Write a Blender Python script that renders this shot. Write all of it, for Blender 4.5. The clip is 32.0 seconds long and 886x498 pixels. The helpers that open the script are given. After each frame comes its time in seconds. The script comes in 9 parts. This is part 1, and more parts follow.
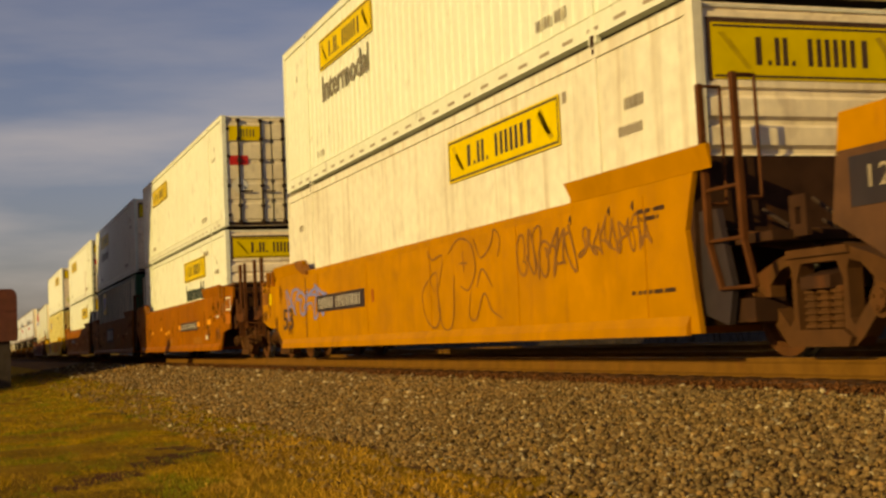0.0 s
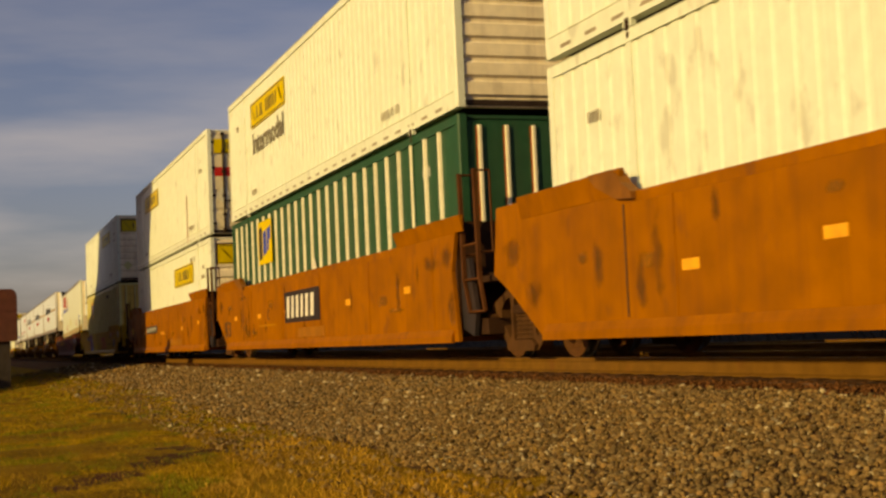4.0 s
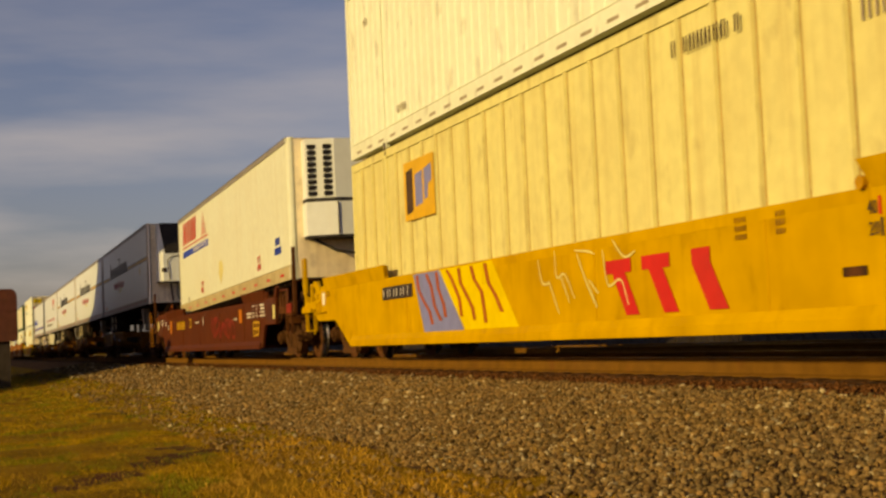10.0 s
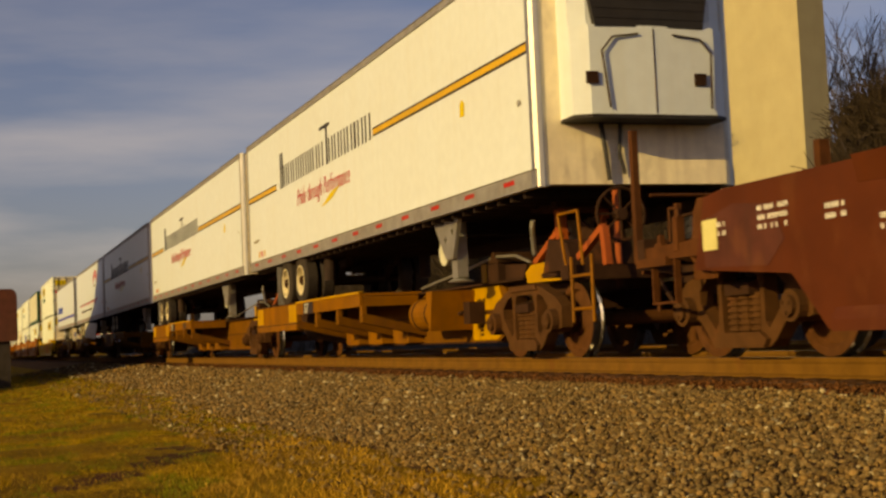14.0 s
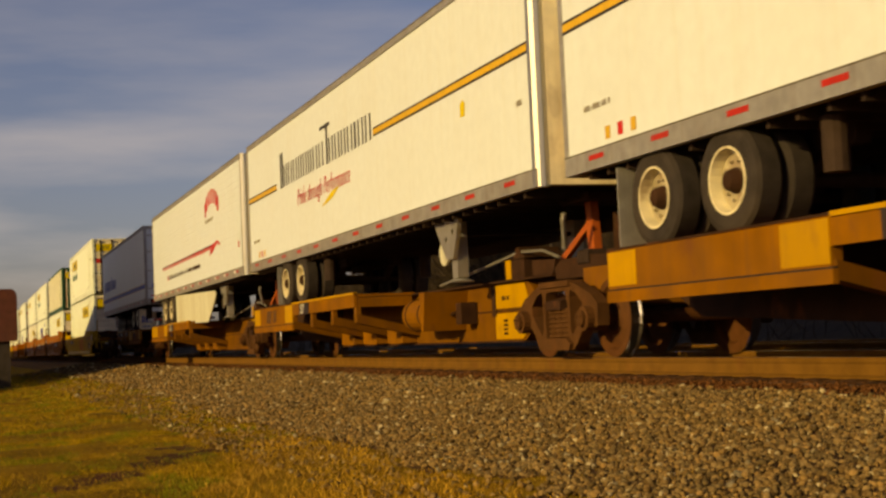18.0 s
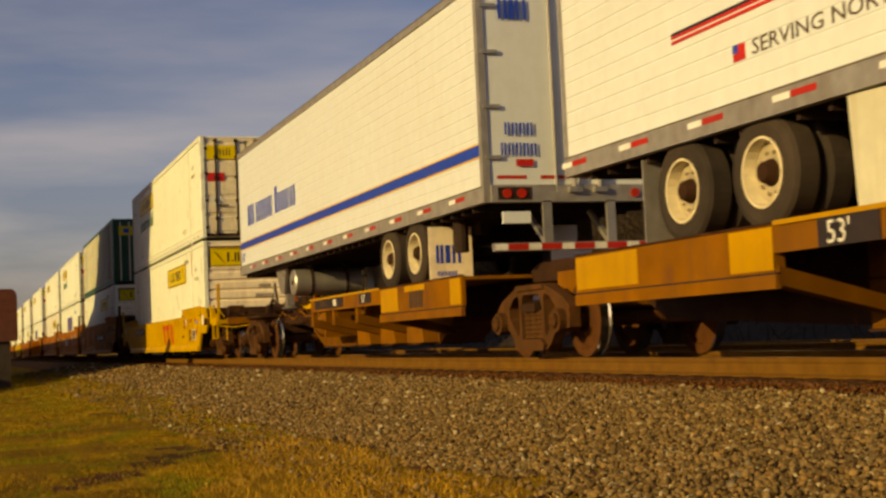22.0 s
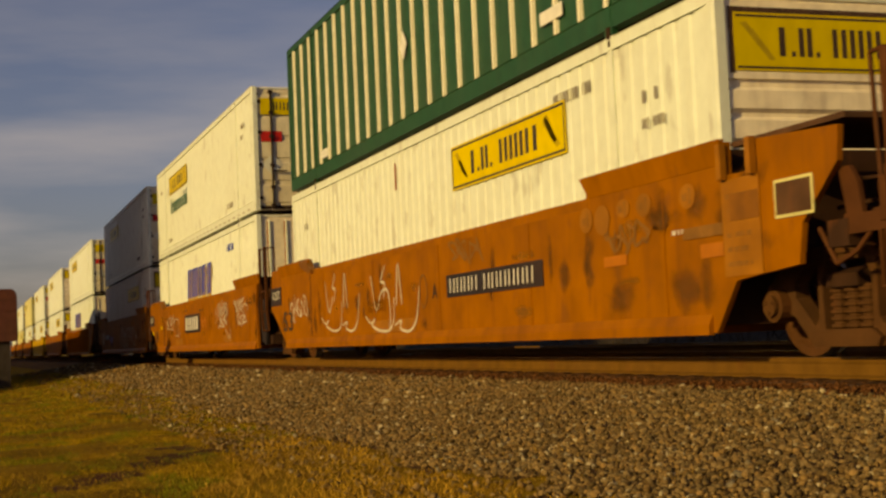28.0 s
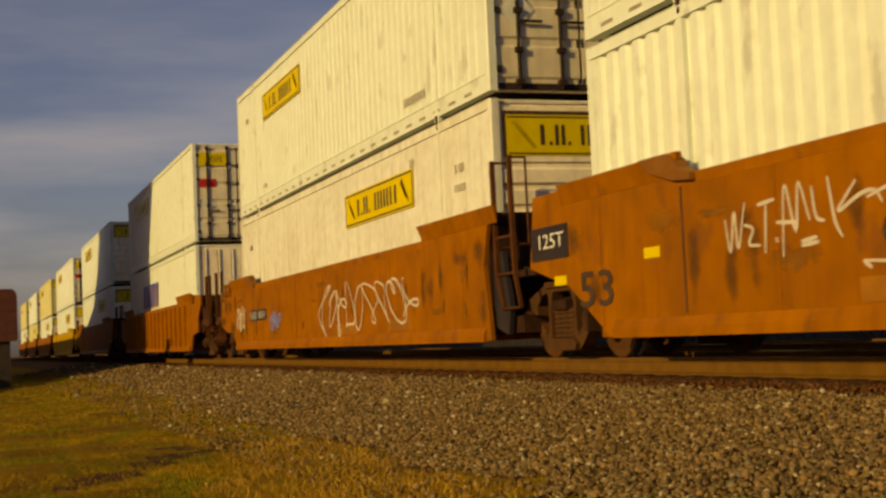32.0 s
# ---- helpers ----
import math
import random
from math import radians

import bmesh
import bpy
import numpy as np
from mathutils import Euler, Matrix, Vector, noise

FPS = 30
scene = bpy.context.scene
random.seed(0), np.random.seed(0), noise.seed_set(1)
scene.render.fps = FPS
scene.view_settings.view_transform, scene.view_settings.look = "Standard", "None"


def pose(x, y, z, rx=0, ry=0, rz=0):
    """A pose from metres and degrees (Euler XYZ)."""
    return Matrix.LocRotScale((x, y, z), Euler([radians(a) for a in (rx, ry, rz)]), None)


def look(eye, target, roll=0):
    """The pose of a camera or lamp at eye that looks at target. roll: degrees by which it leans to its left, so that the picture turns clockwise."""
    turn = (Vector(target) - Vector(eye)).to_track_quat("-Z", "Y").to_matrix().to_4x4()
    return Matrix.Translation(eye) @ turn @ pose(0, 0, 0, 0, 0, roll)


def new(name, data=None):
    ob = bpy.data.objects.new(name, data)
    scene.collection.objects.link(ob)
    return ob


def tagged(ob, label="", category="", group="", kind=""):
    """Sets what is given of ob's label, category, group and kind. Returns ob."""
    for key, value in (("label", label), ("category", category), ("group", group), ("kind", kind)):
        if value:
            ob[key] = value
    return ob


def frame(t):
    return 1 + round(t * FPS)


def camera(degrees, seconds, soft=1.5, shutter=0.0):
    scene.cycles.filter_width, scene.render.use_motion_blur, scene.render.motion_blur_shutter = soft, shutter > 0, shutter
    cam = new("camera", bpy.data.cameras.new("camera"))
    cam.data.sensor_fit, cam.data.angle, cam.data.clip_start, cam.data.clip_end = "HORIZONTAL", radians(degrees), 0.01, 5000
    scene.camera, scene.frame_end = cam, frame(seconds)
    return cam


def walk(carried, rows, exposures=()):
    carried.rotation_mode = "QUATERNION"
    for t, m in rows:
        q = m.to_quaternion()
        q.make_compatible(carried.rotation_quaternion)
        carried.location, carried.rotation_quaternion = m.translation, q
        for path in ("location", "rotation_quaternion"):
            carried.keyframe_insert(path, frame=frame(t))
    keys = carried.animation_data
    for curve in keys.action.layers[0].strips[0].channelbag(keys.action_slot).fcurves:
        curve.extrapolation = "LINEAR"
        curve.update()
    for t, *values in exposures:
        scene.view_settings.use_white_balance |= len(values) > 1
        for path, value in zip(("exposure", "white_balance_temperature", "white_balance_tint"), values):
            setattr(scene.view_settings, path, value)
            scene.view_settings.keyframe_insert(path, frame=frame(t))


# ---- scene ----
from mathutils.geometry import tessellate_polygon

# World: x along the track (the train runs towards +x), y away from the camera, z = 0 on the rail's head.
cam = camera(36.34, 32.0, soft=2.6, shutter=0.12)

EYE = Vector((0.0, 0.0, 0.31))
YAW, TILT, LEAN = radians(70.461), radians(3.721), radians(-2.555)


def camera_pose():
    fw = Vector((-math.sin(YAW) * math.cos(TILT), math.cos(YAW) * math.cos(TILT), math.sin(TILT)))
    rt = Vector((math.cos(YAW), math.sin(YAW), 0))
    up = rt.cross(fw)
    r2 = rt * math.cos(LEAN) + up * math.sin(LEAN)
    u2 = -rt * math.sin(LEAN) + up * math.cos(LEAN)
    m = Matrix((r2, u2, -fw)).transposed().to_4x4()
    m.translation = EYE
    return m


walk(cam, [(0.0, camera_pose()), (32.0, camera_pose())], [(0.0, -0.22, 8700, 11), (25.0, -0.20, 8700, 11), (25.5, -0.43, 8700, 11), (28.0, -0.46, 8700, 11), (32.0, -0.51, 8700, 11)])

# ---- light ----
SUN = Vector((0.33, -0.84, 0.29)).normalized()
world = bpy.data.worlds.new("sky")
scene.world = world
world.use_nodes = True
wn, wl = world.node_tree.nodes, world.node_tree.links
sky = wn.new("ShaderNodeTexSky")
sky.sky_type, sky.sun_disc = "NISHITA", False
sky.sun_elevation = math.asin(SUN.z)
sky.sun_rotation = math.atan2(SUN.x, SUN.y)
sky.dust_density, sky.ozone_density, sky.air_density = 1.4, 1.6, 1.0
wc = wn.new("ShaderNodeTexCoord")
wm = wn.new("ShaderNodeMapping")
wm.inputs["Scale"].default_value = (1.6, 1.6, 9.0)
wm.inputs["Rotation"].default_value = (0.0, 0.10, 0.6)
wnoise = wn.new("ShaderNodeTexNoise")
wnoise.inputs["Scale"].default_value, wnoise.inputs["Detail"].default_value = 1.7, 6.0
wramp = wn.new("ShaderNodeValToRGB")
wramp.color_ramp.elements[0].position, wramp.color_ramp.elements[1].position = 0.42, 0.78
wmix = wn.new("ShaderNodeMixRGB")
wmix.inputs["Color2"].default_value = (6.7, 6.5, 7.1, 1)
wl.new(wc.outputs["Generated"], wm.inputs["Vector"])
wl.new(wm.outputs["Vector"], wnoise.inputs["Vector"])
wl.new(wnoise.outputs["Fac"], wramp.inputs["Fac"])
wscale = wn.new("ShaderNodeMath")
wscale.operation = "MULTIPLY"
wscale.inputs[1].default_value = 0.74
wl.new(wramp.outputs["Color"], wscale.inputs[0])
wsep = wn.new("ShaderNodeSeparateXYZ")
wl.new(wc.outputs["Generated"], wsep.inputs[0])
wfade = wn.new("ShaderNodeMapRange")
wfade.inputs["From Min"].default_value, wfade.inputs["From Max"].default_value = 0.08, 0.27
wfade.inputs["To Min"].default_value, wfade.inputs["To Max"].default_value = 1.25, 0.42
wl.new(wsep.outputs["Z"], wfade.inputs["Value"])
wthin = wn.new("ShaderNodeMath")
wthin.operation, wthin.use_clamp = "MULTIPLY", True
wl.new(wscale.outputs[0], wthin.inputs[0])
wl.new(wfade.outputs["Result"], wthin.inputs[1])
wl.new(wthin.outputs[0], wmix.inputs["Fac"])
wtint = wn.new("ShaderNodeMixRGB")
wtint.blend_type = "MULTIPLY"
wtint.inputs["Fac"].default_value = 1.0
wtint.inputs["Color2"].default_value = (0.86, 0.83, 1.16, 1)
wl.new(sky.outputs["Color"], wtint.inputs["Color1"])
wl.new(wtint.outputs["Color"], wmix.inputs["Color1"])
wl.new(wmix.outputs["Color"], wn["Background"].inputs["Color"])
wn["Background"].inputs["Strength"].default_value = 0.090

sun_data = bpy.data.lights.new("sun", "SUN")
sun_data.energy, sun_data.angle, sun_data.color = 4.9, radians(0.55), (1.0, 0.80, 0.36)
sun = new("sun", sun_data)
sun.matrix_world = look(SUN * 200, (0, 0, 0))


# ---- materials ----
MATS = {}


def material(name, color, rough=0.6, metal=0.0, vary=0.15, grain=6.0, streak=0.0, rust=0.0, bump=0.1, dirt=(0.10, 0.06, 0.03),
             dirt_amount=0.25, per_object=0.0, island=0.0, fine=60.0, rust_scale=3.0, gloss=0.22, alt=None):
    """A painted or raw surface: colour at two scales, rain streaks, rust spots and fine relief."""
    if name in MATS:
        return MATS[name]
    m = bpy.data.materials.new(name)
    m.use_nodes = True
    n, l = m.node_tree.nodes, m.node_tree.links
    b = n["Principled BSDF"]
    b.inputs["Roughness"].default_value, b.inputs["Metallic"].default_value = rough, metal
    b.inputs["Specular IOR Level"].default_value = 0.5 if metal else gloss
    tc = n.new("ShaderNodeTexCoord")
    info = n.new("ShaderNodeObjectInfo")
    add = n.new("ShaderNodeVectorMath")
    add.operation = "ADD"
    sc = n.new("ShaderNodeVectorMath")
    sc.operation = "SCALE"
    sc.inputs[0].default_value = (37.0, 11.0, 23.0)
    l.new(info.outputs["Random"], sc.inputs["Scale"])
    l.new(tc.outputs["Object"], add.inputs[0])
    l.new(sc.outputs[0], add.inputs[1])

    def noise_at(scale, stretch=(1, 1, 1), detail=5.0):
        mp = n.new("ShaderNodeMapping")
        mp.inputs["Scale"].default_value = stretch
        t = n.new("ShaderNodeTexNoise")
        t.inputs["Scale"].default_value, t.inputs["Detail"].default_value = scale, detail
        l.new(add.outputs[0], mp.inputs["Vector"])
        l.new(mp.outputs["Vector"], t.inputs["Vector"])
        return t.outputs["Fac"]

    def ramp(sock, lo, hi):
        r = n.new("ShaderNodeMapRange")
        r.inputs["From Min"].default_value, r.inputs["From Max"].default_value = lo, hi
        l.new(sock, r.inputs["Value"])
        return r.outputs["Result"]

    def mix(a, c2, fac, mode="MIX"):
        x = n.new("ShaderNodeMixRGB")
        x.blend_type = mode
        if isinstance(a, tuple):
            x.inputs["Color1"].default_value = (*a, 1)
        else:
            l.new(a, x.inputs["Color1"])
        if isinstance(c2, tuple):
            x.inputs["Color2"].default_value = (*c2, 1)
        else:
            l.new(c2, x.inputs["Color2"])
        if isinstance(fac, float):
            x.inputs["Fac"].default_value = fac
        else:
            l.new(fac, x.inputs["Fac"])
        return x.outputs["Color"]

    def times(sock, k):
        x = n.new("ShaderNodeMath")
        x.operation = "MULTIPLY"
        x.inputs[1].default_value = k
        l.new(sock, x.inputs[0])
        return x.outputs[0]

    lo = tuple(c * (1 - vary) for c in color)
    hi = tuple(min(0.95, c * (1 + vary)) for c in color)
    col = mix(lo, hi, ramp(noise_at(grain), 0.3, 0.7))
    col = mix(col, dirt, times(ramp(noise_at(0.7, detail=8), 0.45, 0.8), dirt_amount))
    col = mix(col, lo, times(ramp(noise_at(fine), 0.4, 0.75), 0.35))
    if streak:
        col = mix(col, dirt, times(ramp(noise_at(1.0, (7, 7, 0.35), 6), 0.5, 0.75), streak))
    if rust:
        col = mix(col, (0.13, 0.045, 0.015), times(ramp(noise_at(rust_scale, (1, 1, 0.6), 9), 0.60, 0.68), rust))
    if per_object or island:
        src = info.outputs["Random"]
        if island:
            geo = n.new("ShaderNodeNewGeometry")
            src = geo.outputs["Random Per Island"]
        if alt:
            fract = n.new("ShaderNodeMath")
            fract.operation = "FRACT"
            l.new(times(src, 17.3), fract.inputs[0])
            col = mix(col, alt, times(fract.outputs[0], 0.8))
        k = per_object or island
        v = n.new("ShaderNodeMapRange")
        v.inputs["To Min"].default_value, v.inputs["To Max"].default_value = 1 - k, 1 + k
        l.new(src, v.inputs["Value"])
        h = n.new("ShaderNodeHueSaturation")
        l.new(v.outputs["Result"], h.inputs["Value"])
        l.new(col, h.inputs["Color"])
        col = h.outputs["Color"]
    l.new(col, b.inputs["Base Color"])
    if bump:
        bp = n.new("ShaderNodeBump")
        bp.inputs["Strength"].default_value, bp.inputs["Distance"].default_value = bump, 0.02
        l.new(noise_at(fine, detail=3), bp.inputs["Height"])
        l.new(bp.outputs["Normal"], b.inputs["Normal"])
    MATS[name] = m
    return m


WHITE = material("white container paint", (0.67, 0.71, 0.58), 0.45, vary=0.06, streak=0.12, rust=0.25, dirt=(0.42, 0.33, 0.18), dirt_amount=0.15, bump=0.03)
DIRTY_WHITE = material("weathered white container paint", (0.68, 0.67, 0.545), 0.55, vary=0.10, streak=0.5, rust=0.12, dirt=(0.36, 0.26, 0.13), dirt_amount=0.35, bump=0.05)
# whites that face +x: base colour warmed to offset the cool light there
END_WHITE = material("white end paint warmed for its light, road-grimed", (0.86, 0.75, 0.53), 0.55, vary=0.10, streak=0.3, rust=0.2, dirt=(0.34, 0.20, 0.10), dirt_amount=0.3, bump=0.05)
DOOR_WHITE = material("white door paint warmed for its light, road-grimed", (0.70, 0.62, 0.42), 0.55, vary=0.10, streak=0.3, rust=0.2, dirt=(0.34, 0.20, 0.10), dirt_amount=0.3, bump=0.05)
RIB_LINE = material("brown rib line", (0.40, 0.28, 0.09), 0.7, vary=0.25, bump=0.05)
CREAM = material("cream container paint", (0.62, 0.575, 0.245), 0.5, vary=0.08, streak=0.3, rust=0.2, dirt=(0.35, 0.22, 0.07), dirt_amount=0.25, bump=0.04)
# end of the cream box: golden light put into a base stronger than CREAM
CREAM_END = material("grimy cream end paint warmed for its light", (0.74, 0.51, 0.11), 0.55, vary=0.12, streak=0.5, rust=0.3, dirt=(0.22, 0.12, 0.03), dirt_amount=0.5, bump=0.05)
GREEN = material("green container paint", (0.016, 0.070, 0.032), 0.5, vary=0.14, streak=0.2, dirt=(0.07, 0.08, 0.05), bump=0.04)
RIB_WHITE = material("pale rib paint", (0.74, 0.70, 0.52), 0.5, vary=0.08, streak=0.2, dirt=(0.35, 0.28, 0.15))
BROWN = material("weathered orange-brown railcar paint", (0.290, 0.094, 0.003), 0.55, vary=0.2, grain=2.5, streak=0.35, rust=0.45, dirt=(0.13, 0.040, 0.008), dirt_amount=0.5, bump=0.07, gloss=0.08)
ORANGE = material("faded orange railcar paint", (0.41, 0.175, 0.005), 0.5, vary=0.14, grain=2.5, streak=0.22, rust=0.2, dirt=(0.2, 0.08, 0.02), dirt_amount=0.35, bump=0.06, gloss=0.10)
YELLOW = material("yellow railcar paint", (0.50, 0.288, 0.004), 0.5, vary=0.12, grain=2.5, streak=0.25, rust=0.25, dirt=(0.26, 0.12, 0.012), dirt_amount=0.45, bump=0.05, gloss=0.12)
PATCH = material("fresher yellow paint patch", (0.44, 0.225, 0.006), 0.5, vary=0.12, grain=2.5, streak=0.3, rust=0.25, dirt=(0.24, 0.11, 0.012), dirt_amount=0.4, bump=0.05)
SPINE = material("worn yellow spine car paint", (0.215, 0.080, 0.004), 0.6, vary=0.22, grain=2.5, streak=0.5, rust=0.6, dirt=(0.11, 0.05, 0.016), dirt_amount=0.7, bump=0.07, gloss=0.08)
BONE = material("darker brown spine beam paint", (0.145, 0.056, 0.004), 0.65, vary=0.22, grain=2.5, streak=0.5, rust=0.5, dirt=(0.07, 0.03, 0.010), dirt_amount=0.6, gloss=0.06, bump=0.07)
RED = material("oxide red railcar paint", (0.083, 0.020, 0.006), 0.55, vary=0.15, grain=2.5, streak=0.25, rust=0.3, dirt=(0.06, 0.02, 0.012), dirt_amount=0.45, bump=0.06, gloss=0.10)
# grimy steel, also painted where the backbone and end opening lie in shade
GRIME_SHADE = material("grimy dark brown steel, also painted shade", (0.040, 0.018, 0.009), 0.75, vary=0.3, grain=4, rust=0.5, dirt=(0.025, 0.015, 0.01), dirt_amount=0.5, bump=0.2, gloss=0.08)
CAST = material("dusty rusted cast steel", (0.080, 0.034, 0.011), 0.8, vary=0.25, grain=5, rust=0.4, dirt=(0.05, 0.028, 0.016), dirt_amount=0.45, bump=0.25, gloss=0.08)
WHEEL = material("rusty wheel steel", (0.085, 0.032, 0.010), 0.75, vary=0.2, grain=8, rust=0.4, bump=0.15, gloss=0.08)
TREAD = material("polished wheel tread", (0.55, 0.52, 0.48), 0.25, metal=1.0, vary=0.1, bump=0.02)
STEEL = material("galvanised steel", (0.42, 0.40, 0.36), 0.45, metal=0.7, vary=0.12, dirt=(0.2, 0.15, 0.1), bump=0.05)
CHROME = material("dulled aluminium", (0.52, 0.50, 0.45), 0.45, metal=1.0, vary=0.05, bump=0.01)
SIGN = material("yellow sign panel", (0.66, 0.49, 0.008), 0.45, vary=0.08, streak=0.1, dirt=(0.4, 0.2, 0.02), bump=0.01)
INK = material("dark lettering paint", (0.03, 0.026, 0.03), 0.5, vary=0.15, bump=0.0)
RUST_INK = material("faded black paint", (0.06, 0.035, 0.02), 0.6, vary=0.25, bump=0.0)
FAINT = material("faint grey stencil paint", (0.30, 0.25, 0.17), 0.6, vary=0.2, bump=0.0)
PLATE = material("black plate paint", (0.025, 0.02, 0.022), 0.55, vary=0.2, dirt=(0.15, 0.06, 0.02), bump=0.0)
PALE_INK = material("white stencil paint", (0.68, 0.66, 0.58), 0.55, vary=0.12, dirt=(0.35, 0.2, 0.08), bump=0.0)
BLUE = material("blue lettering paint", (0.015, 0.055, 0.42), 0.45, vary=0.1, bump=0.0)
BLUE_GREY = material("grey-blue spray paint", (0.17, 0.19, 0.42), 0.6, vary=0.1, bump=0.0)
RED_INK = material("red lettering paint", (0.50, 0.02, 0.018), 0.45, vary=0.1, bump=0.0)
FADED_INK = material("sun-faded dark lettering", (0.20, 0.18, 0.13), 0.6, vary=0.25, grain=8, bump=0.0)
TEAL_INK = material("dark green lettering paint", (0.10, 0.19, 0.13), 0.5, vary=0.1, bump=0.0)
IRON = material("dirty brown end ironwork", (0.085, 0.029, 0.008), 0.7, vary=0.3, grain=4, rust=0.5, dirt=(0.05, 0.022, 0.01), dirt_amount=0.5, bump=0.1, gloss=0.1)
GOLD = material("golden stripe film", (0.62, 0.36, 0.03), 0.4, vary=0.08, bump=0.0)
REFLECT_RED = material("red reflective tape", (0.42, 0.02, 0.01), 0.35, vary=0.15, bump=0.0)
REFLECT_WHITE = material("white reflective tape", (0.75, 0.74, 0.70), 0.35, vary=0.1, bump=0.0)
REFLECT_AMBER = material("amber reflective strip", (0.85, 0.36, 0.03), 0.35, vary=0.15, bump=0.0)
TRAILER = material("white trailer panel", (0.63, 0.68, 0.69), 0.35, vary=0.04, streak=0.10, dirt=(0.5, 0.4, 0.22), dirt_amount=0.10, bump=0.01)
TRAILER_OLD = material("old cream trailer panel", (0.62, 0.655, 0.53), 0.4, vary=0.06, streak=0.18, dirt=(0.45, 0.34, 0.16), dirt_amount=0.2, bump=0.02)
TRAILER_RAIL = material("dull aluminium trailer rail", (0.36, 0.34, 0.31), 0.5, metal=0.5, vary=0.18, streak=0.3, dirt=(0.18, 0.12, 0.06), bump=0.05)
DARK = material("black rubber and grille plastic", (0.022, 0.020, 0.020), 0.6, vary=0.2, bump=0.1)
TYRE = material("black tyre rubber", (0.035, 0.028, 0.024), 0.85, vary=0.25, dirt=(0.10, 0.07, 0.045), dirt_amount=0.45, bump=0.2, gloss=0.1)
RIM = material("white painted wheel rim", (0.72, 0.64, 0.42), 0.5, vary=0.2, rust=0.5, dirt=(0.3, 0.2, 0.1), bump=0.05)
# darker than RIM: shading inside the rim is put into this colour
DISC = material("dusty wheel disc darkened for shade", (0.40, 0.34, 0.22), 0.5, vary=0.25, rust=0.4, dirt=(0.15, 0.1, 0.05), dirt_amount=0.5, bump=0.1)
UNDER = material("dark underframe steel, also painted shade", (0.034, 0.022, 0.018), 0.8, vary=0.3, bump=0.15, gloss=0.06)
SPRAY = material("white spray paint", (0.52, 0.45, 0.34), 0.6, vary=0.15, dirt=(0.4, 0.2, 0.06), dirt_amount=0.35, bump=0.0)
SPRAY_DARK = material("faded black spray paint", (0.21, 0.092, 0.018), 0.6, vary=0.25, bump=0.0)
HITCH = material("orange-red hitch paint", (0.32, 0.070, 0.015), 0.55, vary=0.15, rust=0.3, dirt=(0.15, 0.05, 0.02), bump=0.06)

PALE_STONE = material("pale quartz ballast stone", (0.34, 0.27, 0.15), 0.7, vary=0.2, grain=9, island=0.4, bump=0.2)
BALLAST = material("grey-brown ballast stone", (0.190, 0.112, 0.038), 0.85, vary=0.25, grain=9, island=0.55, dirt=(0.10, 0.06, 0.03), dirt_amount=0.5, bump=0.2, gloss=0.04, alt=(0.145, 0.105, 0.050))
BED = material("dusty ballast bed", (0.105, 0.058, 0.030), 0.95, vary=0.45, grain=30, fine=160, dirt=(0.05, 0.035, 0.02), dirt_amount=0.4, bump=0.8, gloss=0.03)
EARTH = material("bare damp earth", (0.080, 0.036, 0.017), 0.95, vary=0.3, grain=4, fine=90, dirt=(0.06, 0.04, 0.018), dirt_amount=0.5, bump=0.8, gloss=0.03)
SOIL = material("dry grassy soil", (0.195, 0.115, 0.011), 0.95, vary=0.35, grain=1.2, fine=90, dirt=(0.13, 0.058, 0.010), dirt_amount=0.7, bump=0.8, gloss=0.03)
GRASS = material("green and straw grass blades", (0.285, 0.186, 0.011), 0.7, vary=0.35, grain=0.9, island=0.5, dirt=(0.25, 0.10, 0.018), dirt_amount=0.75, bump=0.0, gloss=0.05)
LUSH = material("green grass blades", (0.155, 0.162, 0.010), 0.7, vary=0.3, grain=0.9, island=0.4, gloss=0.05, bump=0.0)
STRAW = material("dry straw grass", (0.39, 0.220, 0.028), 0.7, vary=0.25, grain=1.2, island=0.5, dirt=(0.14, 0.10, 0.035), dirt_amount=0.5, bump=0.0, gloss=0.05)
RAIL_RUST = material("rusty rail web", (0.14, 0.066, 0.012), 0.85, vary=0.2, grain=6, rust=0.4, dirt=(0.12, 0.06, 0.025), bump=0.15, gloss=0.05)
RAIL_HEAD = material("polished rail head", (0.5, 0.47, 0.45), 0.22, metal=1.0, vary=0.1, bump=0.02)
TIE = material("weathered creosote timber", (0.085, 0.045, 0.025), 0.9, vary=0.3, grain=5, per_object=0.25, bump=0.4, gloss=0.05)
STUCCO = material("beige rendered wall", (0.40, 0.345, 0.20), 0.85, vary=0.06, grain=0.8, fine=25, streak=0.10, dirt=(0.30, 0.23, 0.12), dirt_amount=0.25, bump=0.15)
BRICK = material("red-brown brick masonry", (0.24, 0.085, 0.05), 0.85, vary=0.2, grain=3, bump=0.3)
BARK = material("grey-brown bare bark", (0.10, 0.075, 0.055), 0.9, vary=0.25, grain=4, bump=0.3)
BRUSH = material("brown winter brush", (0.032, 0.021, 0.011), 0.9, vary=0.4, grain=2, island=0.4, bump=0.2)
RUSSET = material("withered russet leaves", (0.11, 0.055, 0.03), 0.8, vary=0.3, island=0.5, gloss=0.05, bump=0.0)
POST = material("dark weathered post", (0.035, 0.026, 0.02), 0.85, vary=0.3, bump=0.3)
# base darkened to carry the shade that lies on the cabinet
CABINET = material("rusted red cabinet steel, darkened for shade", (0.085, 0.025, 0.016), 0.7, vary=0.2, rust=0.4, bump=0.15)
TEAL = material("teal painted panel", (0.05, 0.11, 0.09), 0.5, vary=0.1, bump=0.02)
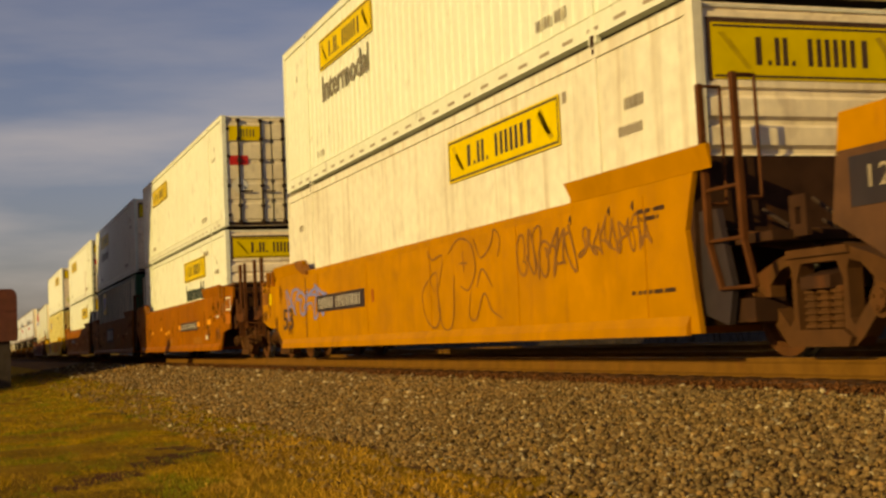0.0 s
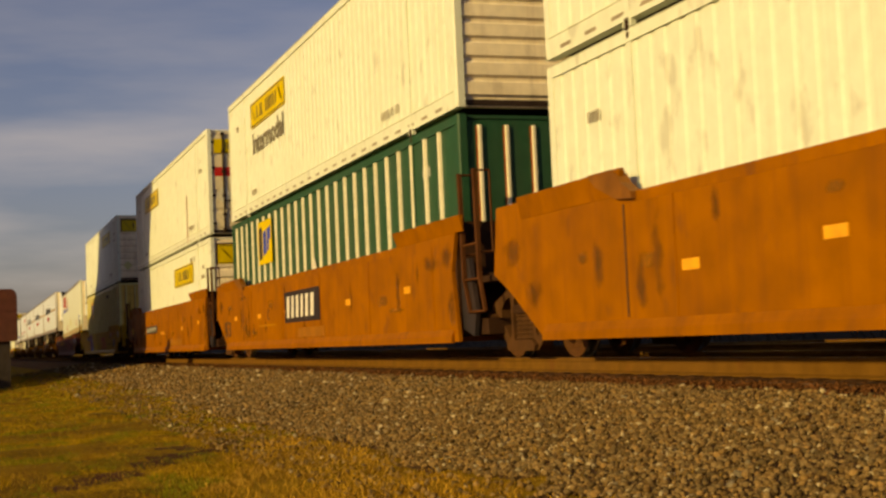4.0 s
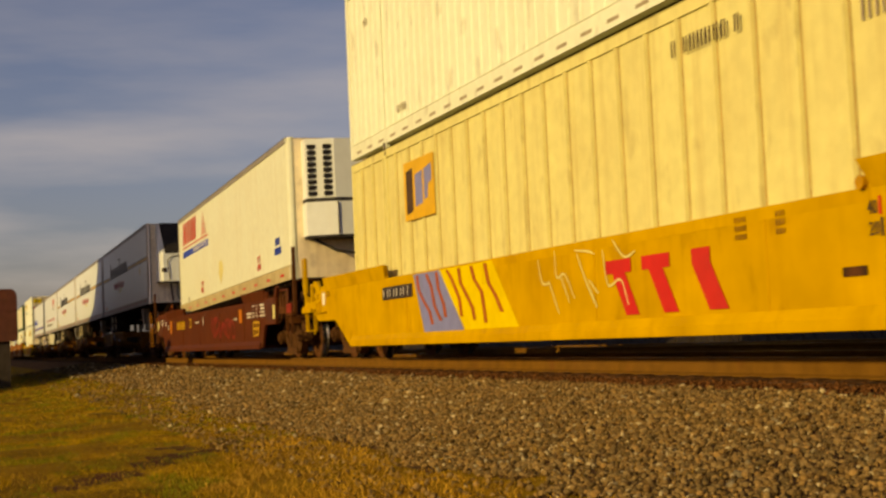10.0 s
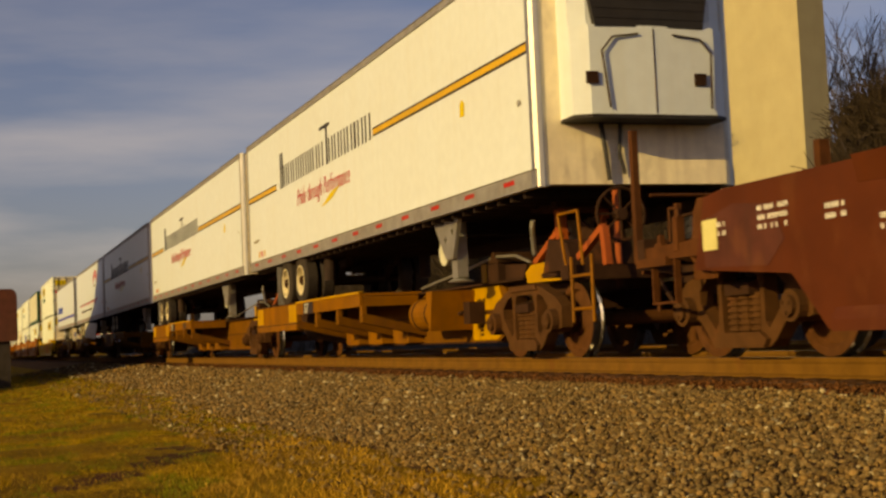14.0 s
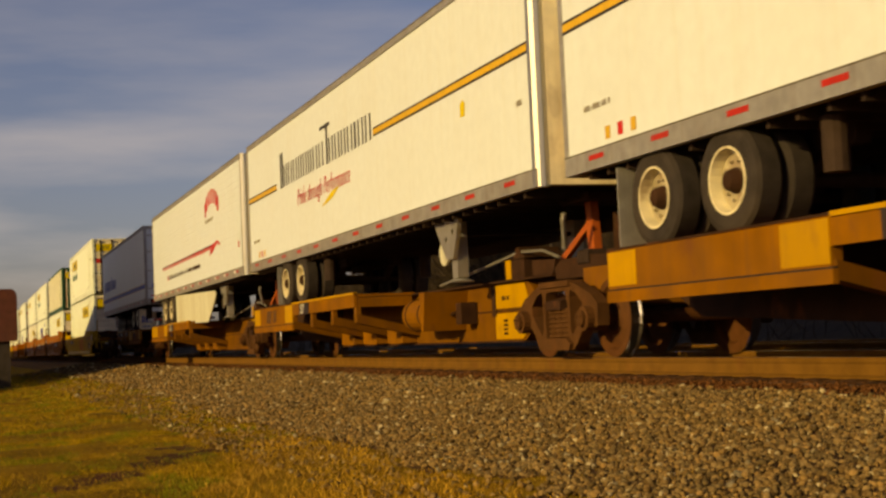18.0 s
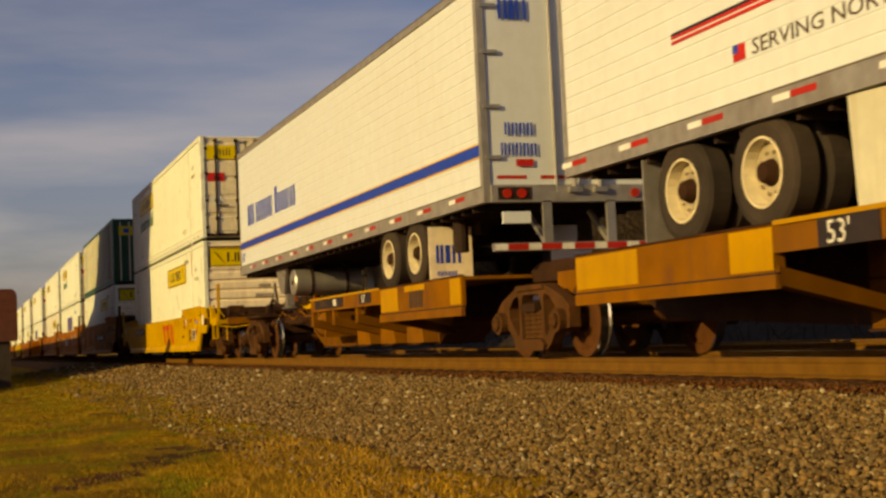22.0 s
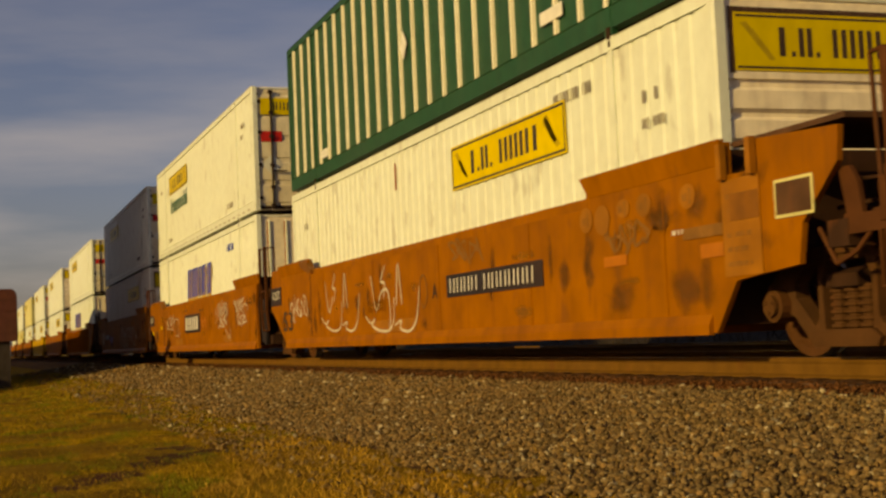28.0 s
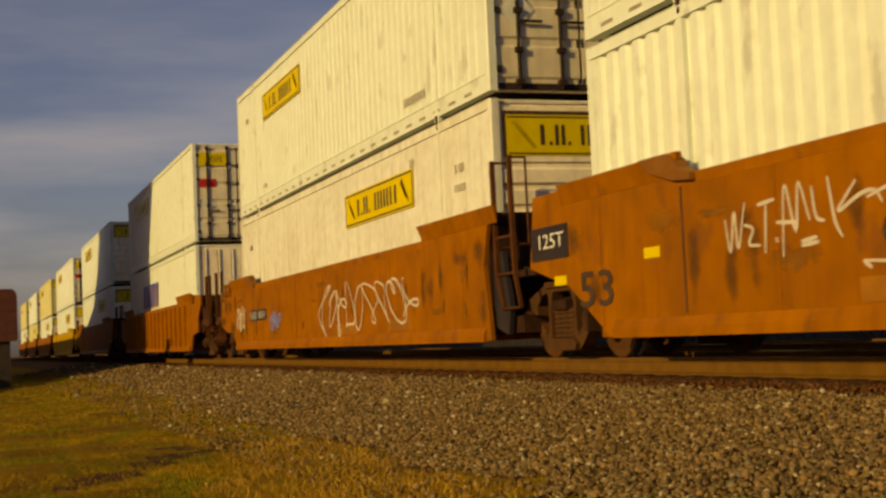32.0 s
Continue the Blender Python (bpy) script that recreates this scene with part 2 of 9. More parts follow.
FOULED = material("brake-dust-stained ballast stone", (0.105, 0.042, 0.014), 0.9, vary=0.35, grain=9, island=0.5, gloss=0.03, bump=0.3)
RAIL_TAN = material("dirty tan trailer rail", (0.40, 0.335, 0.19), 0.6, vary=0.18, streak=0.3, dirt=(0.2, 0.13, 0.06), bump=0.05)
SKIRT = material("road-dirty white skirt", (0.56, 0.55, 0.42), 0.5, vary=0.08, streak=0.4, dirt=(0.30, 0.22, 0.10), dirt_amount=0.4, bump=0.02)
DARK_EDGE = material("dark recess paint", (0.07, 0.035, 0.02), 0.8, vary=0.3, bump=0.05)
DRIBBLE = material("olive dribbled paint", (0.26, 0.13, 0.010), 0.6, vary=0.3, bump=0.0)
LETTER_GREEN = material("dark grey-green lettering paint", (0.040, 0.062, 0.045), 0.5, vary=0.25, streak=0.2, bump=0.0)
SCROLL = material("faded ornament print", (0.47, 0.33, 0.012), 0.5, vary=0.2, bump=0.0)
ROOFING = material("grey-brown roofing", (0.22, 0.17, 0.11), 0.8, vary=0.2, bump=0.2)


def glow(name, color, strength):
    m = bpy.data.materials.new(name)
    m.use_nodes = True
    b = m.node_tree.nodes["Principled BSDF"]
    b.inputs["Base Color"].default_value = (*color, 1)
    b.inputs["Emission Color"].default_value = (*color, 1)
    b.inputs["Emission Strength"].default_value = strength
    return m


# ---- mesh helpers ----
class Shape:
    """Vertices and faces of one part, gathered piece by piece."""

    def __init__(self):
        self.v, self.f = [], []

    def add(self, verts, faces):
        k = len(self.v)
        self.v += [tuple(p) for p in verts]
        self.f += [tuple(i + k for i in q) for q in faces]
        return self

    def box(self, x0, x1, y0, y1, z0, z1):
        x0, x1, y0, y1, z0, z1 = min(x0, x1), max(x0, x1), min(y0, y1), max(y0, y1), min(z0, z1), max(z0, z1)
        v = [(x0, y0, z0), (x1, y0, z0), (x1, y1, z0), (x0, y1, z0), (x0, y0, z1), (x1, y0, z1), (x1, y1, z1), (x0, y1, z1)]
        return self.add(v, [(3, 2, 1, 0), (4, 5, 6, 7), (0, 1, 5, 4), (1, 2, 6, 5), (2, 3, 7, 6), (3, 0, 4, 7)])

    def cut_box(self, x0, x1, y0, y1, z0, z1, c=0.01):
        """A box with its long edges along x and the end edges chamfered."""
        a = [(y0 + c, z0), (y1 - c, z0), (y1, z0 + c), (y1, z1 - c), (y1 - c, z1), (y0 + c, z1), (y0, z1 - c), (y0, z0 + c)]
        return self.prism_x(a, x0, x1)

    def prism_x(self, pts, x0, x1):
        n = len(pts)
        v = [(x0, y, z) for y, z in pts] + [(x1, y, z) for y, z in pts]
        f = [tuple(range(n))[::-1], tuple(range(n, 2 * n))] + [(i, (i + 1) % n, n + (i + 1) % n, n + i) for i in range(n)]
        return self.add(v, f)

    def prism_y(self, pts, y0, y1):
        n = len(pts)
        v = [(x, y0, z) for x, z in pts] + [(x, y1, z) for x, z in pts]
        f = [tuple(range(n)), tuple(range(n, 2 * n))[::-1]] + [((i + 1) % n, i, n + i, n + (i + 1) % n) for i in range(n)]
        return self.add(v, f)

    def prism_z(self, pts, z0, z1):
        n = len(pts)
        v = [(x, y, z0) for x, y in pts] + [(x, y, z1) for x, y in pts]
        f = [tuple(range(n))[::-1], tuple(range(n, 2 * n))] + [(i, (i + 1) % n, n + (i + 1) % n, n + i) for i in range(n)]
        return self.add(v, f)

    def rod(self, p, q, r, n=8, r2=None):
        p, q = Vector(p), Vector(q)
        d = (q - p).normalized()
        a = d.orthogonal().normalized()
        b = d.cross(a)
        r2 = r if r2 is None else r2
        ang = [2 * math.pi * i / n for i in range(n)]
        v = [p + (a * math.cos(t) + b * math.sin(t)) * r for t in ang] + [q + (a * math.cos(t) + b * math.sin(t)) * r2 for t in ang]
        f = [tuple(range(n))[::-1], tuple(range(n, 2 * n))] + [(i, (i + 1) % n, n + (i + 1) % n, n + i) for i in range(n)]
        return self.add(v, f)

    def pipe(self, pts, r, n=6):
        for p, q in zip(pts, pts[1:]):
            self.rod(p, q, r, n)
        return self

    def turned(self, profile, n=24, centre=(0, 0, 0), caps=True):
        """A solid turned about the y axis from (radius, y) pairs."""
        k, m = len(profile), n
        v = [(centre[0] + r * math.cos(2 * math.pi * j / m), centre[1] + y, centre[2] + r * math.sin(2 * math.pi * j / m)) for r, y in profile for j in range(m)]
        f = [(i * m + j, i * m + (j + 1) % m, (i + 1) * m + (j + 1) % m, (i + 1) * m + j) for i in range(k - 1) for j in range(m)]
        if caps:
            f += [tuple(range(m))[::-1], tuple(range((k - 1) * m, k * m))]
        return self.add(v, f)

    def beam(self, p, q, w, h):
        """A square bar from p to q in an xz plane: w across y, h across the other way."""
        p, q = Vector(p), Vector(q)
        d = (q - p).normalized()
        side = Vector((0, 1, 0)) if abs(d.y) < 0.9 else Vector((1, 0, 0))
        up = d.cross(side).normalized()
        side = up.cross(d)
        v = [e + side * (w / 2 * a) + up * (h / 2 * b) for e in (p, q) for a, b in ((-1, -1), (1, -1), (1, 1), (-1, 1))]
        return self.add(v, [(0, 1, 2, 3)[::-1], (4, 5, 6, 7), (0, 1, 5, 4), (1, 2, 6, 5), (2, 3, 7, 6), (3, 0, 4, 7)])

    def plate(self, outer, holes, y0, y1):
        """A plate in the xz plane with windows cut through it."""
        loops = [outer] + holes
        flat = [p for lp in loops for p in lp]
        tris = tessellate_polygon([[Vector((x, z, 0)) for x, z in lp] for lp in loops])
        n = len(flat)
        v = [(x, y0, z) for x, z in flat] + [(x, y1, z) for x, z in flat]
        f = [tuple(t) for t in tris] + [tuple(i + n for i in reversed(t)) for t in tris]
        k = 0
        for lp in loops:
            m = len(lp)
            f += [(k + i, k + (i + 1) % m, n + k + (i + 1) % m, n + k + i) for i in range(m)]
            k += m
        return self.add(v, f)

    def mesh(self, name, mat):
        me = bpy.data.meshes.new(name)
        me.from_pydata(self.v, [], self.f)
        bm = bmesh.new()
        bm.from_mesh(me)
        bmesh.ops.recalc_face_normals(bm, faces=bm.faces)
        bm.to_mesh(me)
        bm.free()
        me.materials.append(mat)
        return me


CACHE = {}


def part(name, shape, mat, parent, label="", at=None, smooth=False):
    """One mesh object under a thing or a part. shape: a Shape or a ready mesh."""
    me = shape if isinstance(shape, bpy.types.Mesh) else shape.mesh(name, mat)
    if smooth:
        me.polygons.foreach_set("use_smooth", [True] * len(me.polygons))
    ob = new(name, me)
    ob.parent = parent
    if at is not None:
        ob.matrix_basis = at
    return tagged(ob, label) if label else ob


def stuff(ob):
    return tagged(ob, kind="stuff")


def kept(key, make):
    """A mesh that alike parts share."""
    if key not in CACHE:
        CACHE[key] = make()
    return CACHE[key]


def thing(name, label, category, group="", kind=""):
    return tagged(new(name), label, category, group, kind)


def side_bars(s, x, z, h, widths, y, gap=0.3, lean=0.0, depth=0.003):
    """Plain bars in the rhythm of a word, on a side that faces -y; x is the end that lies towards +x... read along -y from low x to high x."""
    for w in widths:
        if w > 0:
            s.prism_y([(x, z), (x + w * h, z), (x + w * h + lean * h, z + h), (x + lean * h, z + h)], y - depth, y)
        x += abs(w) * h + gap * h
    return x


def word_bars(s, x, z, h, letters, y, gap=0.18, lean=0.0, depth=0.003):
    """Two upright bars for each wide letter and one for each narrow one."""
    for w in letters:
        if w > 0.32:
            t = 0.17
            side_bars(s, x, z, h, (t,), y, 0, lean, depth)
            side_bars(s, x + (w - t) * h, z, h, (t,), y, 0, lean, depth)
        elif w > 0:
            side_bars(s, x, z, h, (w,), y, 0, lean, depth)
        x += abs(w) * h + gap * h
    return x


def front_bars(s, y, z, h, widths, x, gap=0.3, depth=0.003):
    """The same on an end that faces +x: reads from low y to high y."""
    for w in widths:
        if w > 0.32:
            s.box(x, x + depth, y, y + 0.17 * h, z, z + h)
            s.box(x, x + depth, y + (w - 0.17) * h, y + w * h, z, z + h)
        elif w > 0:
            s.box(x, x + depth, y, y + w * h, z, z + h)
        y += abs(w) * h + gap * h
    return y


def text_mesh(word, size, mat, bold=0.0):
    """Letters as a flat mesh in the xz plane that faces -y."""
    def make():
        cu = bpy.data.curves.new("lettering", "FONT")
        cu.body, cu.size, cu.extrude, cu.offset = word, size, 0.002, bold
        cu.resolution_u = 2
        ob = bpy.data.objects.new("lettering", cu)
        scene.collection.objects.link(ob)
        bpy.context.view_layer.update()
        me = bpy.data.meshes.new_from_object(ob.evaluated_get(bpy.context.evaluated_depsgraph_get()))
        bpy.data.objects.remove(ob)
        me.transform(Matrix.Rotation(radians(90), 4, "X"))
        me.materials.clear()
        me.materials.append(mat)
        return me
    return kept(("text", word, size, mat.name, bold), make)


def lettering(word, size, mat, parent, x, y, z, turn=0, bold=0.0, squeeze=1.0):
    ob = part("lettering", text_mesh(word, size, mat, bold), mat, parent, at=pose(x, y, z, 0, 0, turn))
    ob.scale = (squeeze, 1, 1)
    return stuff(ob)


def fitted(word, mat, parent, x0, x1, z0, z1, y, bold=0.0):
    """Letters that fill a given width and height on a side."""
    me = text_mesh(word, 1.0, mat, bold)
    xs, zs = [v.co.x for v in me.vertices], [v.co.z for v in me.vertices]
    sx, sz = (x1 - x0) / (max(xs) - min(xs)), (z1 - z0) / (max(zs) - min(zs))
    ob = part("lettering", me, mat, parent, at=pose(x0 - min(xs) * sx, y, z0 - min(zs) * sz))
    ob.scale = (sx, 1, sz)
    return stuff(ob)


def scrawl(parent, rnd, x, z, w, h, y, mat, strokes=7, thick=0.03, name="graffiti"):
    """Sprayed loops, hooks and slashes that form no readable word; the outer strokes taper."""
    s = Shape()
    for k in range(strokes):
        cx, cw, m = x + w * (k + 0.5) / strokes, 0.9 * w / strokes, 26
        mid, hh = z + h * rnd.uniform(0.42, 0.58), h * rnd.uniform(0.32, 0.5)
        f1, f2, f3, b2 = rnd.uniform(0, 6.3), rnd.uniform(0, 6.3), rnd.uniform(0, 6.3), rnd.uniform(0.1, 0.5)
        turns, a2 = rnd.uniform(0.8, 1.7), rnd.uniform(0.2, 0.6)
        pts = []
        for i in range(m + 1):
            q = 2 * math.pi * turns * i / m
            pts.append((cx + cw * (0.5 * math.cos(q + f1) + a2 * math.cos(2 * q + f2)) + 0.15 * cw * i / m, mid + hh * ((1 - b2) * math.sin(q + f3) + b2 * math.sin(2 * q + f1))))
        for i, ((ax, az), (bx, bz)) in enumerate(zip(pts, pts[1:])):
            d = Vector((bx - ax, bz - az))
            if d.length < 1e-4:
                continue
            t = thick * (0.45 + 0.55 * math.sin(math.pi * (i + 0.7) / (m + 0.7)))
            nrm = Vector((-d.y, d.x)).normalized() * t / 2
            e = d.normalized() * t * 0.3
            s.add([(ax - nrm.x - e.x, y, az - nrm.y - e.y), (bx - nrm.x + e.x, y, bz - nrm.y + e.y), (bx + nrm.x + e.x, y, bz + nrm.y + e.y), (ax + nrm.x - e.x, y, az + nrm.y - e.y)], [(0, 1, 2, 3)])
    return stuff(part(name, s, mat, parent))


def spray(parent, x, z, w, h, strokes, mat, thick, y, name="graffiti", label=""):
    """Free spray-can strokes: smooth ribbons through a few points, given as shares of a box."""
    s = Shape()
    for line in strokes:
        p = [Vector((x + w * a, z + h * b)) for a, b in line]
        p = [2 * p[0] - p[1]] + p + [2 * p[-1] - p[-2]]
        pts = []
        for a, b, c, d in zip(p, p[1:], p[2:], p[3:]):
            for i in range(6):
                t = i / 6
                pts.append(0.5 * (2 * b + (c - a) * t + (2 * a - 5 * b + 4 * c - d) * t * t + (3 * b - a - 3 * c + d) * t ** 3))
        pts.append(p[-2])
        v, m = [], len(pts) - 1
        for i, q in enumerate(pts):
            e = (pts[min(i + 1, m)] - pts[max(i - 1, 0)]).normalized()
            k = 0.5 * thick * (0.55 + 0.45 * math.sin(math.pi * (i + 1) / (m + 2)))
            v += [(q.x - e.y * k, y, q.y + e.x * k), (q.x + e.y * k, y, q.y - e.x * k)]
        s.add(v, [(2 * i, 2 * i + 1, 2 * i + 3, 2 * i + 2) for i in range(m)])
    return stuff(part(name, s, mat, parent, label))


# loose figures without meaning, as shares of a box
HOOKS = (((0.13, 0.87), (0.22, 0.35), (0.33, 0.60)), ((0.41, 0.98), (0.33, 0.76), (0.40, 0.72), (0.37, 0.5)), ((0.64, 0.95), (0.60, 0.38)), ((0.66, 0.97), (0.70, 0.38)),
         ((0.0, 0.27), (0.10, 0.15), (0.19, 0.20), (0.13, 0.12), (0.28, 0.03), (0.46, 0.03), (0.55, 0.2), (0.56, 0.5)), ((0.56, 0.09), (0.68, 0.15), (0.66, 0.04), (0.82, 0.0), (0.94, 0.17), (1.0, 0.6)))
BUBBLES = (((0.10, 0.60), (0.0, 0.45), (0.04, 0.16), (0.16, 0.03), (0.24, 0.16), (0.22, 0.42), (0.21, 0.66), (0.12, 0.60), (0.18, 0.44)),
           ((0.24, 0.5), (0.30, 0.84), (0.16, 0.82), (0.10, 0.93), (0.14, 0.68)), ((0.22, 0.30), (0.27, 0.05), (0.36, 0.0), (0.42, 0.14), (0.44, 0.5), (0.45, 0.60)),
           ((0.38, 0.86), (0.52, 0.99), (0.67, 0.90), (0.71, 0.62), (0.62, 0.42), (0.52, 0.47)), ((0.52, 0.72), (0.62, 0.71)), ((0.57, 0.85), (0.57, 0.62)),
           ((0.64, 0.38), (0.62, 0.14), (0.70, 0.10), (0.80, 0.36), (0.88, 0.18), (1.0, 0.08)), ((0.70, 0.96), (0.78, 0.74), (0.90, 0.86), (0.94, 1.0), (1.0, 0.90), (0.97, 0.72)), ((0.72, 0.44), (0.79, 0.62), (0.90, 0.42)))
SPIKES = (((0.0, 0.6), (0.03, 0.0), (0.07, 0.7), (0.09, 0.05), (0.15, 0.85)), ((0.14, 0.45), (0.20, 0.35), (0.17, 0.1), (0.25, 0.05)), ((0.24, 0.75), (0.36, 0.80)), ((0.30, 0.78), (0.28, -0.1)), ((0.36, 0.15), (0.365, 0.05)),
          ((0.40, -0.2), (0.43, 1.0), (0.49, 0.2), (0.52, 1.0), (0.58, 0.35)), ((0.36, 0.40), (0.50, 0.35)), ((0.60, 0.9), (0.62, 0.4), (0.67, 0.3)), ((0.70, 1.0), (0.73, 0.3), (0.77, 0.0)), ((0.86, 0.85), (0.75, 0.42), (0.88, 0.62), (0.96, 0.64), (1.0, 0.45)),
          ((0.52, 0.02), (0.62, 0.06)), ((0.52, -0.05), (0.63, -0.02)))


# ---- setting ----
YC = 7.46           # middle of the track
GAUGE = 0.7525


def ground_height(x, y):
    """The lie of the land: ballast shoulder, then a grassy verge that falls a little away from the track."""
    d = abs(y - YC)
    if y > YC + 1.55:
        return -0.20 - 0.45 * min(1.0, max(0.0, (y - 24.0) / 8.0))
    if d < 1.55:
        return -0.20
    if d < 4.9:
        u = (d - 1.55) / 3.35
        return -0.20 - 0.40 * u
    far = min(1.0, (d - 4.9) / 5.0)
    return -0.60 - 0.10 * far


def verge_edge(x, y):
    """Where the grass gives way to stone."""
    return 2.98 + 0.035 * max(0.0, min(14.0, -x - 15.0)) + 0.22 * noise.noise(Vector((x * 0.5, 0, 8))) + 0.22 * noise.noise(Vector((x * 2.0, y, 2)))


def bare_streak(x, y):
    """How far a spot lies from a long bare streak in the verge, in metres."""
    u = max(-0.1, min(1.1, ((x + 10.3) * -2.5 + (y - 0.85) * 1.35) / 8.07))
    return (1.25 - 0.45 * u) * math.hypot(x + 10.3 + 2.5 * u, y - 0.85 - 1.35 * u) + 0.30 * noise.noise(Vector((x * 1.6, y * 2.2, 6))) + 0.10 * noise.noise(Vector((x * 6, y * 6, 1)))


def build_ground():
    xs = sorted(set([-3000, -1200, -600, -300, -200, -150, -120] + [round(-100 + 0.8 * i, 2) for i in range(102)] + [round(-18.2 + 0.2 * i, 2) for i in range(90)] + [6, 12, 30, 80, 300, 3000]))
    ys = sorted(set([-3000, -800, -200, -60, -30, -15, -8, -5] + [round(-4 + 0.175 * i, 2) for i in range(68)] + [9.0, 9.3, 10.5, 12.4, 14, 18, 30, 60, 200, 800, 3000]))
    v, f = [], []
    for x in xs:
        for y in ys:
            z = ground_height(x, y)
            if abs(x) < 110 and -12 < y < 2.9:
                z += 0.035 * noise.noise(Vector((x * 0.7, y * 0.9, 0))) + 0.02 * noise.noise(Vector((x * 2.1, y * 2.3, 4)))
            v.append((x, y, z))
    m = len(ys)
    for i in range(len(xs) - 1):
        for j in range(m - 1):
            f.append((i * m + j, (i + 1) * m + j, (i + 1) * m + j + 1, i * m + j + 1))
    me = bpy.data.meshes.new("ground")
    me.from_pydata(v, [], f)
    me.materials.append(SOIL)
    me.materials.append(BED)
    me.materials.append(EARTH)
    for p in me.polygons:
        c = p.center
        if c.y < YC + 5.2 and c.y > (verge_edge(c.x, c.y) if c.x > -100 else 3.4):
            p.material_index = 1
            if abs(c.y - YC) < 1.7 + 0.08 * noise.noise(Vector((c.x * 2, 0, 3))):
                p.material_index = 2
        elif c.x > -20 and bare_streak(c.x, c.y) < 0.18:
            p.material_index = 2
    me.polygons.foreach_set("use_smooth", [True] * len(me.polygons))
    return tagged(new("ground", me), "grassy verge sloping up to a gravel trackbed", "ground", kind="structure")


build_ground()


def build_track(name, yc, label):
    track = thing(name, label, "railway track", kind="structure")
    rail = [(-0.07, -0.175), (0.07, -0.175), (0.07, -0.160), (0.030, -0.140), (0.024, -0.055), (0.034, -0.036), (0.036, -0.006), (0.030, 0.0),
            (-0.030, 0.0), (-0.036, -0.006), (-0.034, -0.036), (-0.024, -0.055), (-0.030, -0.140), (-0.07, -0.160)]
    for sgn in (-1, 1):
        s = Shape().prism_x([(yc + sgn * GAUGE + a, b) for a, b in rail], -400, 120)
        r = part("rail", s, RAIL_RUST, track, "rust-brown steel rail")
        part("rail_head", Shape().box(-400, 120, yc + sgn * GAUGE - 0.026, yc + sgn * GAUGE + 0.026, 0.0005, 0.003), RAIL_HEAD, r, "worn shiny running surface")
    return track


TRACK = build_track("railway_track", YC, "rusty rails on timber ties in gravel")
build_track("second_railway_track", YC + 4.4, "second rusty rail line beyond the train")


# ---- running gear ----
R_WHEEL = 0.44


def wheelset_mesh():
    s = Shape()
    for sgn in (-1, 1):
        y = sgn * GAUGE
        prof = [(0.06, -0.03), (0.16, -0.05), (0.18, -0.02), (0.33, 0.0), (0.36, -0.05), (0.432, -0.05), (0.44, 0.05), (0.462, 0.065), (0.462, 0.085), (0.36, 0.09), (0.33, 0.03), (0.16, 0.04), (0.06, 0.05)]
        s.turned([(r, y - sgn * a) for r, a in (prof if sgn < 0 else prof)], n=28)
    s.rod((0, -1.08, 0), (0, 1.08, 0), 0.08, 12)
    me = s.mesh("wheelset", WHEEL)
    me.materials.append(TREAD)
    for p in me.polygons:
        rs = [math.hypot(me.vertices[i].co.x, me.vertices[i].co.z) for i in p.vertices]
        if min(rs) > 0.431:
            p.material_index = 1
    return me


def sideframe_mesh():
    """A cast side frame with two windows, spring opening and pedestal jaws."""
    half = [(0.40, 0.87), (0.62, 0.81), (0.92, 0.71), (1.08, 0.60), (1.07, 0.36), (0.99, 0.34), (0.98, 0.52), (0.78, 0.52), (0.77, 0.37), (0.70, 0.34), (0.53, 0.17), (0.42, 0.10)]
    outer = half + [(-x, z) for x, z in reversed(half)]
    holes = [[(-0.30, 0.23), (0.30, 0.23), (0.315, 0.62), (0.24, 0.77), (-0.24, 0.77), (-0.315, 0.62)],
             [(0.375, 0.32), (0.43, 0.26), (0.68, 0.50), (0.69, 0.62), (0.54, 0.735), (0.40, 0.77), (0.37, 0.70)],
             [(-0.375, 0.32), (-0.37, 0.70), (-0.40, 0.77), (-0.54, 0.735), (-0.69, 0.62), (-0.68, 0.50), (-0.43, 0.26)]]
    s = Shape().plate(outer, holes, -0.07, 0.07)
    s.prism_y([(-0.40, 0.10), (0.40, 0.10), (0.44, 0.17), (0.34, 0.235), (-0.34, 0.235), (-0.44, 0.17)], -0.12, 0.12)
    s.prism_y([(-0.42, 0.82), (0.42, 0.82), (0.40, 0.885), (-0.40, 0.885)], -0.10, 0.10)
    return s.mesh("side_frame", CAST)


def spring_mesh():
    prof = [(0.05, 0.23)]
    for i in range(6):
        z = 0.24 + 0.055 * i
        prof += [(0.060, z), (0.082, z + 0.008), (0.082, z + 0.030), (0.060, z + 0.040)]
    prof += [(0.05, 0.575)]
    m, v = 10, []
    for r, z in prof:
        v += [(r * math.cos(2 * math.pi * j / m), r * math.sin(2 * math.pi * j / m), z) for j in range(m)]
    f = [(i * m + j, i * m + (j + 1) % m, (i + 1) * m + (j + 1) % m, (i + 1) * m + j) for i in range(len(prof) - 1) for j in range(m)]
    return Shape().add(v, f).mesh("coil_spring", CAST)


def cap_mesh():
    s = Shape()
    s.rod((0, -0.16, 0), (0, 0.10, 0), 0.135, 16)
    s.rod((0, -0.20, 0), (0, -0.16, 0), 0.09, 12)
    for k in range(3):
        a = 2.1 * k + 0.5
        s.rod((0.055 * math.cos(a), -0.215, 0.055 * math.sin(a)), (0.055 * math.cos(a), -0.19, 0.055 * math.sin(a)), 0.018, 6)
    s.box(-0.12, 0.12, -0.07, 0.08, 0.09, 0.15)
    return s.mesh("bearing_cap", CAST)


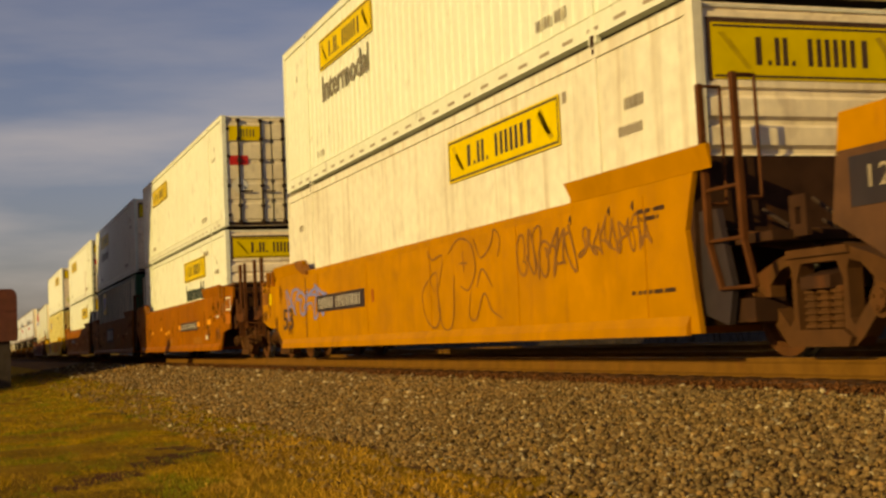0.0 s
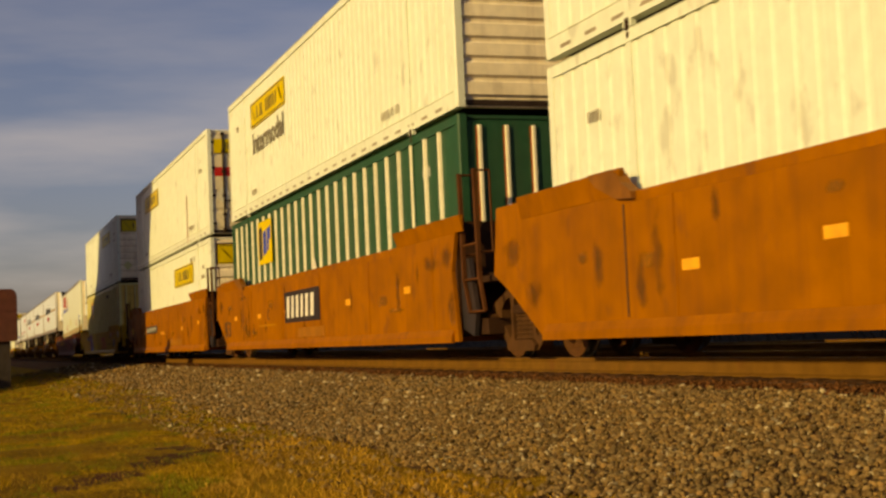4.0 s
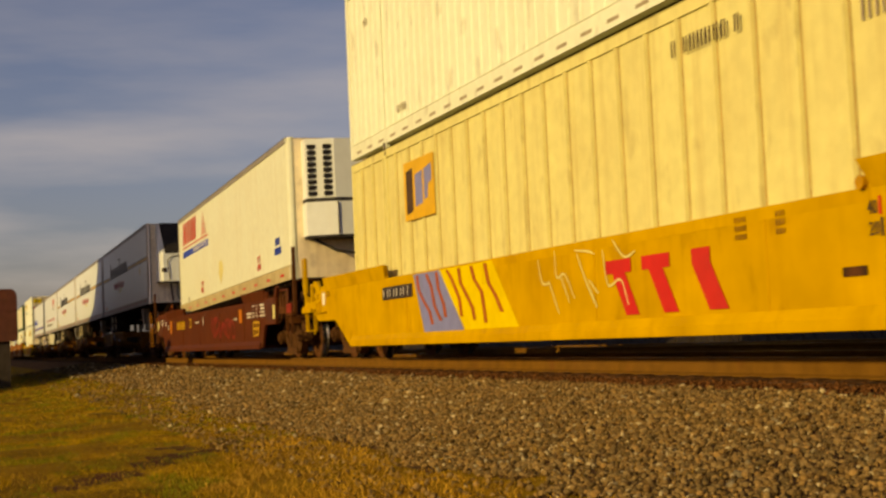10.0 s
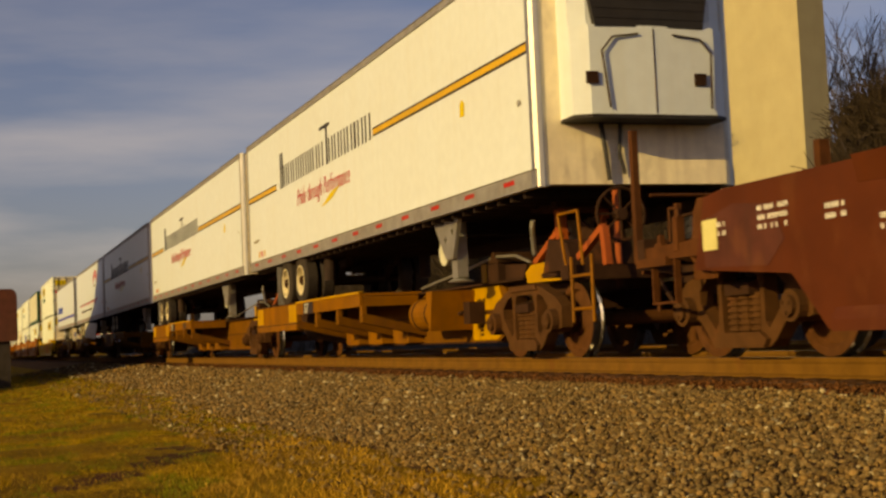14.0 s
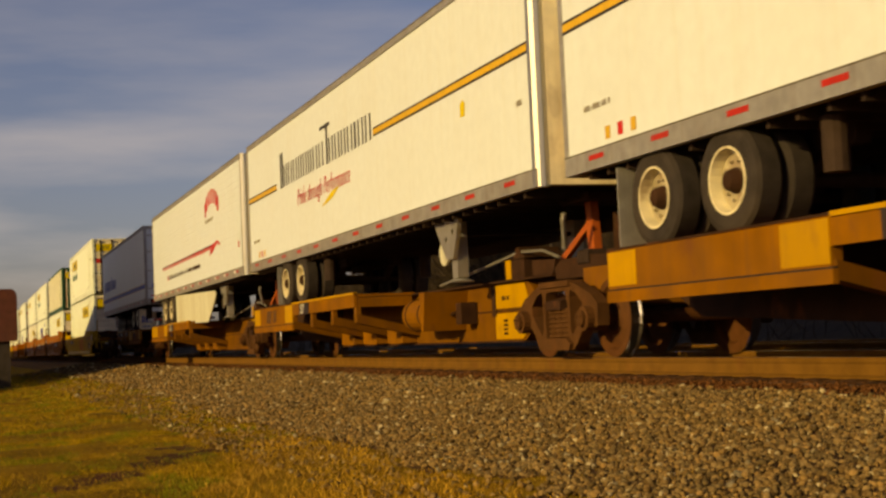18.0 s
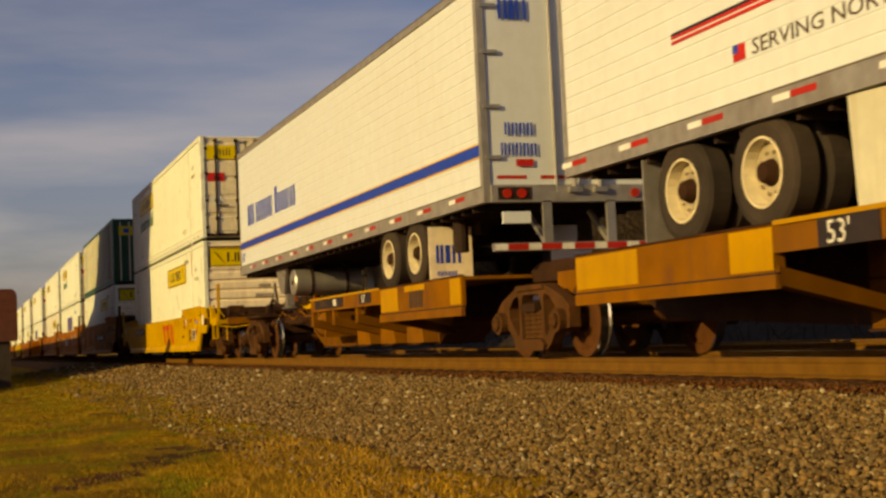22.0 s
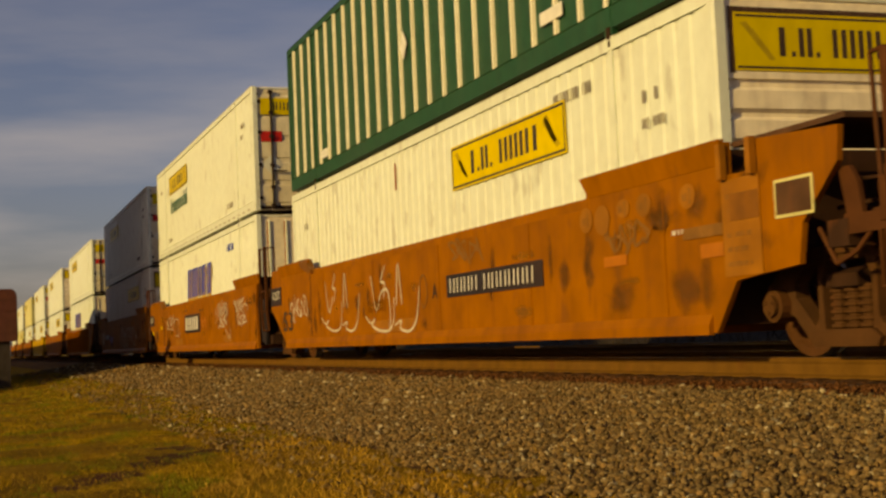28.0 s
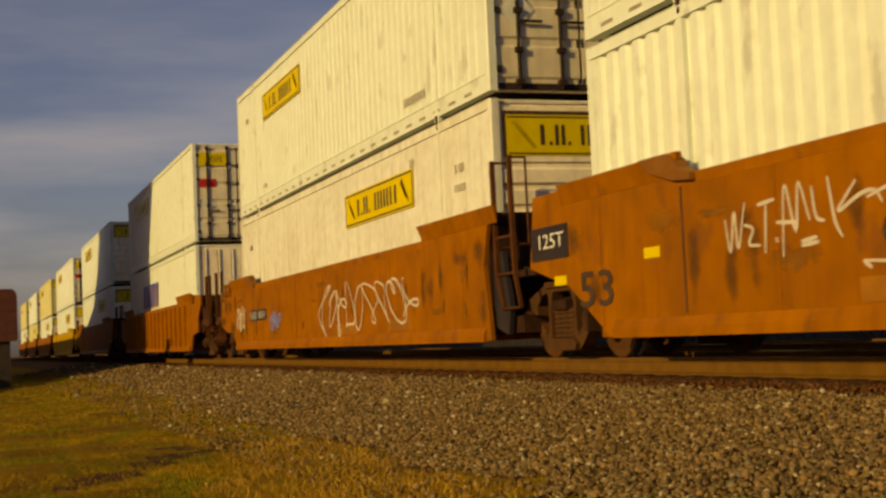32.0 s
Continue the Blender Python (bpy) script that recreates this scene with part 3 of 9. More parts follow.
def bolster_mesh():
    s = Shape()
    s.prism_x([(-1.12, 0.56), (1.12, 0.56), (1.12, 0.66), (0.5, 0.80), (-0.5, 0.80), (-1.12, 0.66)], -0.2, 0.2)
    for k in (-1, 1):
        s.box(k * 0.38, k * 0.46, -0.75, 0.75, 0.36, 0.46)
        for sgn in (-1, 1):
            s.box(k * 0.36, k * 0.44, sgn * 0.66, sgn * 0.84, 0.28, 0.56)
        s.rod((0, -0.3, 0.5), (k * 0.5, -0.1, 0.55), 0.03, 6)
    return s.mesh("bolster", GRIME_SHADE)


WHEELSETS = []      # (wheelset, x of its axle at the start)


def add_truck(car, x, x_start):
    """A three-piece bogie with two wheelsets under a car, at x in the car's space."""
    truck = part("bogie", kept("bolster", bolster_mesh), GRIME_SHADE, car, "grimy cast bogie", at=pose(x, 0, 0))
    for sgn in (-1, 1):
        turn = 0 if sgn < 0 else 180
        part("side_frame", kept("sideframe", sideframe_mesh), CAST, truck, at=pose(0, sgn * 1.01, 0))
        for k in (-0.18, 0.0, 0.18):
            part("coil_spring", kept("spring", spring_mesh), CAST, truck, at=pose(k, sgn * 1.01, 0))
        for k in (-0.88, 0.88):
            part("bearing_cap", kept("cap", cap_mesh), CAST, truck, at=pose(k, sgn * 1.01, R_WHEEL, 0, 0, turn))
    for k in (-0.88, 0.88):
        w = part("wheelset", kept("wheelset", wheelset_mesh), WHEEL, truck, "rusty wheels on one axle", at=pose(k, 0, R_WHEEL), smooth=False)
        WHEELSETS.append((w, x_start + x + k, k))
    return truck


def coupler(s, x, sgn):
    """A coupler shank, head and air hoses at a car's end; sgn +1 faces +x."""
    s.box(x, x + sgn * 0.75, -0.09, 0.09, 0.78, 0.96)
    s.box(x + sgn * 0.70, x + sgn * 1.05, -0.17, 0.15, 0.70, 1.02)
    s.rod((x + sgn * 0.1, -0.35, 0.85), (x + sgn * 0.5, -0.33, 0.45), 0.025, 6)
    s.rod((x + sgn * 0.5, -0.33, 0.45), (x + sgn * 0.95, -0.2, 0.5), 0.025, 6)


MOVERS = []         # (thing, x at the start)
PITCH = {}          # degrees by which a load leans along the train
RND = random.Random(7)
W_WELL = 1.495


def ladder(s, x, y, z0, z1, w=0.38, rungs=5, r=0.018):
    """Two stiles and their rungs, in an xz plane."""
    for a in (0, w):
        s.rod((x + a, y, z0), (x + a, y, z1), r, 6)
    for i in range(rungs):
        z = z0 + (z1 - z0) * (i + 0.4) / rungs
        s.rod((x, y, z), (x + w, y, z), r * 0.9, 6)


def top_cap(s, left, left_top, right, right_top, z0, z1, y):
    """The raised top band of a wagon's side, which leans outwards."""
    s.add([(left, y, z0), (right, y, z0), (right, y - 0.005, z0), (left, y - 0.005, z0), (left_top, y, z1), (right_top, y, z1), (right_top, y - 0.055, z1), (left_top, y - 0.055, z1)],
          [(0, 1, 5, 4), (2, 3, 7, 6), (0, 3, 2, 1), (4, 5, 6, 7), (0, 4, 7, 3), (1, 2, 6, 5)])


def well_car(x0, paint, label, front="art", rear="art", length=16.15, low=1.64, high=1.84, name="well_car", ribbed=False, end_truck=1.35, trucks=(True, True), over=0.0, tail_truck=1.45, cut=(0.0, 0.0), rear_step=2.05, rear_cut=0.0, front_step=2.25, reach=(1.02, 1.02), rear_over=0.0):
    """A container well unit. Its space starts at the front end of its container; ends are articulated or stand alone."""
    car = thing(name, label, "railway wagon", "wagons of the train")
    car.location = (x0, YC, 0)
    MOVERS.append((car, x0))
    L = length
    if front == "art":
        head = [(0.22, 0.24), (0.05, 1.15), (0.30, high)]
        nose = 0.25
    elif front == "yellow":
        head = [(0.12, 0.22), (0.50, 0.71), (1.26, 0.69), (1.53, 0.86), (1.57, 1.08), (1.36, 1.12), (1.32, 1.36), (0.62, high - 0.02)]
        nose = 1.57
    else:
        nose = 1.90 + over
        if high > 1.6:
            head = [(0.11, 0.24), (0.46, 0.66), (0.52, 0.67), (1.36, 0.74), (1.43, 1.05), (nose, 1.46), (nose + 0.03, high - 0.12), (0.85, high - 0.06), (0.85, 1.54), (0.40, 1.54), (0.40, high - 0.02)]
        else:
            head = [(0.14 + cut[0], 0.25), (0.48 + cut[0], 0.73), (nose - 0.06, 0.73), (nose, 1.28), (0.74 + cut[0], 1.28), (0.70 + cut[0], high - 0.04)]
    if rear == "art":
        tail = [(-L - 1.20, high - 0.04), (-L - 1.35, 1.02), (-L - 0.85 + rear_cut, 0.78), (-L + 0.05 + rear_cut, 0.24)]
        stern = L + 1.2
    elif rear == "yellow":
        tail = [(-L - 1.59, high), (-L - 1.55, 1.31), (-L - 1.89, 1.29), (-L - 1.90, 1.23), (-L - 2.00, 1.23), (-L - 2.01, 1.30), (-L - 2.27, 1.41), (-L - 2.42, high),
                (-L - 2.43, 1.15), (-L - 2.25, 1.09), (-L - 2.26, 0.86), (-L - 2.30, 0.78), (-L - 2.17, 0.69), (-L - 0.98, 0.68), (-L - 0.05, 0.22)]
        stern = L + 2.42
    else:
        stern = L + (1.80 if high > 1.6 else 1.94) + over + rear_over
        if high > 1.6:
            tail = [(-L - 0.46, high - 0.02), (-L - 0.46, 1.58), (-L - 1.02, 1.53), (-L - 1.10, 1.56), (-stern, 1.53), (-stern - 0.04, 0.80), (-L - 1.1, 0.64), (-L - 0.46, 0.63), (-L + 0.12, 0.26)]
        else:
            tail = [(-stern + 0.5, high - 0.02), (-stern + 0.2, 1.40), (-stern, 0.79), (-L - 0.44 - cut[1], 0.68), (-L - cut[1], 0.24)]
    bump_r = -L + rear_step
    outline = head + [(-front_step, high), (-front_step - 0.05, low), (bump_r, low), (bump_r, high)] + tail
    for sgn in (-1, 1):
        y0, y1 = sgn * (W_WELL - 0.05), sgn * W_WELL
        side = part("side_plate", Shape().prism_y(outline, y0, y1), paint, car)
        if sgn < 0:
            tr = Shape()
            sill = Shape().prism_x([(y1, 0.225), (y1 - 0.05, 0.225), (y1 - 0.045, 0.31), (y1 - 0.003, 0.40), (y1, 0.40)], -L + 0.10 - cut[1] + rear_cut * 1.2, 0.06 + cut[0])
            part("sill_flange", sill, paint, side, "sloping lower sill flange")
            tr.box(bump_r, -front_step, y1, y1 - 0.003, low - 0.10, low + 0.004)
            xc = 0.55 if front != "sep" else 0.38 + cut[0] * 1.2
            top_cap(tr, -front_step + 0.02, -front_step - 0.08, xc, xc, low, high + 0.008, y1)
            end = -L - (1.57 if rear == "yellow" else 0.44 if high > 1.6 else 0.9)
            top_cap(tr, end, end, bump_r - 0.02, bump_r + 0.08, low, high + 0.008, y1)
            if high > 1.6:
                knuckle = Shape().prism_y([(bump_r - 0.62, high + 0.016), (bump_r - 0.10, high + 0.012), (bump_r + 0.03, high - 0.05), (bump_r + 0.10, high - 0.13), (bump_r + 0.30, low + 0.0), (bump_r + 0.31, low - 0.07), (bump_r - 0.02, low - 0.04), (bump_r - 0.45, high - 0.12)], y1 - 0.060, y1 + 0.06)
                part("rail_end_casting", knuckle, SCUFF, side, "dark rounded end of the raised top rail")
                part("plate_seam", Shape().box(bump_r + 0.02, bump_r + 0.05, y1 - 0.010, y1, 0.42, low - 0.1), DARK_BROWN, side)
            part("rub_rail", tr, paint, side)
            step = 0.95 if ribbed else 3.1
            x = -0.7
            while x > -L:
                part("side_stiffener", kept(("stiff", ribbed, low, paint.name), lambda: Shape().box(0, -(0.07 if ribbed else 0.012), y1, y1 - (0.06 if ribbed else 0.008), 0.34, low - 0.1).mesh("side_stiffener", paint)), paint, side, at=pose(x, 0, 0))
                x -= step
    for i in range(7):
        x = -0.4 - i * (L - 0.8) / 6
        part("floor_beam", kept(("fb", paint.name), lambda: Shape().box(-0.12, 0.12, -W_WELL + 0.05, W_WELL - 0.05, 0.235, 0.33).mesh("floor_beam", paint)), paint, car, at=pose(x, 0, 0))
    for x in (0.09, -L - 0.09):
        part("bulkhead", kept(("bulkhead", high), lambda: Shape().box(-0.04, 0.04, -W_WELL + 0.05, W_WELL - 0.05, 0.3, high - 0.04).mesh("bulkhead", GRIME_SHADE)), GRIME_SHADE, car, at=pose(x, 0, 0))
    for k, (where, kind) in enumerate(((1, front), (-1, rear))):
        base = 0.13 if where > 0 else -L - 0.13
        out = nose if where > 0 else -stern
        far = out if kind == "art" else out + where * (1.0 if kind == "yellow" else reach[k])
        gear = Shape()
        if kind == "art":
            gear.prism_y([(base, 0.62), (base + where * 1.5, 0.66), (base + where * 1.5, 0.98), (base, 1.15)], -0.34, 0.34)
            gear.box(base, base + where * 0.9, -1.25, 1.25, 0.98, 1.06)
            for y in (-1.2, 1.2):
                gear.beam((base, y, 1.1), (base + where * 1.1, y * 0.35, 0.85), 0.08, 0.12)
        else:
            gear.box(base, far, -0.3, 0.3, 0.66, 1.02)
            gear.box(out - where * 0.25, out, -W_WELL + 0.06, W_WELL - 0.06, 0.84, 1.04)
            coupler(gear, far, where)
        stuff(part("draft_gear", gear, GRIME_SHADE, car))
    if trucks[0]:
        add_truck(car, 1.38 if front == "art" else end_truck, x0)
    if rear != "art" and trucks[1]:
        add_truck(car, -L - tail_truck, x0)
    if front != "art":
        end_platform(car, paint, nose, 1, high, reach[0])
    else:
        lad, yl = Shape(), -W_WELL + 0.07
        for p, q in ((0.29, 0.50), (0.84, 1.02)):
            lad.beam((p, yl, 2.40), (p + 0.04, yl, 1.0), 0.05, 0.06)
            lad.beam((p + 0.04, yl, 1.0), (q, yl, 0.60), 0.04, 0.045)
            lad.pipe([(p + 0.01, yl, 2.38), (p + 0.01, yl + 0.20, 2.38), (p + 0.03, yl + 0.20, 1.35), (p + 0.03, yl, 1.35)], 0.016)
        lad = stuff(part("ladder", lad, IRON, car, "corner ladder with bent lower step"))
        for z, p, q in ((1.46, 0.32, 0.86), (1.02, 0.33, 0.87), (0.61, 0.50, 1.02)):
            part("rung", Shape().rod((p, yl, z), (q, yl, z), 0.017, 6), IRON, lad)
        part("bracket_plate", Shape().plate([(0.98, 1.00), (1.22, 1.00), (1.22, 1.34), (0.98, 1.34)], [[(1.06, 1.10), (1.14, 1.10), (1.14, 1.24), (1.06, 1.24)]], -1.05, -1.0), GRIME_SHADE, car, "slotted bracket plate")
        part("jacking_pad", Shape().box(0.35, 0.78, -W_WELL + 0.2, -W_WELL + 0.5, 0.32, 0.52), GRIME_SHADE, car)
        cab = Shape()
        cab.prism_y([(0.06, 0.42), (0.52, 0.30), (0.62, 0.62), (0.42, 1.30), (0.10, 1.30)], -W_WELL + 0.10, -W_WELL + 0.16)
        part("gusset", cab, PLATE, car, "blackened end gusset")
        for k in range(5):
            air = Shape()
            a = RND.uniform(-0.9, 0.4)
            air.pipe([(0.3, a, 1.0 + 0.1 * k), (0.9 + 0.1 * k, a + 0.2, 0.9 - 0.05 * k), (1.5, a * 0.5, 0.75)], 0.02)
            part("brake_hose", air, UNDER, car)
    if rear != "art":
        end_platform(car, paint, -stern, -1, high, reach[1] + (0.14 if high > 1.6 else 0.0))
    return car


def hoop_post(s, x, y, z0, z1, d, inward=True):
    """A tall bent hand hoop: one flat stile and one thin rod, joined at the top."""
    s.beam((x, y, z0), (x, y, z1), 0.05, 0.085)
    d = d * (1 if inward else -1.4)
    s.pipe([(x - d * 0.02, y, z1), (x - d * 0.17, y, z1 - 0.01), (x - d * 0.13, y, z0 + 0.28), (x - d * 0.13, y + 0.12, z0 + 0.10)], 0.018)


def end_platform(car, paint, x, d, high, reach):
    """The free end of a wagon: side gusset, posts, hand hoops, end sill, steps and brake gear."""
    plain = paint is RED
    yellow = paint is YELLOW
    out = 1.13 if yellow else reach
    xe = x + d * out
    frame_paint = paint if yellow else GRIME_SHADE
    paint = paint if yellow else IRON
    part("end_sill", Shape().cut_box(xe - d * 0.14, xe, -1.44, 1.44, 0.90, 1.0 if yellow else 1.14, 0.012), frame_paint, car, "end sill across the wagon")
    part("walkway", Shape().box(x, xe - d * 0.14, -1.30, 1.30, 1.06, 1.10), GRIME_SHADE, car, "grated end walkway")
    for sgn in (-1, 1):
        y = sgn * 1.40
        b = Shape().prism_y([(x - d * 0.05, 0.92), (xe - d * 0.14, 0.93), (xe - d * 0.14, 1.05), (x - d * 0.05, 1.07)], y - 0.03, y + 0.03)
        part("side_sill", b, paint, car)
        g = Shape().prism_y([(x - d * 0.02, 1.05), (x + d * 0.16, 1.05), (x + d * 0.12, 1.30), (x + d * 0.03, min(1.42, high + 0.02)), (x - d * 0.10, min(1.42, high + 0.02))], y - 0.02, y + 0.02)
        part("gusset", g, paint, car, "upright end gusset")
        h = Shape()
        if plain or sgn > 0:
            h.beam((x + d * 0.45, sgn * 1.38, 1.05), (x + d * 0.45, sgn * 1.38, 1.42), 0.05, 0.05)
        else:
            hoop_post(h, xe - d * (0.10 if yellow else 0.55), sgn * 1.38, 0.96, 1.90 if yellow else 2.2, d, not yellow)
        part("hand_hoop", h, paint, car)
        if not yellow and sgn < 0:
            part("side_post", Shape().box(xe + d * 0.01, xe + d * 0.08, y - 0.035, y + 0.03, 0.92, 2.2), paint, car, "tall flat side post")
        part("end_post", Shape().cut_box(x + d * 0.38, x + d * 0.46, y - 0.04, y + 0.04, 0.98, 1.30, 0.01), paint, car, "short flat end post")
        part("grab_rail", Shape().pipe([(x + d * 0.42, y, 1.29), (x + d * 0.42, y, 1.37), (x + d * 0.57, y, 1.385), (x + d * 0.58, y, 1.08)], 0.016), paint, car)
        part("pin_lever", Shape().cut_box(x + d * 0.74, x + d * 0.79, y - 0.02, y + 0.03, 1.05, 1.16, 0.01).box(x + d * 0.70, x + d * 0.83, y - 0.03, y + 0.03, 1.04, 1.08), paint, car)
        st = Shape()
        near, far = (0.19, 0.795) if yellow else (0.25, 0.67)
        for k in (near, far):
            st.beam((xe - d * k, y, 0.94), (xe - d * k, y, 0.53), 0.06, 0.02)
        st.beam((xe - d * (near - 0.02), y, 0.53), (xe - d * (far + 0.02), y, 0.53), 0.06, 0.02)
        st.box(xe - d * (far - 0.1), xe + d * 0.0, y - 0.06, y + 0.06, 0.87, 0.95)
        part("sill_step", st, paint, car, "bent step iron")
        if not yellow:
            part("bent_grab_iron", Shape().pipe([(x - d * 0.42, y - sgn * 0.02, 1.0), (x - d * 0.2, y, 0.72), (x + d * 0.05, y, 0.80), (x + d * 0.22, y, 0.93)], 0.02), paint, car)
    part("hand_rail", Shape().pipe([(x - d * 0.1, -1.30, 1.33), (x + d * 0.42, -1.36, 1.30), (xe - d * (0.12 if yellow else 0.5), -1.38, 1.22)], 0.014), GRIME_SHADE, car)
    lev = Shape().pipe([(xe + d * 0.03, -1.38, 0.84), (xe + d * 0.10, -1.0, 0.80), (xe + d * 0.16, -0.4, 0.86), (xe + d * 0.2, 0.0, 0.98)], 0.02)
    lev.pipe([(xe + d * 0.06, -1.2, 0.80), (xe + d * 0.07, -1.2, 0.46)], 0.018)
    part("uncoupling_lever", lev, paint, car, "bent uncoupling lever")
    part("brake_valve", Shape().cut_box(x - d * 0.1, x + d * 0.25, -0.95, -0.55, 1.10, 1.38, 0.03), GRIME_SHADE, car)
    part("air_cylinder", Shape().rod((x + d * 0.05, 0.1, 1.25), (x + d * 0.05, 0.9, 1.25), 0.13, 12), GRIME_SHADE, car)
    for k in range(3):
        y0 = -1.15 + 0.42 * k
        part("brake_pipe", Shape().pipe([(x - d * 0.5, y0, 1.16), (x + d * 0.1, y0 + 0.25, 1.22 - 0.04 * k), (x + d * 0.5, y0 + 0.5, 1.13), (xe - d * 0.1, y0 + 0.7, 0.9)], 0.018), GRIME_SHADE, car)
    if not yellow:
        part("brake_post", Shape().box(xe - d * 0.52, xe - d * 0.42, 0.30, 0.42, 1.08, 2.05), paint, car, "upright brake post")
        part("cross_rail", Shape().pipe([(xe - d * 0.2, -1.38, 1.55), (xe - d * 0.2, -0.35, 1.55), (xe - d * 0.2, -0.35, 1.1)], 0.018), paint, car)
        part("slack_adjuster", Shape().box(x + d * 0.1, x + d * 0.45, -1.25, -1.0, 0.72, 0.95), paint, car)


def number_plate(car, x, z, w, h, groups, y=-W_WELL - 0.012):
    """A black plate with a row of pale bars for a wagon's number."""
    p = part("number_plate", Shape().box(x, x + w, y, y + 0.010, z, z + h), PLATE, car, "black number plate")
    s = Shape()
    word_bars(s, x + 0.04 * w, z + 0.18 * h, 0.64 * h, [g * (0.90 * w / (0.64 * h) / sum(abs(k) + 0.25 for k in groups)) for g in groups], y, gap=0.25 * (0.90 * w / (0.64 * h) / sum(abs(k) + 0.25 for k in groups)), lean=0.06)
    stuff(part("number_print", s, PALE_INK, p, "row of pale painted bars"))


def reflectors(car, spots, mat, y=-W_WELL - 0.006):
    for x, z in spots:
        part("reflector", Shape().box(x, x + 0.30, y, y + 0.004, z, z + 0.10), mat, car)


def stencil(car, x, z, w, rows, mat, rnd, y=-W_WELL - 0.006):
    """A block of small unreadable stencilled lines as plain bars."""
    s = Shape()
    for i in range(rows):
        side_bars(s, x, z + i * 0.075, 0.04, [rnd.choice((0.45, 0.5, 0.6, -0.4)) for _ in range(int(w / 0.035))], y, gap=0.35)
    stuff(part("stencil", s, mat, car))


# ---- containers ----
H_BOX, W_BOX, L_BOX = 2.88, 1.295, 16.15


def side_sheet(length, z0, z1, pitch, groove, depth, y, sgn):
    """A pressed side wall: flat pans with narrow grooves between them, 30 mm thick."""
    prof, x = [], 0.0
    while x > -length + 1e-6:
        e = max(x - (pitch - groove), -length)
        prof += [(x, 0), (e, 0)]
        if e > -length + groove:
            prof += [(e - groove * 0.25, depth), (e - groove * 0.75, depth)]
        x = e - groove
    if prof[-1][0] > -length:
        prof.append((-length, 0))
    outer = [(px, y - sgn * d) for px, d in prof]
    inner = [(-length, y - sgn * 0.06), (0, y - sgn * 0.06)]
    n = len(outer)
    v = [(a, b, z) for z in (z0, z1) for a, b in outer]
    v += [(a, b, z) for z in (z0, z1) for a, b in inner]
    f = [(i, i + 1, n + i + 1, n + i) for i in range(n - 1)]
    k = 2 * n
    f += [(k, k + 1, k + 3, k + 2), (n - 1, k, k + 2, 2 * n - 1), (k + 1, 0, n, k + 3)]
    s = Shape()
    s.add(v, f)
    return s


def sign_blocks(x0, x1, z, h):
    """Plain upright bars and small square dots in the rhythm of a short word, fitted between x0 and x1: (x, x, z, z) boxes."""
    rhythm = ((0.42, 1), (0.14, 0), (0.52, 2), (0.14, 0), (-0.22, 0), (0.56, 2), (0.54, 2), (0.56, 2), (0.50, 1))
    k = (x1 - x0) / (sum(abs(w) for w, _ in rhythm) + 0.16 * (len(rhythm) - 1))
    out, x = [], x0
    for w, bars in rhythm:
        t = 0.19 * k
        if bars == 2:
            out += [(x, x + t, z, z + h), (x + w * k - t, x + w * k, z, z + h)]
        elif bars == 1:
            m = x + 0.5 * w * k
            out += [(m - 0.6 * t, m + 0.6 * t, z, z + h)]
        elif w > 0:
            out += [(x, x + w * k, z, z + 0.18 * h)]
        x += (abs(w) + 0.16) * k
    return out


def yellow_sign(box, x, z, w=3.6, h=0.56, y=-W_BOX - 0.006):
    """A yellow panel with a thin dark border, a small scroll mark and a row of plain dark bars."""
    p = part("sign_panel", kept(("ysp", w, h), lambda: Shape().box(0, w, -0.006, 0.004, 0, h).mesh("sign_panel", SIGN)), SIGN, box, "bright yellow sign panel", at=pose(x, y, z))

    def make():
        s = Shape()
        t = 0.025
        for a, b, c, d in ((t, w - t, t, 2 * t), (t, w - t, h - 2 * t, h - t), (t, 2 * t, 2 * t, h - 2 * t), (w - 2 * t, w - t, 2 * t, h - 2 * t)):
            s.box(a, b, -0.009, -0.006, c, d)
        for a, b, c, d in sign_blocks(0.19 * w, 0.80 * w, 0.25 * h, 0.50 * h):
            s.box(a, b, -0.009, -0.006, c, d)
        return s.mesh("sign_print", INK)
    stuff(part("sign_print", kept(("ysm", w, h), make), INK, p, "dark bars"))

    def ornament():
        s = Shape()
        for k in range(3):
            s.prism_y([((0.04 + 0.025 * k) * w, (0.80 - 0.2 * k) * h), ((0.07 + 0.025 * k) * w, (0.86 - 0.2 * k) * h), ((0.15 + 0.01 * k) * w, (0.30 - 0.03 * k) * h), ((0.14 + 0.01 * k) * w, (0.22 - 0.02 * k) * h)], -0.008, -0.006)
            s.prism_y([((0.96 - 0.02 * k) * w, (0.20 + 0.1 * k) * h), ((0.93 - 0.02 * k) * w, (0.16 + 0.1 * k) * h), ((0.83 + 0.01 * k) * w, (0.72 + 0.05 * k) * h), ((0.85 + 0.01 * k) * w, (0.80 + 0.03 * k) * h)], -0.008, -0.006)
        return s.mesh("scroll_print", SCROLL)
    stuff(part("scroll_print", kept(("yso", w, h), ornament), SCROLL, p, "faded scroll shapes"))


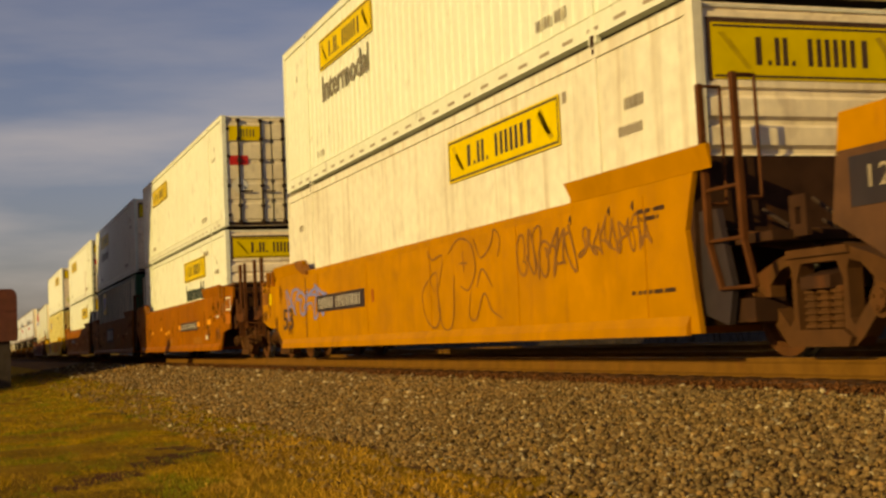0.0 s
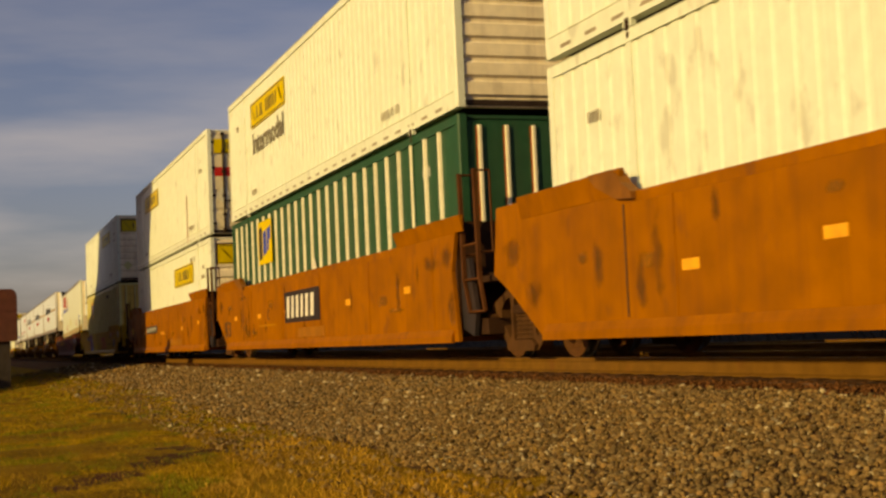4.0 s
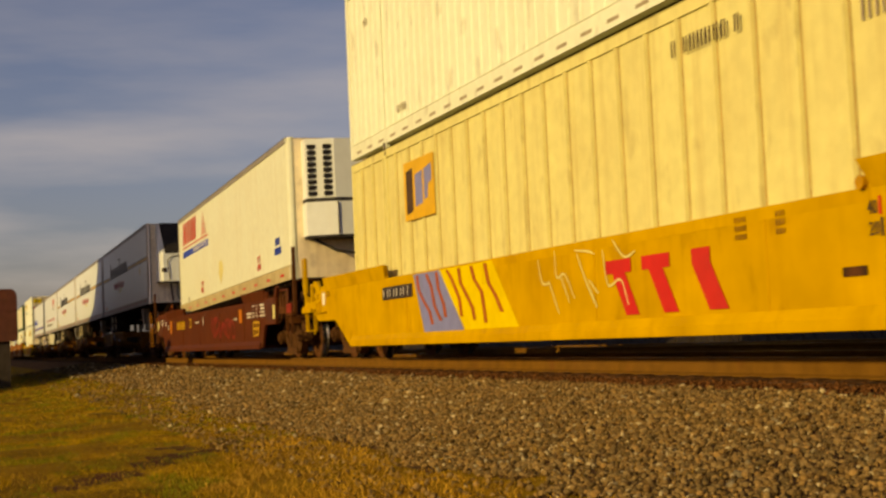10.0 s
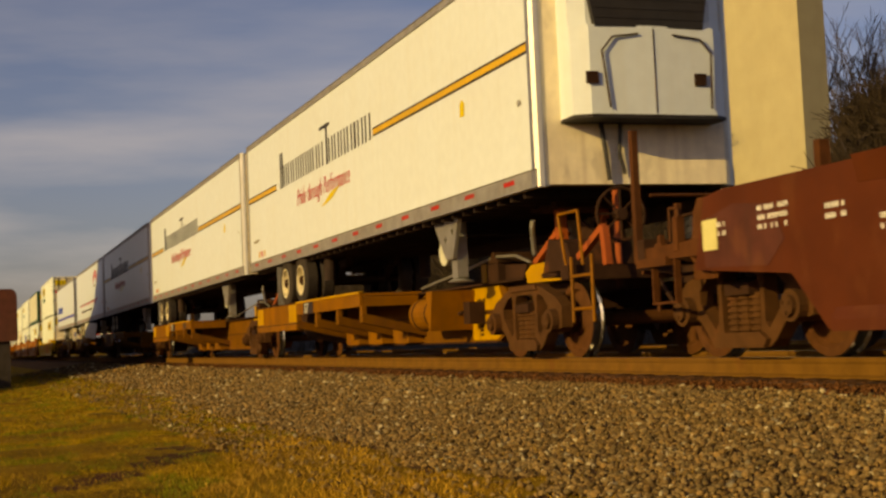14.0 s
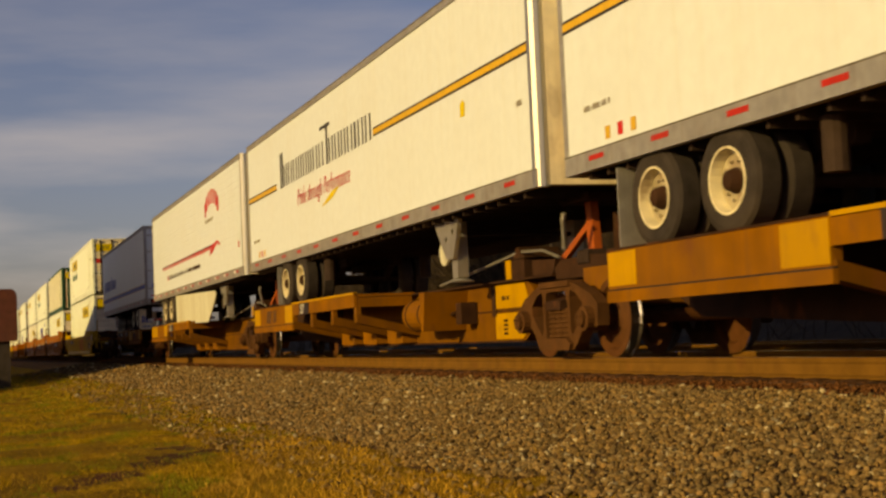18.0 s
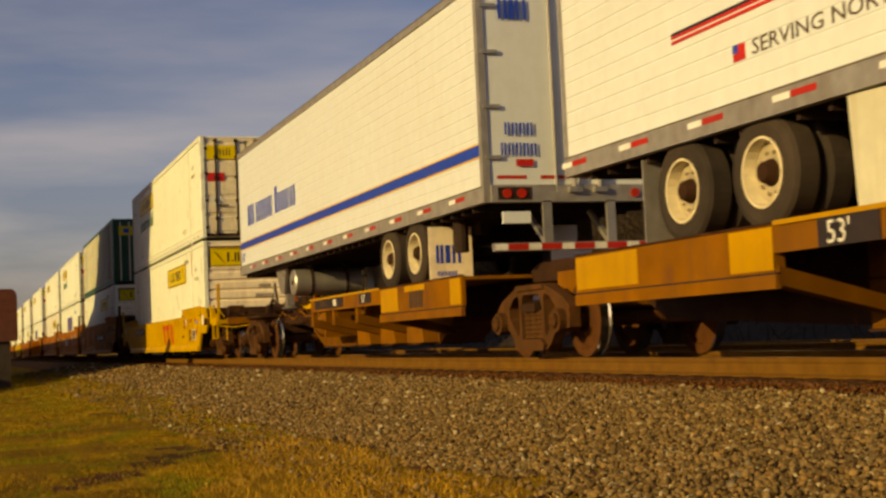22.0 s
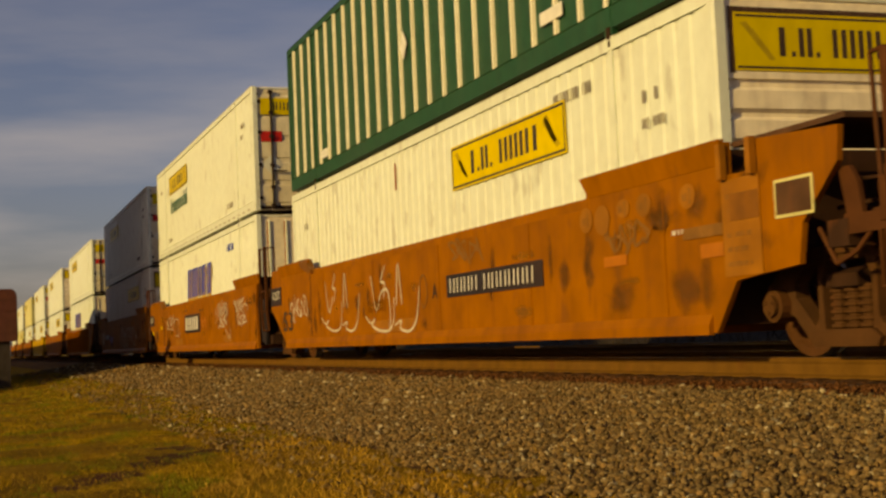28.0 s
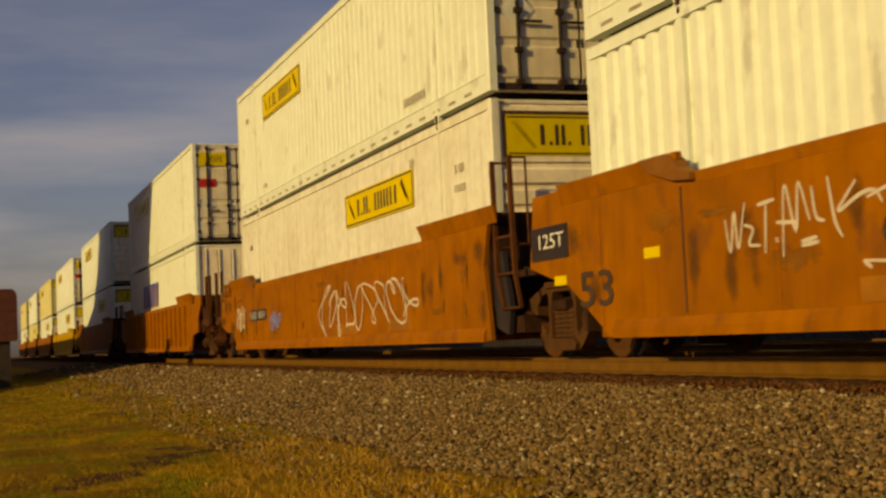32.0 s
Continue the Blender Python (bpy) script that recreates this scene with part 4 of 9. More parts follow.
def front_sign(box, y, z, w, h, x):
    """The same panel on an end wall."""
    p = part("sign_panel", kept(("fsp", w, h), lambda: Shape().box(-0.004, 0.006, 0, w, 0, h).mesh("sign_panel", SIGN)), SIGN, box, "bright yellow sign panel", at=pose(x, y, z))

    def make():
        s = Shape()
        t = 0.02
        for a, b, c, d in ((t, w - t, t, 2 * t), (t, w - t, h - 2 * t, h - t)):
            s.box(0.006, 0.009, a, b, c, d)
        for a, b, c, d in sign_blocks(0.20 * w, 0.79 * w, 0.26 * h, 0.50 * h):
            s.box(0.006, 0.009, a, b, c, d)
        return s.mesh("sign_print", RUST_INK)
    stuff(part("sign_print", kept(("fsm", w, h), make), RUST_INK, p, "dark bars"))
    part("sign_recess", kept(("fsr", w, h), lambda: Shape().box(-0.002, 0.003, -0.05, 0.0, -0.02, h + 0.05).box(-0.002, 0.003, 0.0, w, h, h + 0.05).mesh("sign_recess", DARK_EDGE)), DARK_EDGE, p, "dark edge of the sign's recess")

    def ornament():
        s = Shape()
        for k in range(2):
            s.prism_x([((0.03 + 0.03 * k) * w, (0.82 - 0.12 * k) * h), ((0.06 + 0.03 * k) * w, (0.84 - 0.12 * k) * h), ((0.18 + 0.01 * k) * w, 0.2 * h), ((0.165 + 0.01 * k) * w, 0.18 * h)], 0.006, 0.008)
            s.prism_x([((0.97 - 0.03 * k) * w, (0.14 + 0.1 * k) * h), ((0.93 - 0.03 * k) * w, (0.14 + 0.1 * k) * h), ((0.82 + 0.01 * k) * w, 0.80 * h), ((0.84 + 0.01 * k) * w, 0.84 * h)], 0.006, 0.008)
        return s.mesh("scroll_print", SCROLL)
    stuff(part("scroll_print", kept(("fso", w, h), ornament), SCROLL, p, "faded scroll shapes"))


def container(x0, z, paint, label, wall="pressed", end="nose", length=L_BOX, rib_paint=None, end_sign=True):
    """A 53 ft domestic box: frame, side walls, roof and the end that faces +x (a ribbed nose or a pair of doors)."""
    box = thing("shipping_container", label, "container", "containers on the train")
    box.location = (x0, YC, z)
    MOVERS.append((box, x0))
    L, H, W = length, H_BOX, W_BOX
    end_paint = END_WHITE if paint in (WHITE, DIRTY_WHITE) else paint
    pitch, groove, depth = {"pressed": (0.29, 0.12, 0.016), "panel": (1.22, 0.02, 0.008), "ribbed": (2.4, 0.012, 0.005), "wave": (0.28, 0.15, 0.036)}[wall]
    for sgn in (-1, 1):
        me = kept(("side", wall, L, sgn, paint.name), lambda: side_sheet(L - 0.30, 0.27, H - 0.12, pitch, groove, depth, sgn * (W - 0.012), sgn).mesh("side_wall", paint))
        side = part("side_wall", me, paint, box, at=pose(-0.15, 0, 0))
        if wall == "ribbed":
            x = -0.72
            rw = 0.05 if rib_paint is paint else 0.085
            seams = Shape()
            while x > -L + 0.5:
                seams.box(x + 0.153, x + 0.172, sgn * (W - 0.012), sgn * (W - 0.006), 0.29, H - 0.14)
                me = kept(("rib", sgn, (rib_paint or paint).name), lambda: Shape().prism_z([(0, sgn * (W - 0.012)), (-rw, sgn * (W - 0.012)), (-rw + 0.012, sgn * (W + 0.026)), (-0.012, sgn * (W + 0.026))], 0.28, H - 0.13).mesh("wall_rib", rib_paint or paint))
                part("wall_rib", me, rib_paint or paint, side, at=pose(x + 0.15, 0, 0))
                x -= 0.615
            if rib_paint is paint:
                stuff(part("rib_sealant", seams, RIB_LINE, side, "thin brown line beside the ribs"))
        for nm, z0, z1 in (("top_rail", H - 0.13, H), ("bottom_rail", 0.05, 0.285)):
            rail = kept((nm, L, sgn, paint.name), lambda: Shape().cut_box(-L + 0.1, -0.1, sgn * (W - 0.10), sgn * W, z0, z1, 0.012).mesh(nm, paint))
            part(nm, rail, paint, side, at=pose(0.15, 0, 0))
    part("roof", kept(("roof", L, paint.name), lambda: Shape().box(-L + 0.05, -0.05, -W + 0.1, W - 0.1, H - 0.05, H - 0.02).mesh("roof", paint)), paint, box)
    part("floor", kept(("floor", L), lambda: Shape().box(-L + 0.05, -0.05, -W + 0.1, W - 0.1, 0.09, 0.17).mesh("floor", UNDER)), UNDER, box, "dark floor and cross members")

    for x, k in ((0, -1), (-L, 1)):
        for sgn in (-1, 1):
            me = kept(("post", k, sgn, paint.name), lambda: Shape().prism_z([(0, sgn * (W - 0.02)), (k * 0.02, sgn * W), (k * 0.16, sgn * W), (k * 0.16, sgn * (W - 0.12)), (0, sgn * (W - 0.12))], 0.06, H).mesh("corner_post", paint))
            part("corner_post", me, paint, box, at=pose(x, 0, 0))
        me = kept(("header", k, end_paint.name), lambda: Shape().box(k * 0.07, k * 0.17, -W + 0.1, W - 0.1, H - 0.11, H - 0.004).mesh("end_header", end_paint))
        part("end_header", me, end_paint, box, at=pose(x, 0, 0))
        me = kept(("sill", k, end_paint.name), lambda: Shape().box(k * 0.07, k * 0.17, -W + 0.1, W - 0.1, 0.07, 0.19).mesh("end_sill", end_paint))
        part("end_sill", me, end_paint, box, at=pose(x, 0, 0))
    for x in (-1.98, -L + 1.98):
        for sgn in (-1, 1):
            def casting():
                s = Shape()
                s.prism_y([(-0.09, -0.012), (0.09, -0.012), (0.09, 0.12), (0.05, 0.13), (0.05, H - 0.14), (0.09, H - 0.13), (0.09, H + 0.012), (-0.09, H + 0.012), (-0.09, H - 0.13), (-0.05, H - 0.14), (-0.05, 0.13), (-0.09, 0.12)], sgn * (W - 0.05), sgn * (W + 0.006))
                return s.mesh("lifting_post", paint)
            lp = part("lifting_post", kept(("cast", sgn, paint.name), casting), paint, box, "lifting post with castings", at=pose(x, 0, 0))
            part("twist_lock", kept(("lock", sgn), lambda: Shape().box(-0.04, 0.04, sgn * (W - 0.02), sgn * (W + 0.014), -0.05, 0.07).mesh("twist_lock", GRIME_SHADE)), GRIME_SHADE, lp, "dark twist lock")
            part("casting_hole", kept(("hole", sgn), lambda: Shape().box(-0.024, 0.024, sgn * (W + 0.004), sgn * (W + 0.009), H - 0.09, H - 0.03).mesh("casting_hole", GRIME_SHADE)), GRIME_SHADE, lp)
    if end == "nose":
        def nose():
            prof = [(-0.10, H - 0.1), (-0.10, 0.1), (-0.06, 0.1)]
            for i in range(7):
                z0 = 0.20 + i * 0.265
                prof += [(-0.06, z0), (-0.02, z0 + 0.035), (-0.02, z0 + 0.195), (-0.06, z0 + 0.23)]
            prof += [(-0.06, 2.08), (-0.03, 2.09), (-0.03, H - 0.1)]
            return Shape().prism_y(prof, -W + 0.11, W - 0.11).mesh("end_wall", end_paint)
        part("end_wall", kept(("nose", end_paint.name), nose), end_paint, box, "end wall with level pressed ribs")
        for i in range(7):
            part("rib_end", kept("rib_end", lambda: Shape().box(-0.058, -0.021, -W + 0.10, -W + 0.155, 0, 0.10).mesh("rib_end", DARK_EDGE)), DARK_EDGE, box, "dark closed end of the rib", at=pose(0, 0, 0.20 + i * 0.265 + 0.105))
        if end_sign:
            front_sign(box, -1.08, 2.16, 2.16, 0.52, -0.028)
            s = Shape()
            front_bars(s, 0.25, 1.55, 0.11, (0.5, 0.5, 0.5, 0.5), -0.018)
            front_bars(s, 0.15, 1.28, 0.11, (0.5, 0.5, 0.5, 0.5, 0.5, 0.5), -0.018)
            stuff(part("number_print", s, RUST_INK, box, "small dark bars"))
    elif end == "upright":
        upright_paint = CREAM_END if paint is CREAM else END_WHITE if paint is WHITE else paint

        def upright():
            s = Shape()
            s.box(-0.10, -0.045, -W + 0.1, W - 0.1, 0.1, H - 0.1)
            return s.mesh("end_wall", upright_paint)
        part("end_wall", kept(("upright", paint.name), upright), upright_paint, box, "end wall with upright ribs")

        for i in range(6):
            me = kept(("uprib", (rib_paint or paint).name), lambda: Shape().prism_z([(-0.045, -0.028), (-0.010, -0.018), (-0.010, 0.018), (-0.045, 0.028)], 0.14, H - 0.14).mesh("end_rib", rib_paint or paint))
            part("end_rib", me, rib_paint or paint, box, at=pose(0, -0.98 + i * 0.39, 0))
            part("rib_seam", kept("rib_gap", lambda: Shape().box(-0.0445, -0.041, -0.055, -0.030, 0.15, H - 0.15).mesh("rib_seam", HITCH)), HITCH, box, "rusty seam beside the rib", at=pose(0, -0.98 + i * 0.39, 0))
    else:
        for sgn in (-1, 1):
            y0, y1 = sgn * 0.02, sgn * (W - 0.13)

            def leaf():
                prof = [(-0.10, H - 0.12), (-0.10, 0.16), (-0.055, 0.16)]
                for i in range(5):
                    z0 = 0.22 + i * 0.51
                    prof += [(-0.055, z0), (-0.035, z0 + 0.03), (-0.035, z0 + 0.40), (-0.055, z0 + 0.43)]
                prof += [(-0.055, H - 0.12)]
                return Shape().prism_y(prof, y0, y1).mesh("door", DOOR_WHITE if paint is WHITE else paint)
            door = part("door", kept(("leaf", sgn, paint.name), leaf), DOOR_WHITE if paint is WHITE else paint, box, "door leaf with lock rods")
            for y in (0.28, 0.86):
                def rod():
                    s = Shape()
                    s.rod((0, 0, 0.10), (0, 0, H - 0.08), 0.024, 8)
                    for z0 in (0.14, 0.55, 1.05, 1.7, 2.25, H - 0.16):
                        s.box(-0.04, 0.035, -0.05, 0.05, z0, z0 + 0.07)
                    s.box(0.02, 0.045, -0.02, 0.32, 0.93, 0.965)
                    return s.mesh("lock_rod", UNDER)
                part("lock_rod", kept("lock_rod", rod), UNDER, door, "dark upright lock rod with cams", at=pose(-0.01, sgn * y, 0))
            for z0 in (0.3, 1.05, 1.8, 2.5):
                part("hinge", kept(("hinge", sgn), lambda: Shape().box(-0.06, -0.01, sgn * (W - 0.20), sgn * (W - 0.06), 0, 0.08).mesh("hinge", UNDER)), UNDER, door, at=pose(0, 0, z0))
            part("door_seal", kept(("seal", sgn), lambda: Shape().box(-0.052, -0.046, y0 - sgn * 0.0, y0 + sgn * 0.025, 0.17, H - 0.13).box(-0.058, -0.05, y1 - sgn * 0.02, y1 + sgn * 0.03, 0.15, H - 0.11).mesh("door_seal", DARK)), DARK, door)
        if end_sign:
            part("sign_panel", Shape().box(-0.030, -0.022, -1.10, -0.30, 2.24, 2.62), SIGN, box, "yellow sign panel on the door")
            part("sign_panel", Shape().box(-0.030, -0.022, 0.36, 1.10, 2.24, 2.62), SIGN, box, "yellow sign panel on the door")
            s = Shape()
            front_bars(s, -0.80, 2.34, 0.19, (0.5, 0.15, 0.6), -0.022)
            front_bars(s, 0.42, 2.34, 0.19, (0.6, 0.6, 0.6, 0.6), -0.022)
            stuff(part("sign_print", s, INK, box, "dark bars"))
            part("warning_placard", Shape().box(-0.030, -0.024, -1.10, -0.62, 1.62, 1.86), RED_INK, box, "red warning placard")
            part("caution_placard", Shape().box(-0.030, -0.024, 0.64, 0.96, 0.75, 1.12), SIGN, box, "yellow caution placard")
            part("hazard_diamond", Shape().prism_x([(-0.86, 0.85), (-0.62, 1.1), (-0.86, 1.35), (-1.1, 1.1)], -0.030, -0.025), DIRTY_WHITE, box, "worn pale diamond placard")
    return box


def side_text(box, x, z, h, rnd, mat=FAINT, n=7, y=-W_BOX - 0.004):
    """Small unreadable side markings as plain bars."""
    s = Shape()
    word_bars(s, x, z, h, [rnd.choice((0.55, 0.5, 0.6, -0.3)) for _ in range(n)], y, gap=0.3)
    stuff(part("stencil", s, mat, box))


def marks(box, rnd, top=True):
    """The small stencils that every box carries beside its lifting posts."""
    side_text(box, -3.4, 2.42 if not top else 0.42, 0.13, rnd, n=9)
    side_text(box, -1.35, 2.1, 0.12, rnd, n=4)
    side_text(box, -1.5, 1.85, 0.10, rnd, n=8)
    side_text(box, -L_BOX + 1.0, 2.1, 0.12, rnd, n=3)
    side_text(box, -L_BOX + 2.6, 0.42, 0.11, rnd, n=6)
    # lifted-edge dashes along the bottom rail
    s = Shape()
    x = -0.6
    while x > -L_BOX + 0.6:
        s.box(x, x - 0.26, -W_BOX - 0.003, -W_BOX, 0.115, 0.155)
        x -= 0.62
    stuff(part("slot_strip", s, FAINT, box))


# ---- trailers ----
W_TR, H_TR = 1.295, 2.88


def road_wheels(tr, x, z, faces=(-1, 1)):
    """A pair of dual wheels on one trailer axle: tyre, rim and hub."""
    def tyre():
        s = Shape()
        prof = [(0.29, -0.13), (0.40, -0.14), (0.46, -0.125), (0.485, -0.09), (0.485, 0.09), (0.46, 0.125), (0.40, 0.14), (0.29, 0.13)]
        return s.turned(prof, n=48, caps=False).mesh("tyre", TYRE)

    def rim():
        s = Shape()
        s.turned([(0.305, -0.10), (0.300, -0.14), (0.280, -0.14), (0.270, -0.02), (0.262, 0.04), (0.275, 0.05)], n=24, caps=False)
        return s.mesh("rim", RIM)

    def disc():
        s = Shape().turned([(0.264, -0.02), (0.25, 0.02), (0.215, 0.025), (0.165, -0.03), (0.13, -0.035)], n=24)
        for k in range(10):
            a = 2 * math.pi * k / 10
            s.rod((0.175 * math.cos(a), -0.065, 0.175 * math.sin(a)), (0.175 * math.cos(a), 0.0, 0.175 * math.sin(a)), 0.017, 6)
        return s.mesh("wheel_disc", DISC)

    def hub():
        return Shape().turned([(0.12, 0.0), (0.115, -0.05), (0.095, -0.10), (0.08, -0.135), (0.06, -0.145)], n=16).mesh("hub", GRIME_SHADE)

    def nuts():
        s = Shape()
        for k in range(8):
            a = 2 * math.pi * (k + 0.5) / 8
            s.rod((0.225 * math.cos(a), 0.012, 0.225 * math.sin(a)), (0.225 * math.cos(a), 0.05, 0.225 * math.sin(a)), 0.024, 8)
        return s.mesh("wheel_nuts", GRIME_SHADE)
    ax = part("axle", kept("tr_axle", lambda: Shape().rod((0, -1.1, 0), (0, 1.1, 0), 0.07, 10).mesh("axle", UNDER)), UNDER, tr, at=pose(x, 0, z))
    for sgn in faces:
        for y in (1.12, 0.80):
            part("tyre", kept("tyre", tyre), TYRE, ax, "black dusty tyre", at=pose(0, sgn * y, 0))
        part("rim", kept("rim", rim), RIM, ax, "pale steel wheel rim", at=pose(0, sgn * 1.12, 0, 0, 0, 0 if sgn < 0 else 180))
        part("wheel_disc", kept("disc", disc), DISC, ax, "dusty steel wheel disc, darkened for shade", at=pose(0, sgn * 1.12, 0, 0, 0, 0 if sgn < 0 else 180))
        part("hub", kept("hub", hub), GRIME_SHADE, ax, "brown hub", at=pose(0, sgn * 1.12, 0, 0, 0, 0 if sgn < 0 else 180))
        stuff(part("wheel_nuts", kept("nuts", nuts), GRIME_SHADE, ax, at=pose(0, sgn * 1.12, 0, 0, 0, 0 if sgn < 0 else 180)))


def reefer(tr, style, top):
    """The cooling unit on a trailer's nose."""
    if style == "tall":
        s = Shape()
        s.prism_z([(0.0, -0.98), (0.34, -0.98), (0.46, -0.80), (0.48, 0.0), (0.46, 0.80), (0.34, 0.98), (0.0, 0.98)], top - 2.12, top - 1.10)
        s.prism_z([(0.0, -0.98), (0.30, -0.98), (0.40, -0.80), (0.42, 0.0), (0.40, 0.80), (0.30, 0.98), (0.0, 0.98)], top - 1.10, top - 0.03)
        unit = part("cooling_unit", s, TRAILER, tr, "white rounded cooling unit")
        g = Shape()
        zt, zb = top - 0.04, top - 1.12
        g.prism_x([(-0.72, zb), (0.66, zb), (0.86, zt), (-0.92, zt)], 0.405, 0.475)
        for i in range(9):
            z = zb + 0.1 + i * 0.11
            g.box(0.475, 0.482, -0.72, 0.68, z, z + 0.02)
        part("grille", g, DARK, unit, "black louvred grille")
        d = Shape()
        d.box(0.480, 0.487, 0.0, 0.012, top - 2.10, top - 1.14)
        for y in (-0.86, 0.52):
            d.box(0.465, 0.490, y, y + 0.15, top - 1.78, top - 1.64)
        d.pipe([(0.49, -0.58, top - 2.05), (0.495, -0.66, top - 1.4), (0.495, -0.52, top - 1.24), (0.495, -0.2, top - 1.2)], 0.012)
        d.pipe([(0.49, 0.72, top - 2.05), (0.495, 0.74, top - 1.4), (0.495, 0.60, top - 1.24), (0.495, 0.25, top - 1.2)], 0.012)
        part("panel_seams", d, GRIME_SHADE, unit)
        f = Shape()
        f.prism_z([(0.0, -0.98), (0.36, -0.98), (0.47, -0.80), (0.47, 0.80), (0.36, 0.98), (0.0, 0.98)], top - 2.16, top - 2.12)
        part("unit_floor", f, DARK, unit)
        part("hose", Shape().pipe([(0.05, -0.5, top - 2.15), (0.06, -0.46, top - 2.5), (0.05, -0.42, top - 2.82)], 0.028), DARK, unit)
        part("hose", Shape().pipe([(0.05, -0.25, top - 2.15), (0.06, -0.28, top - 2.5), (0.05, -0.22, top - 2.75)], 0.024), DARK, unit)
    elif style == "angled":
        s = Shape()
        s.prism_z([(0.0, -1.0), (0.30, -1.0), (0.50, -0.45), (0.50, 1.0), (0.0, 1.0)], top - 1.30, top - 0.10)
        s.prism_z([(0.0, -1.02), (0.34, -1.02), (0.58, -0.45), (0.60, 0.3), (0.50, 1.02), (0.0, 1.02)], top - 2.05, top - 1.38)
        unit = part("cooling_unit", s, TRAILER, tr, "white angular cooling unit")
        g = Shape()
        for k in range(2):
            y0, x0 = -0.97 + k * 0.30, 0.315 + k * 0.108
            for i in range(9):
                z = top - 1.25 + i * 0.118
                g.box(x0, x0 + 0.06, y0, y0 + 0.20, z, z + 0.085)
        g.prism_z([(0.0, -1.01), (0.32, -1.01), (0.54, -0.45), (0.54, 1.01), (0.0, 1.01)], top - 1.38, top - 1.30)
        part("grille", g, DARK, unit, "black louvred grille")
        d = Shape()
        for y in (-0.44, 0.32):
            d.box(0.50, 0.607, y, y + 0.014, top - 2.03, top - 1.40)
        d.box(0.575, 0.605, 0.36, 0.60, top - 1.98, top - 1.84)
        part("panel_seams", d, GRIME_SHADE, unit)
        r = Shape()
        front_bars(r, 0.33, top - 1.70, 0.13, (0.5, 0.5, 0.55), 0.605)
        part("painted_mark", r, RED_INK, unit, "short red bars")
        part("hose", Shape().pipe([(0.1, -0.9, top - 2.05), (0.25, -0.4, top - 2.35), (0.3, 0.4, top - 2.45), (0.2, 1.0, top - 2.42)], 0.03), DARK, unit)
        f = Shape()
        f.prism_z([(0.0, -1.0), (0.33, -1.0), (0.57, -0.45), (0.57, 1.0), (0.0, 1.0)], top - 2.09, top - 2.05)
        part("unit_floor", f, DARK, unit)
    elif style == "narrow":
        s = Shape()
        s.prism_z([(0.0, -0.62), (0.40, -0.62), (0.48, -0.5), (0.48, 0.7), (0.0, 0.8)], top - 1.9, top - 0.1)
        unit = part("cooling_unit", s, TRAILER, tr, "white cooling unit")
        b = Shape()
        b.box(0.0, 0.32, -0.95, -0.70, 0.28, 0.72)
        part("hose", Shape().pipe([(0.1, -0.35, top - 1.9), (0.12, -0.32, 0.6), (0.1, -0.25, 0.15)], 0.03), DARK, tr)
        part("battery_box", b, STEEL, tr, "bare metal battery box")


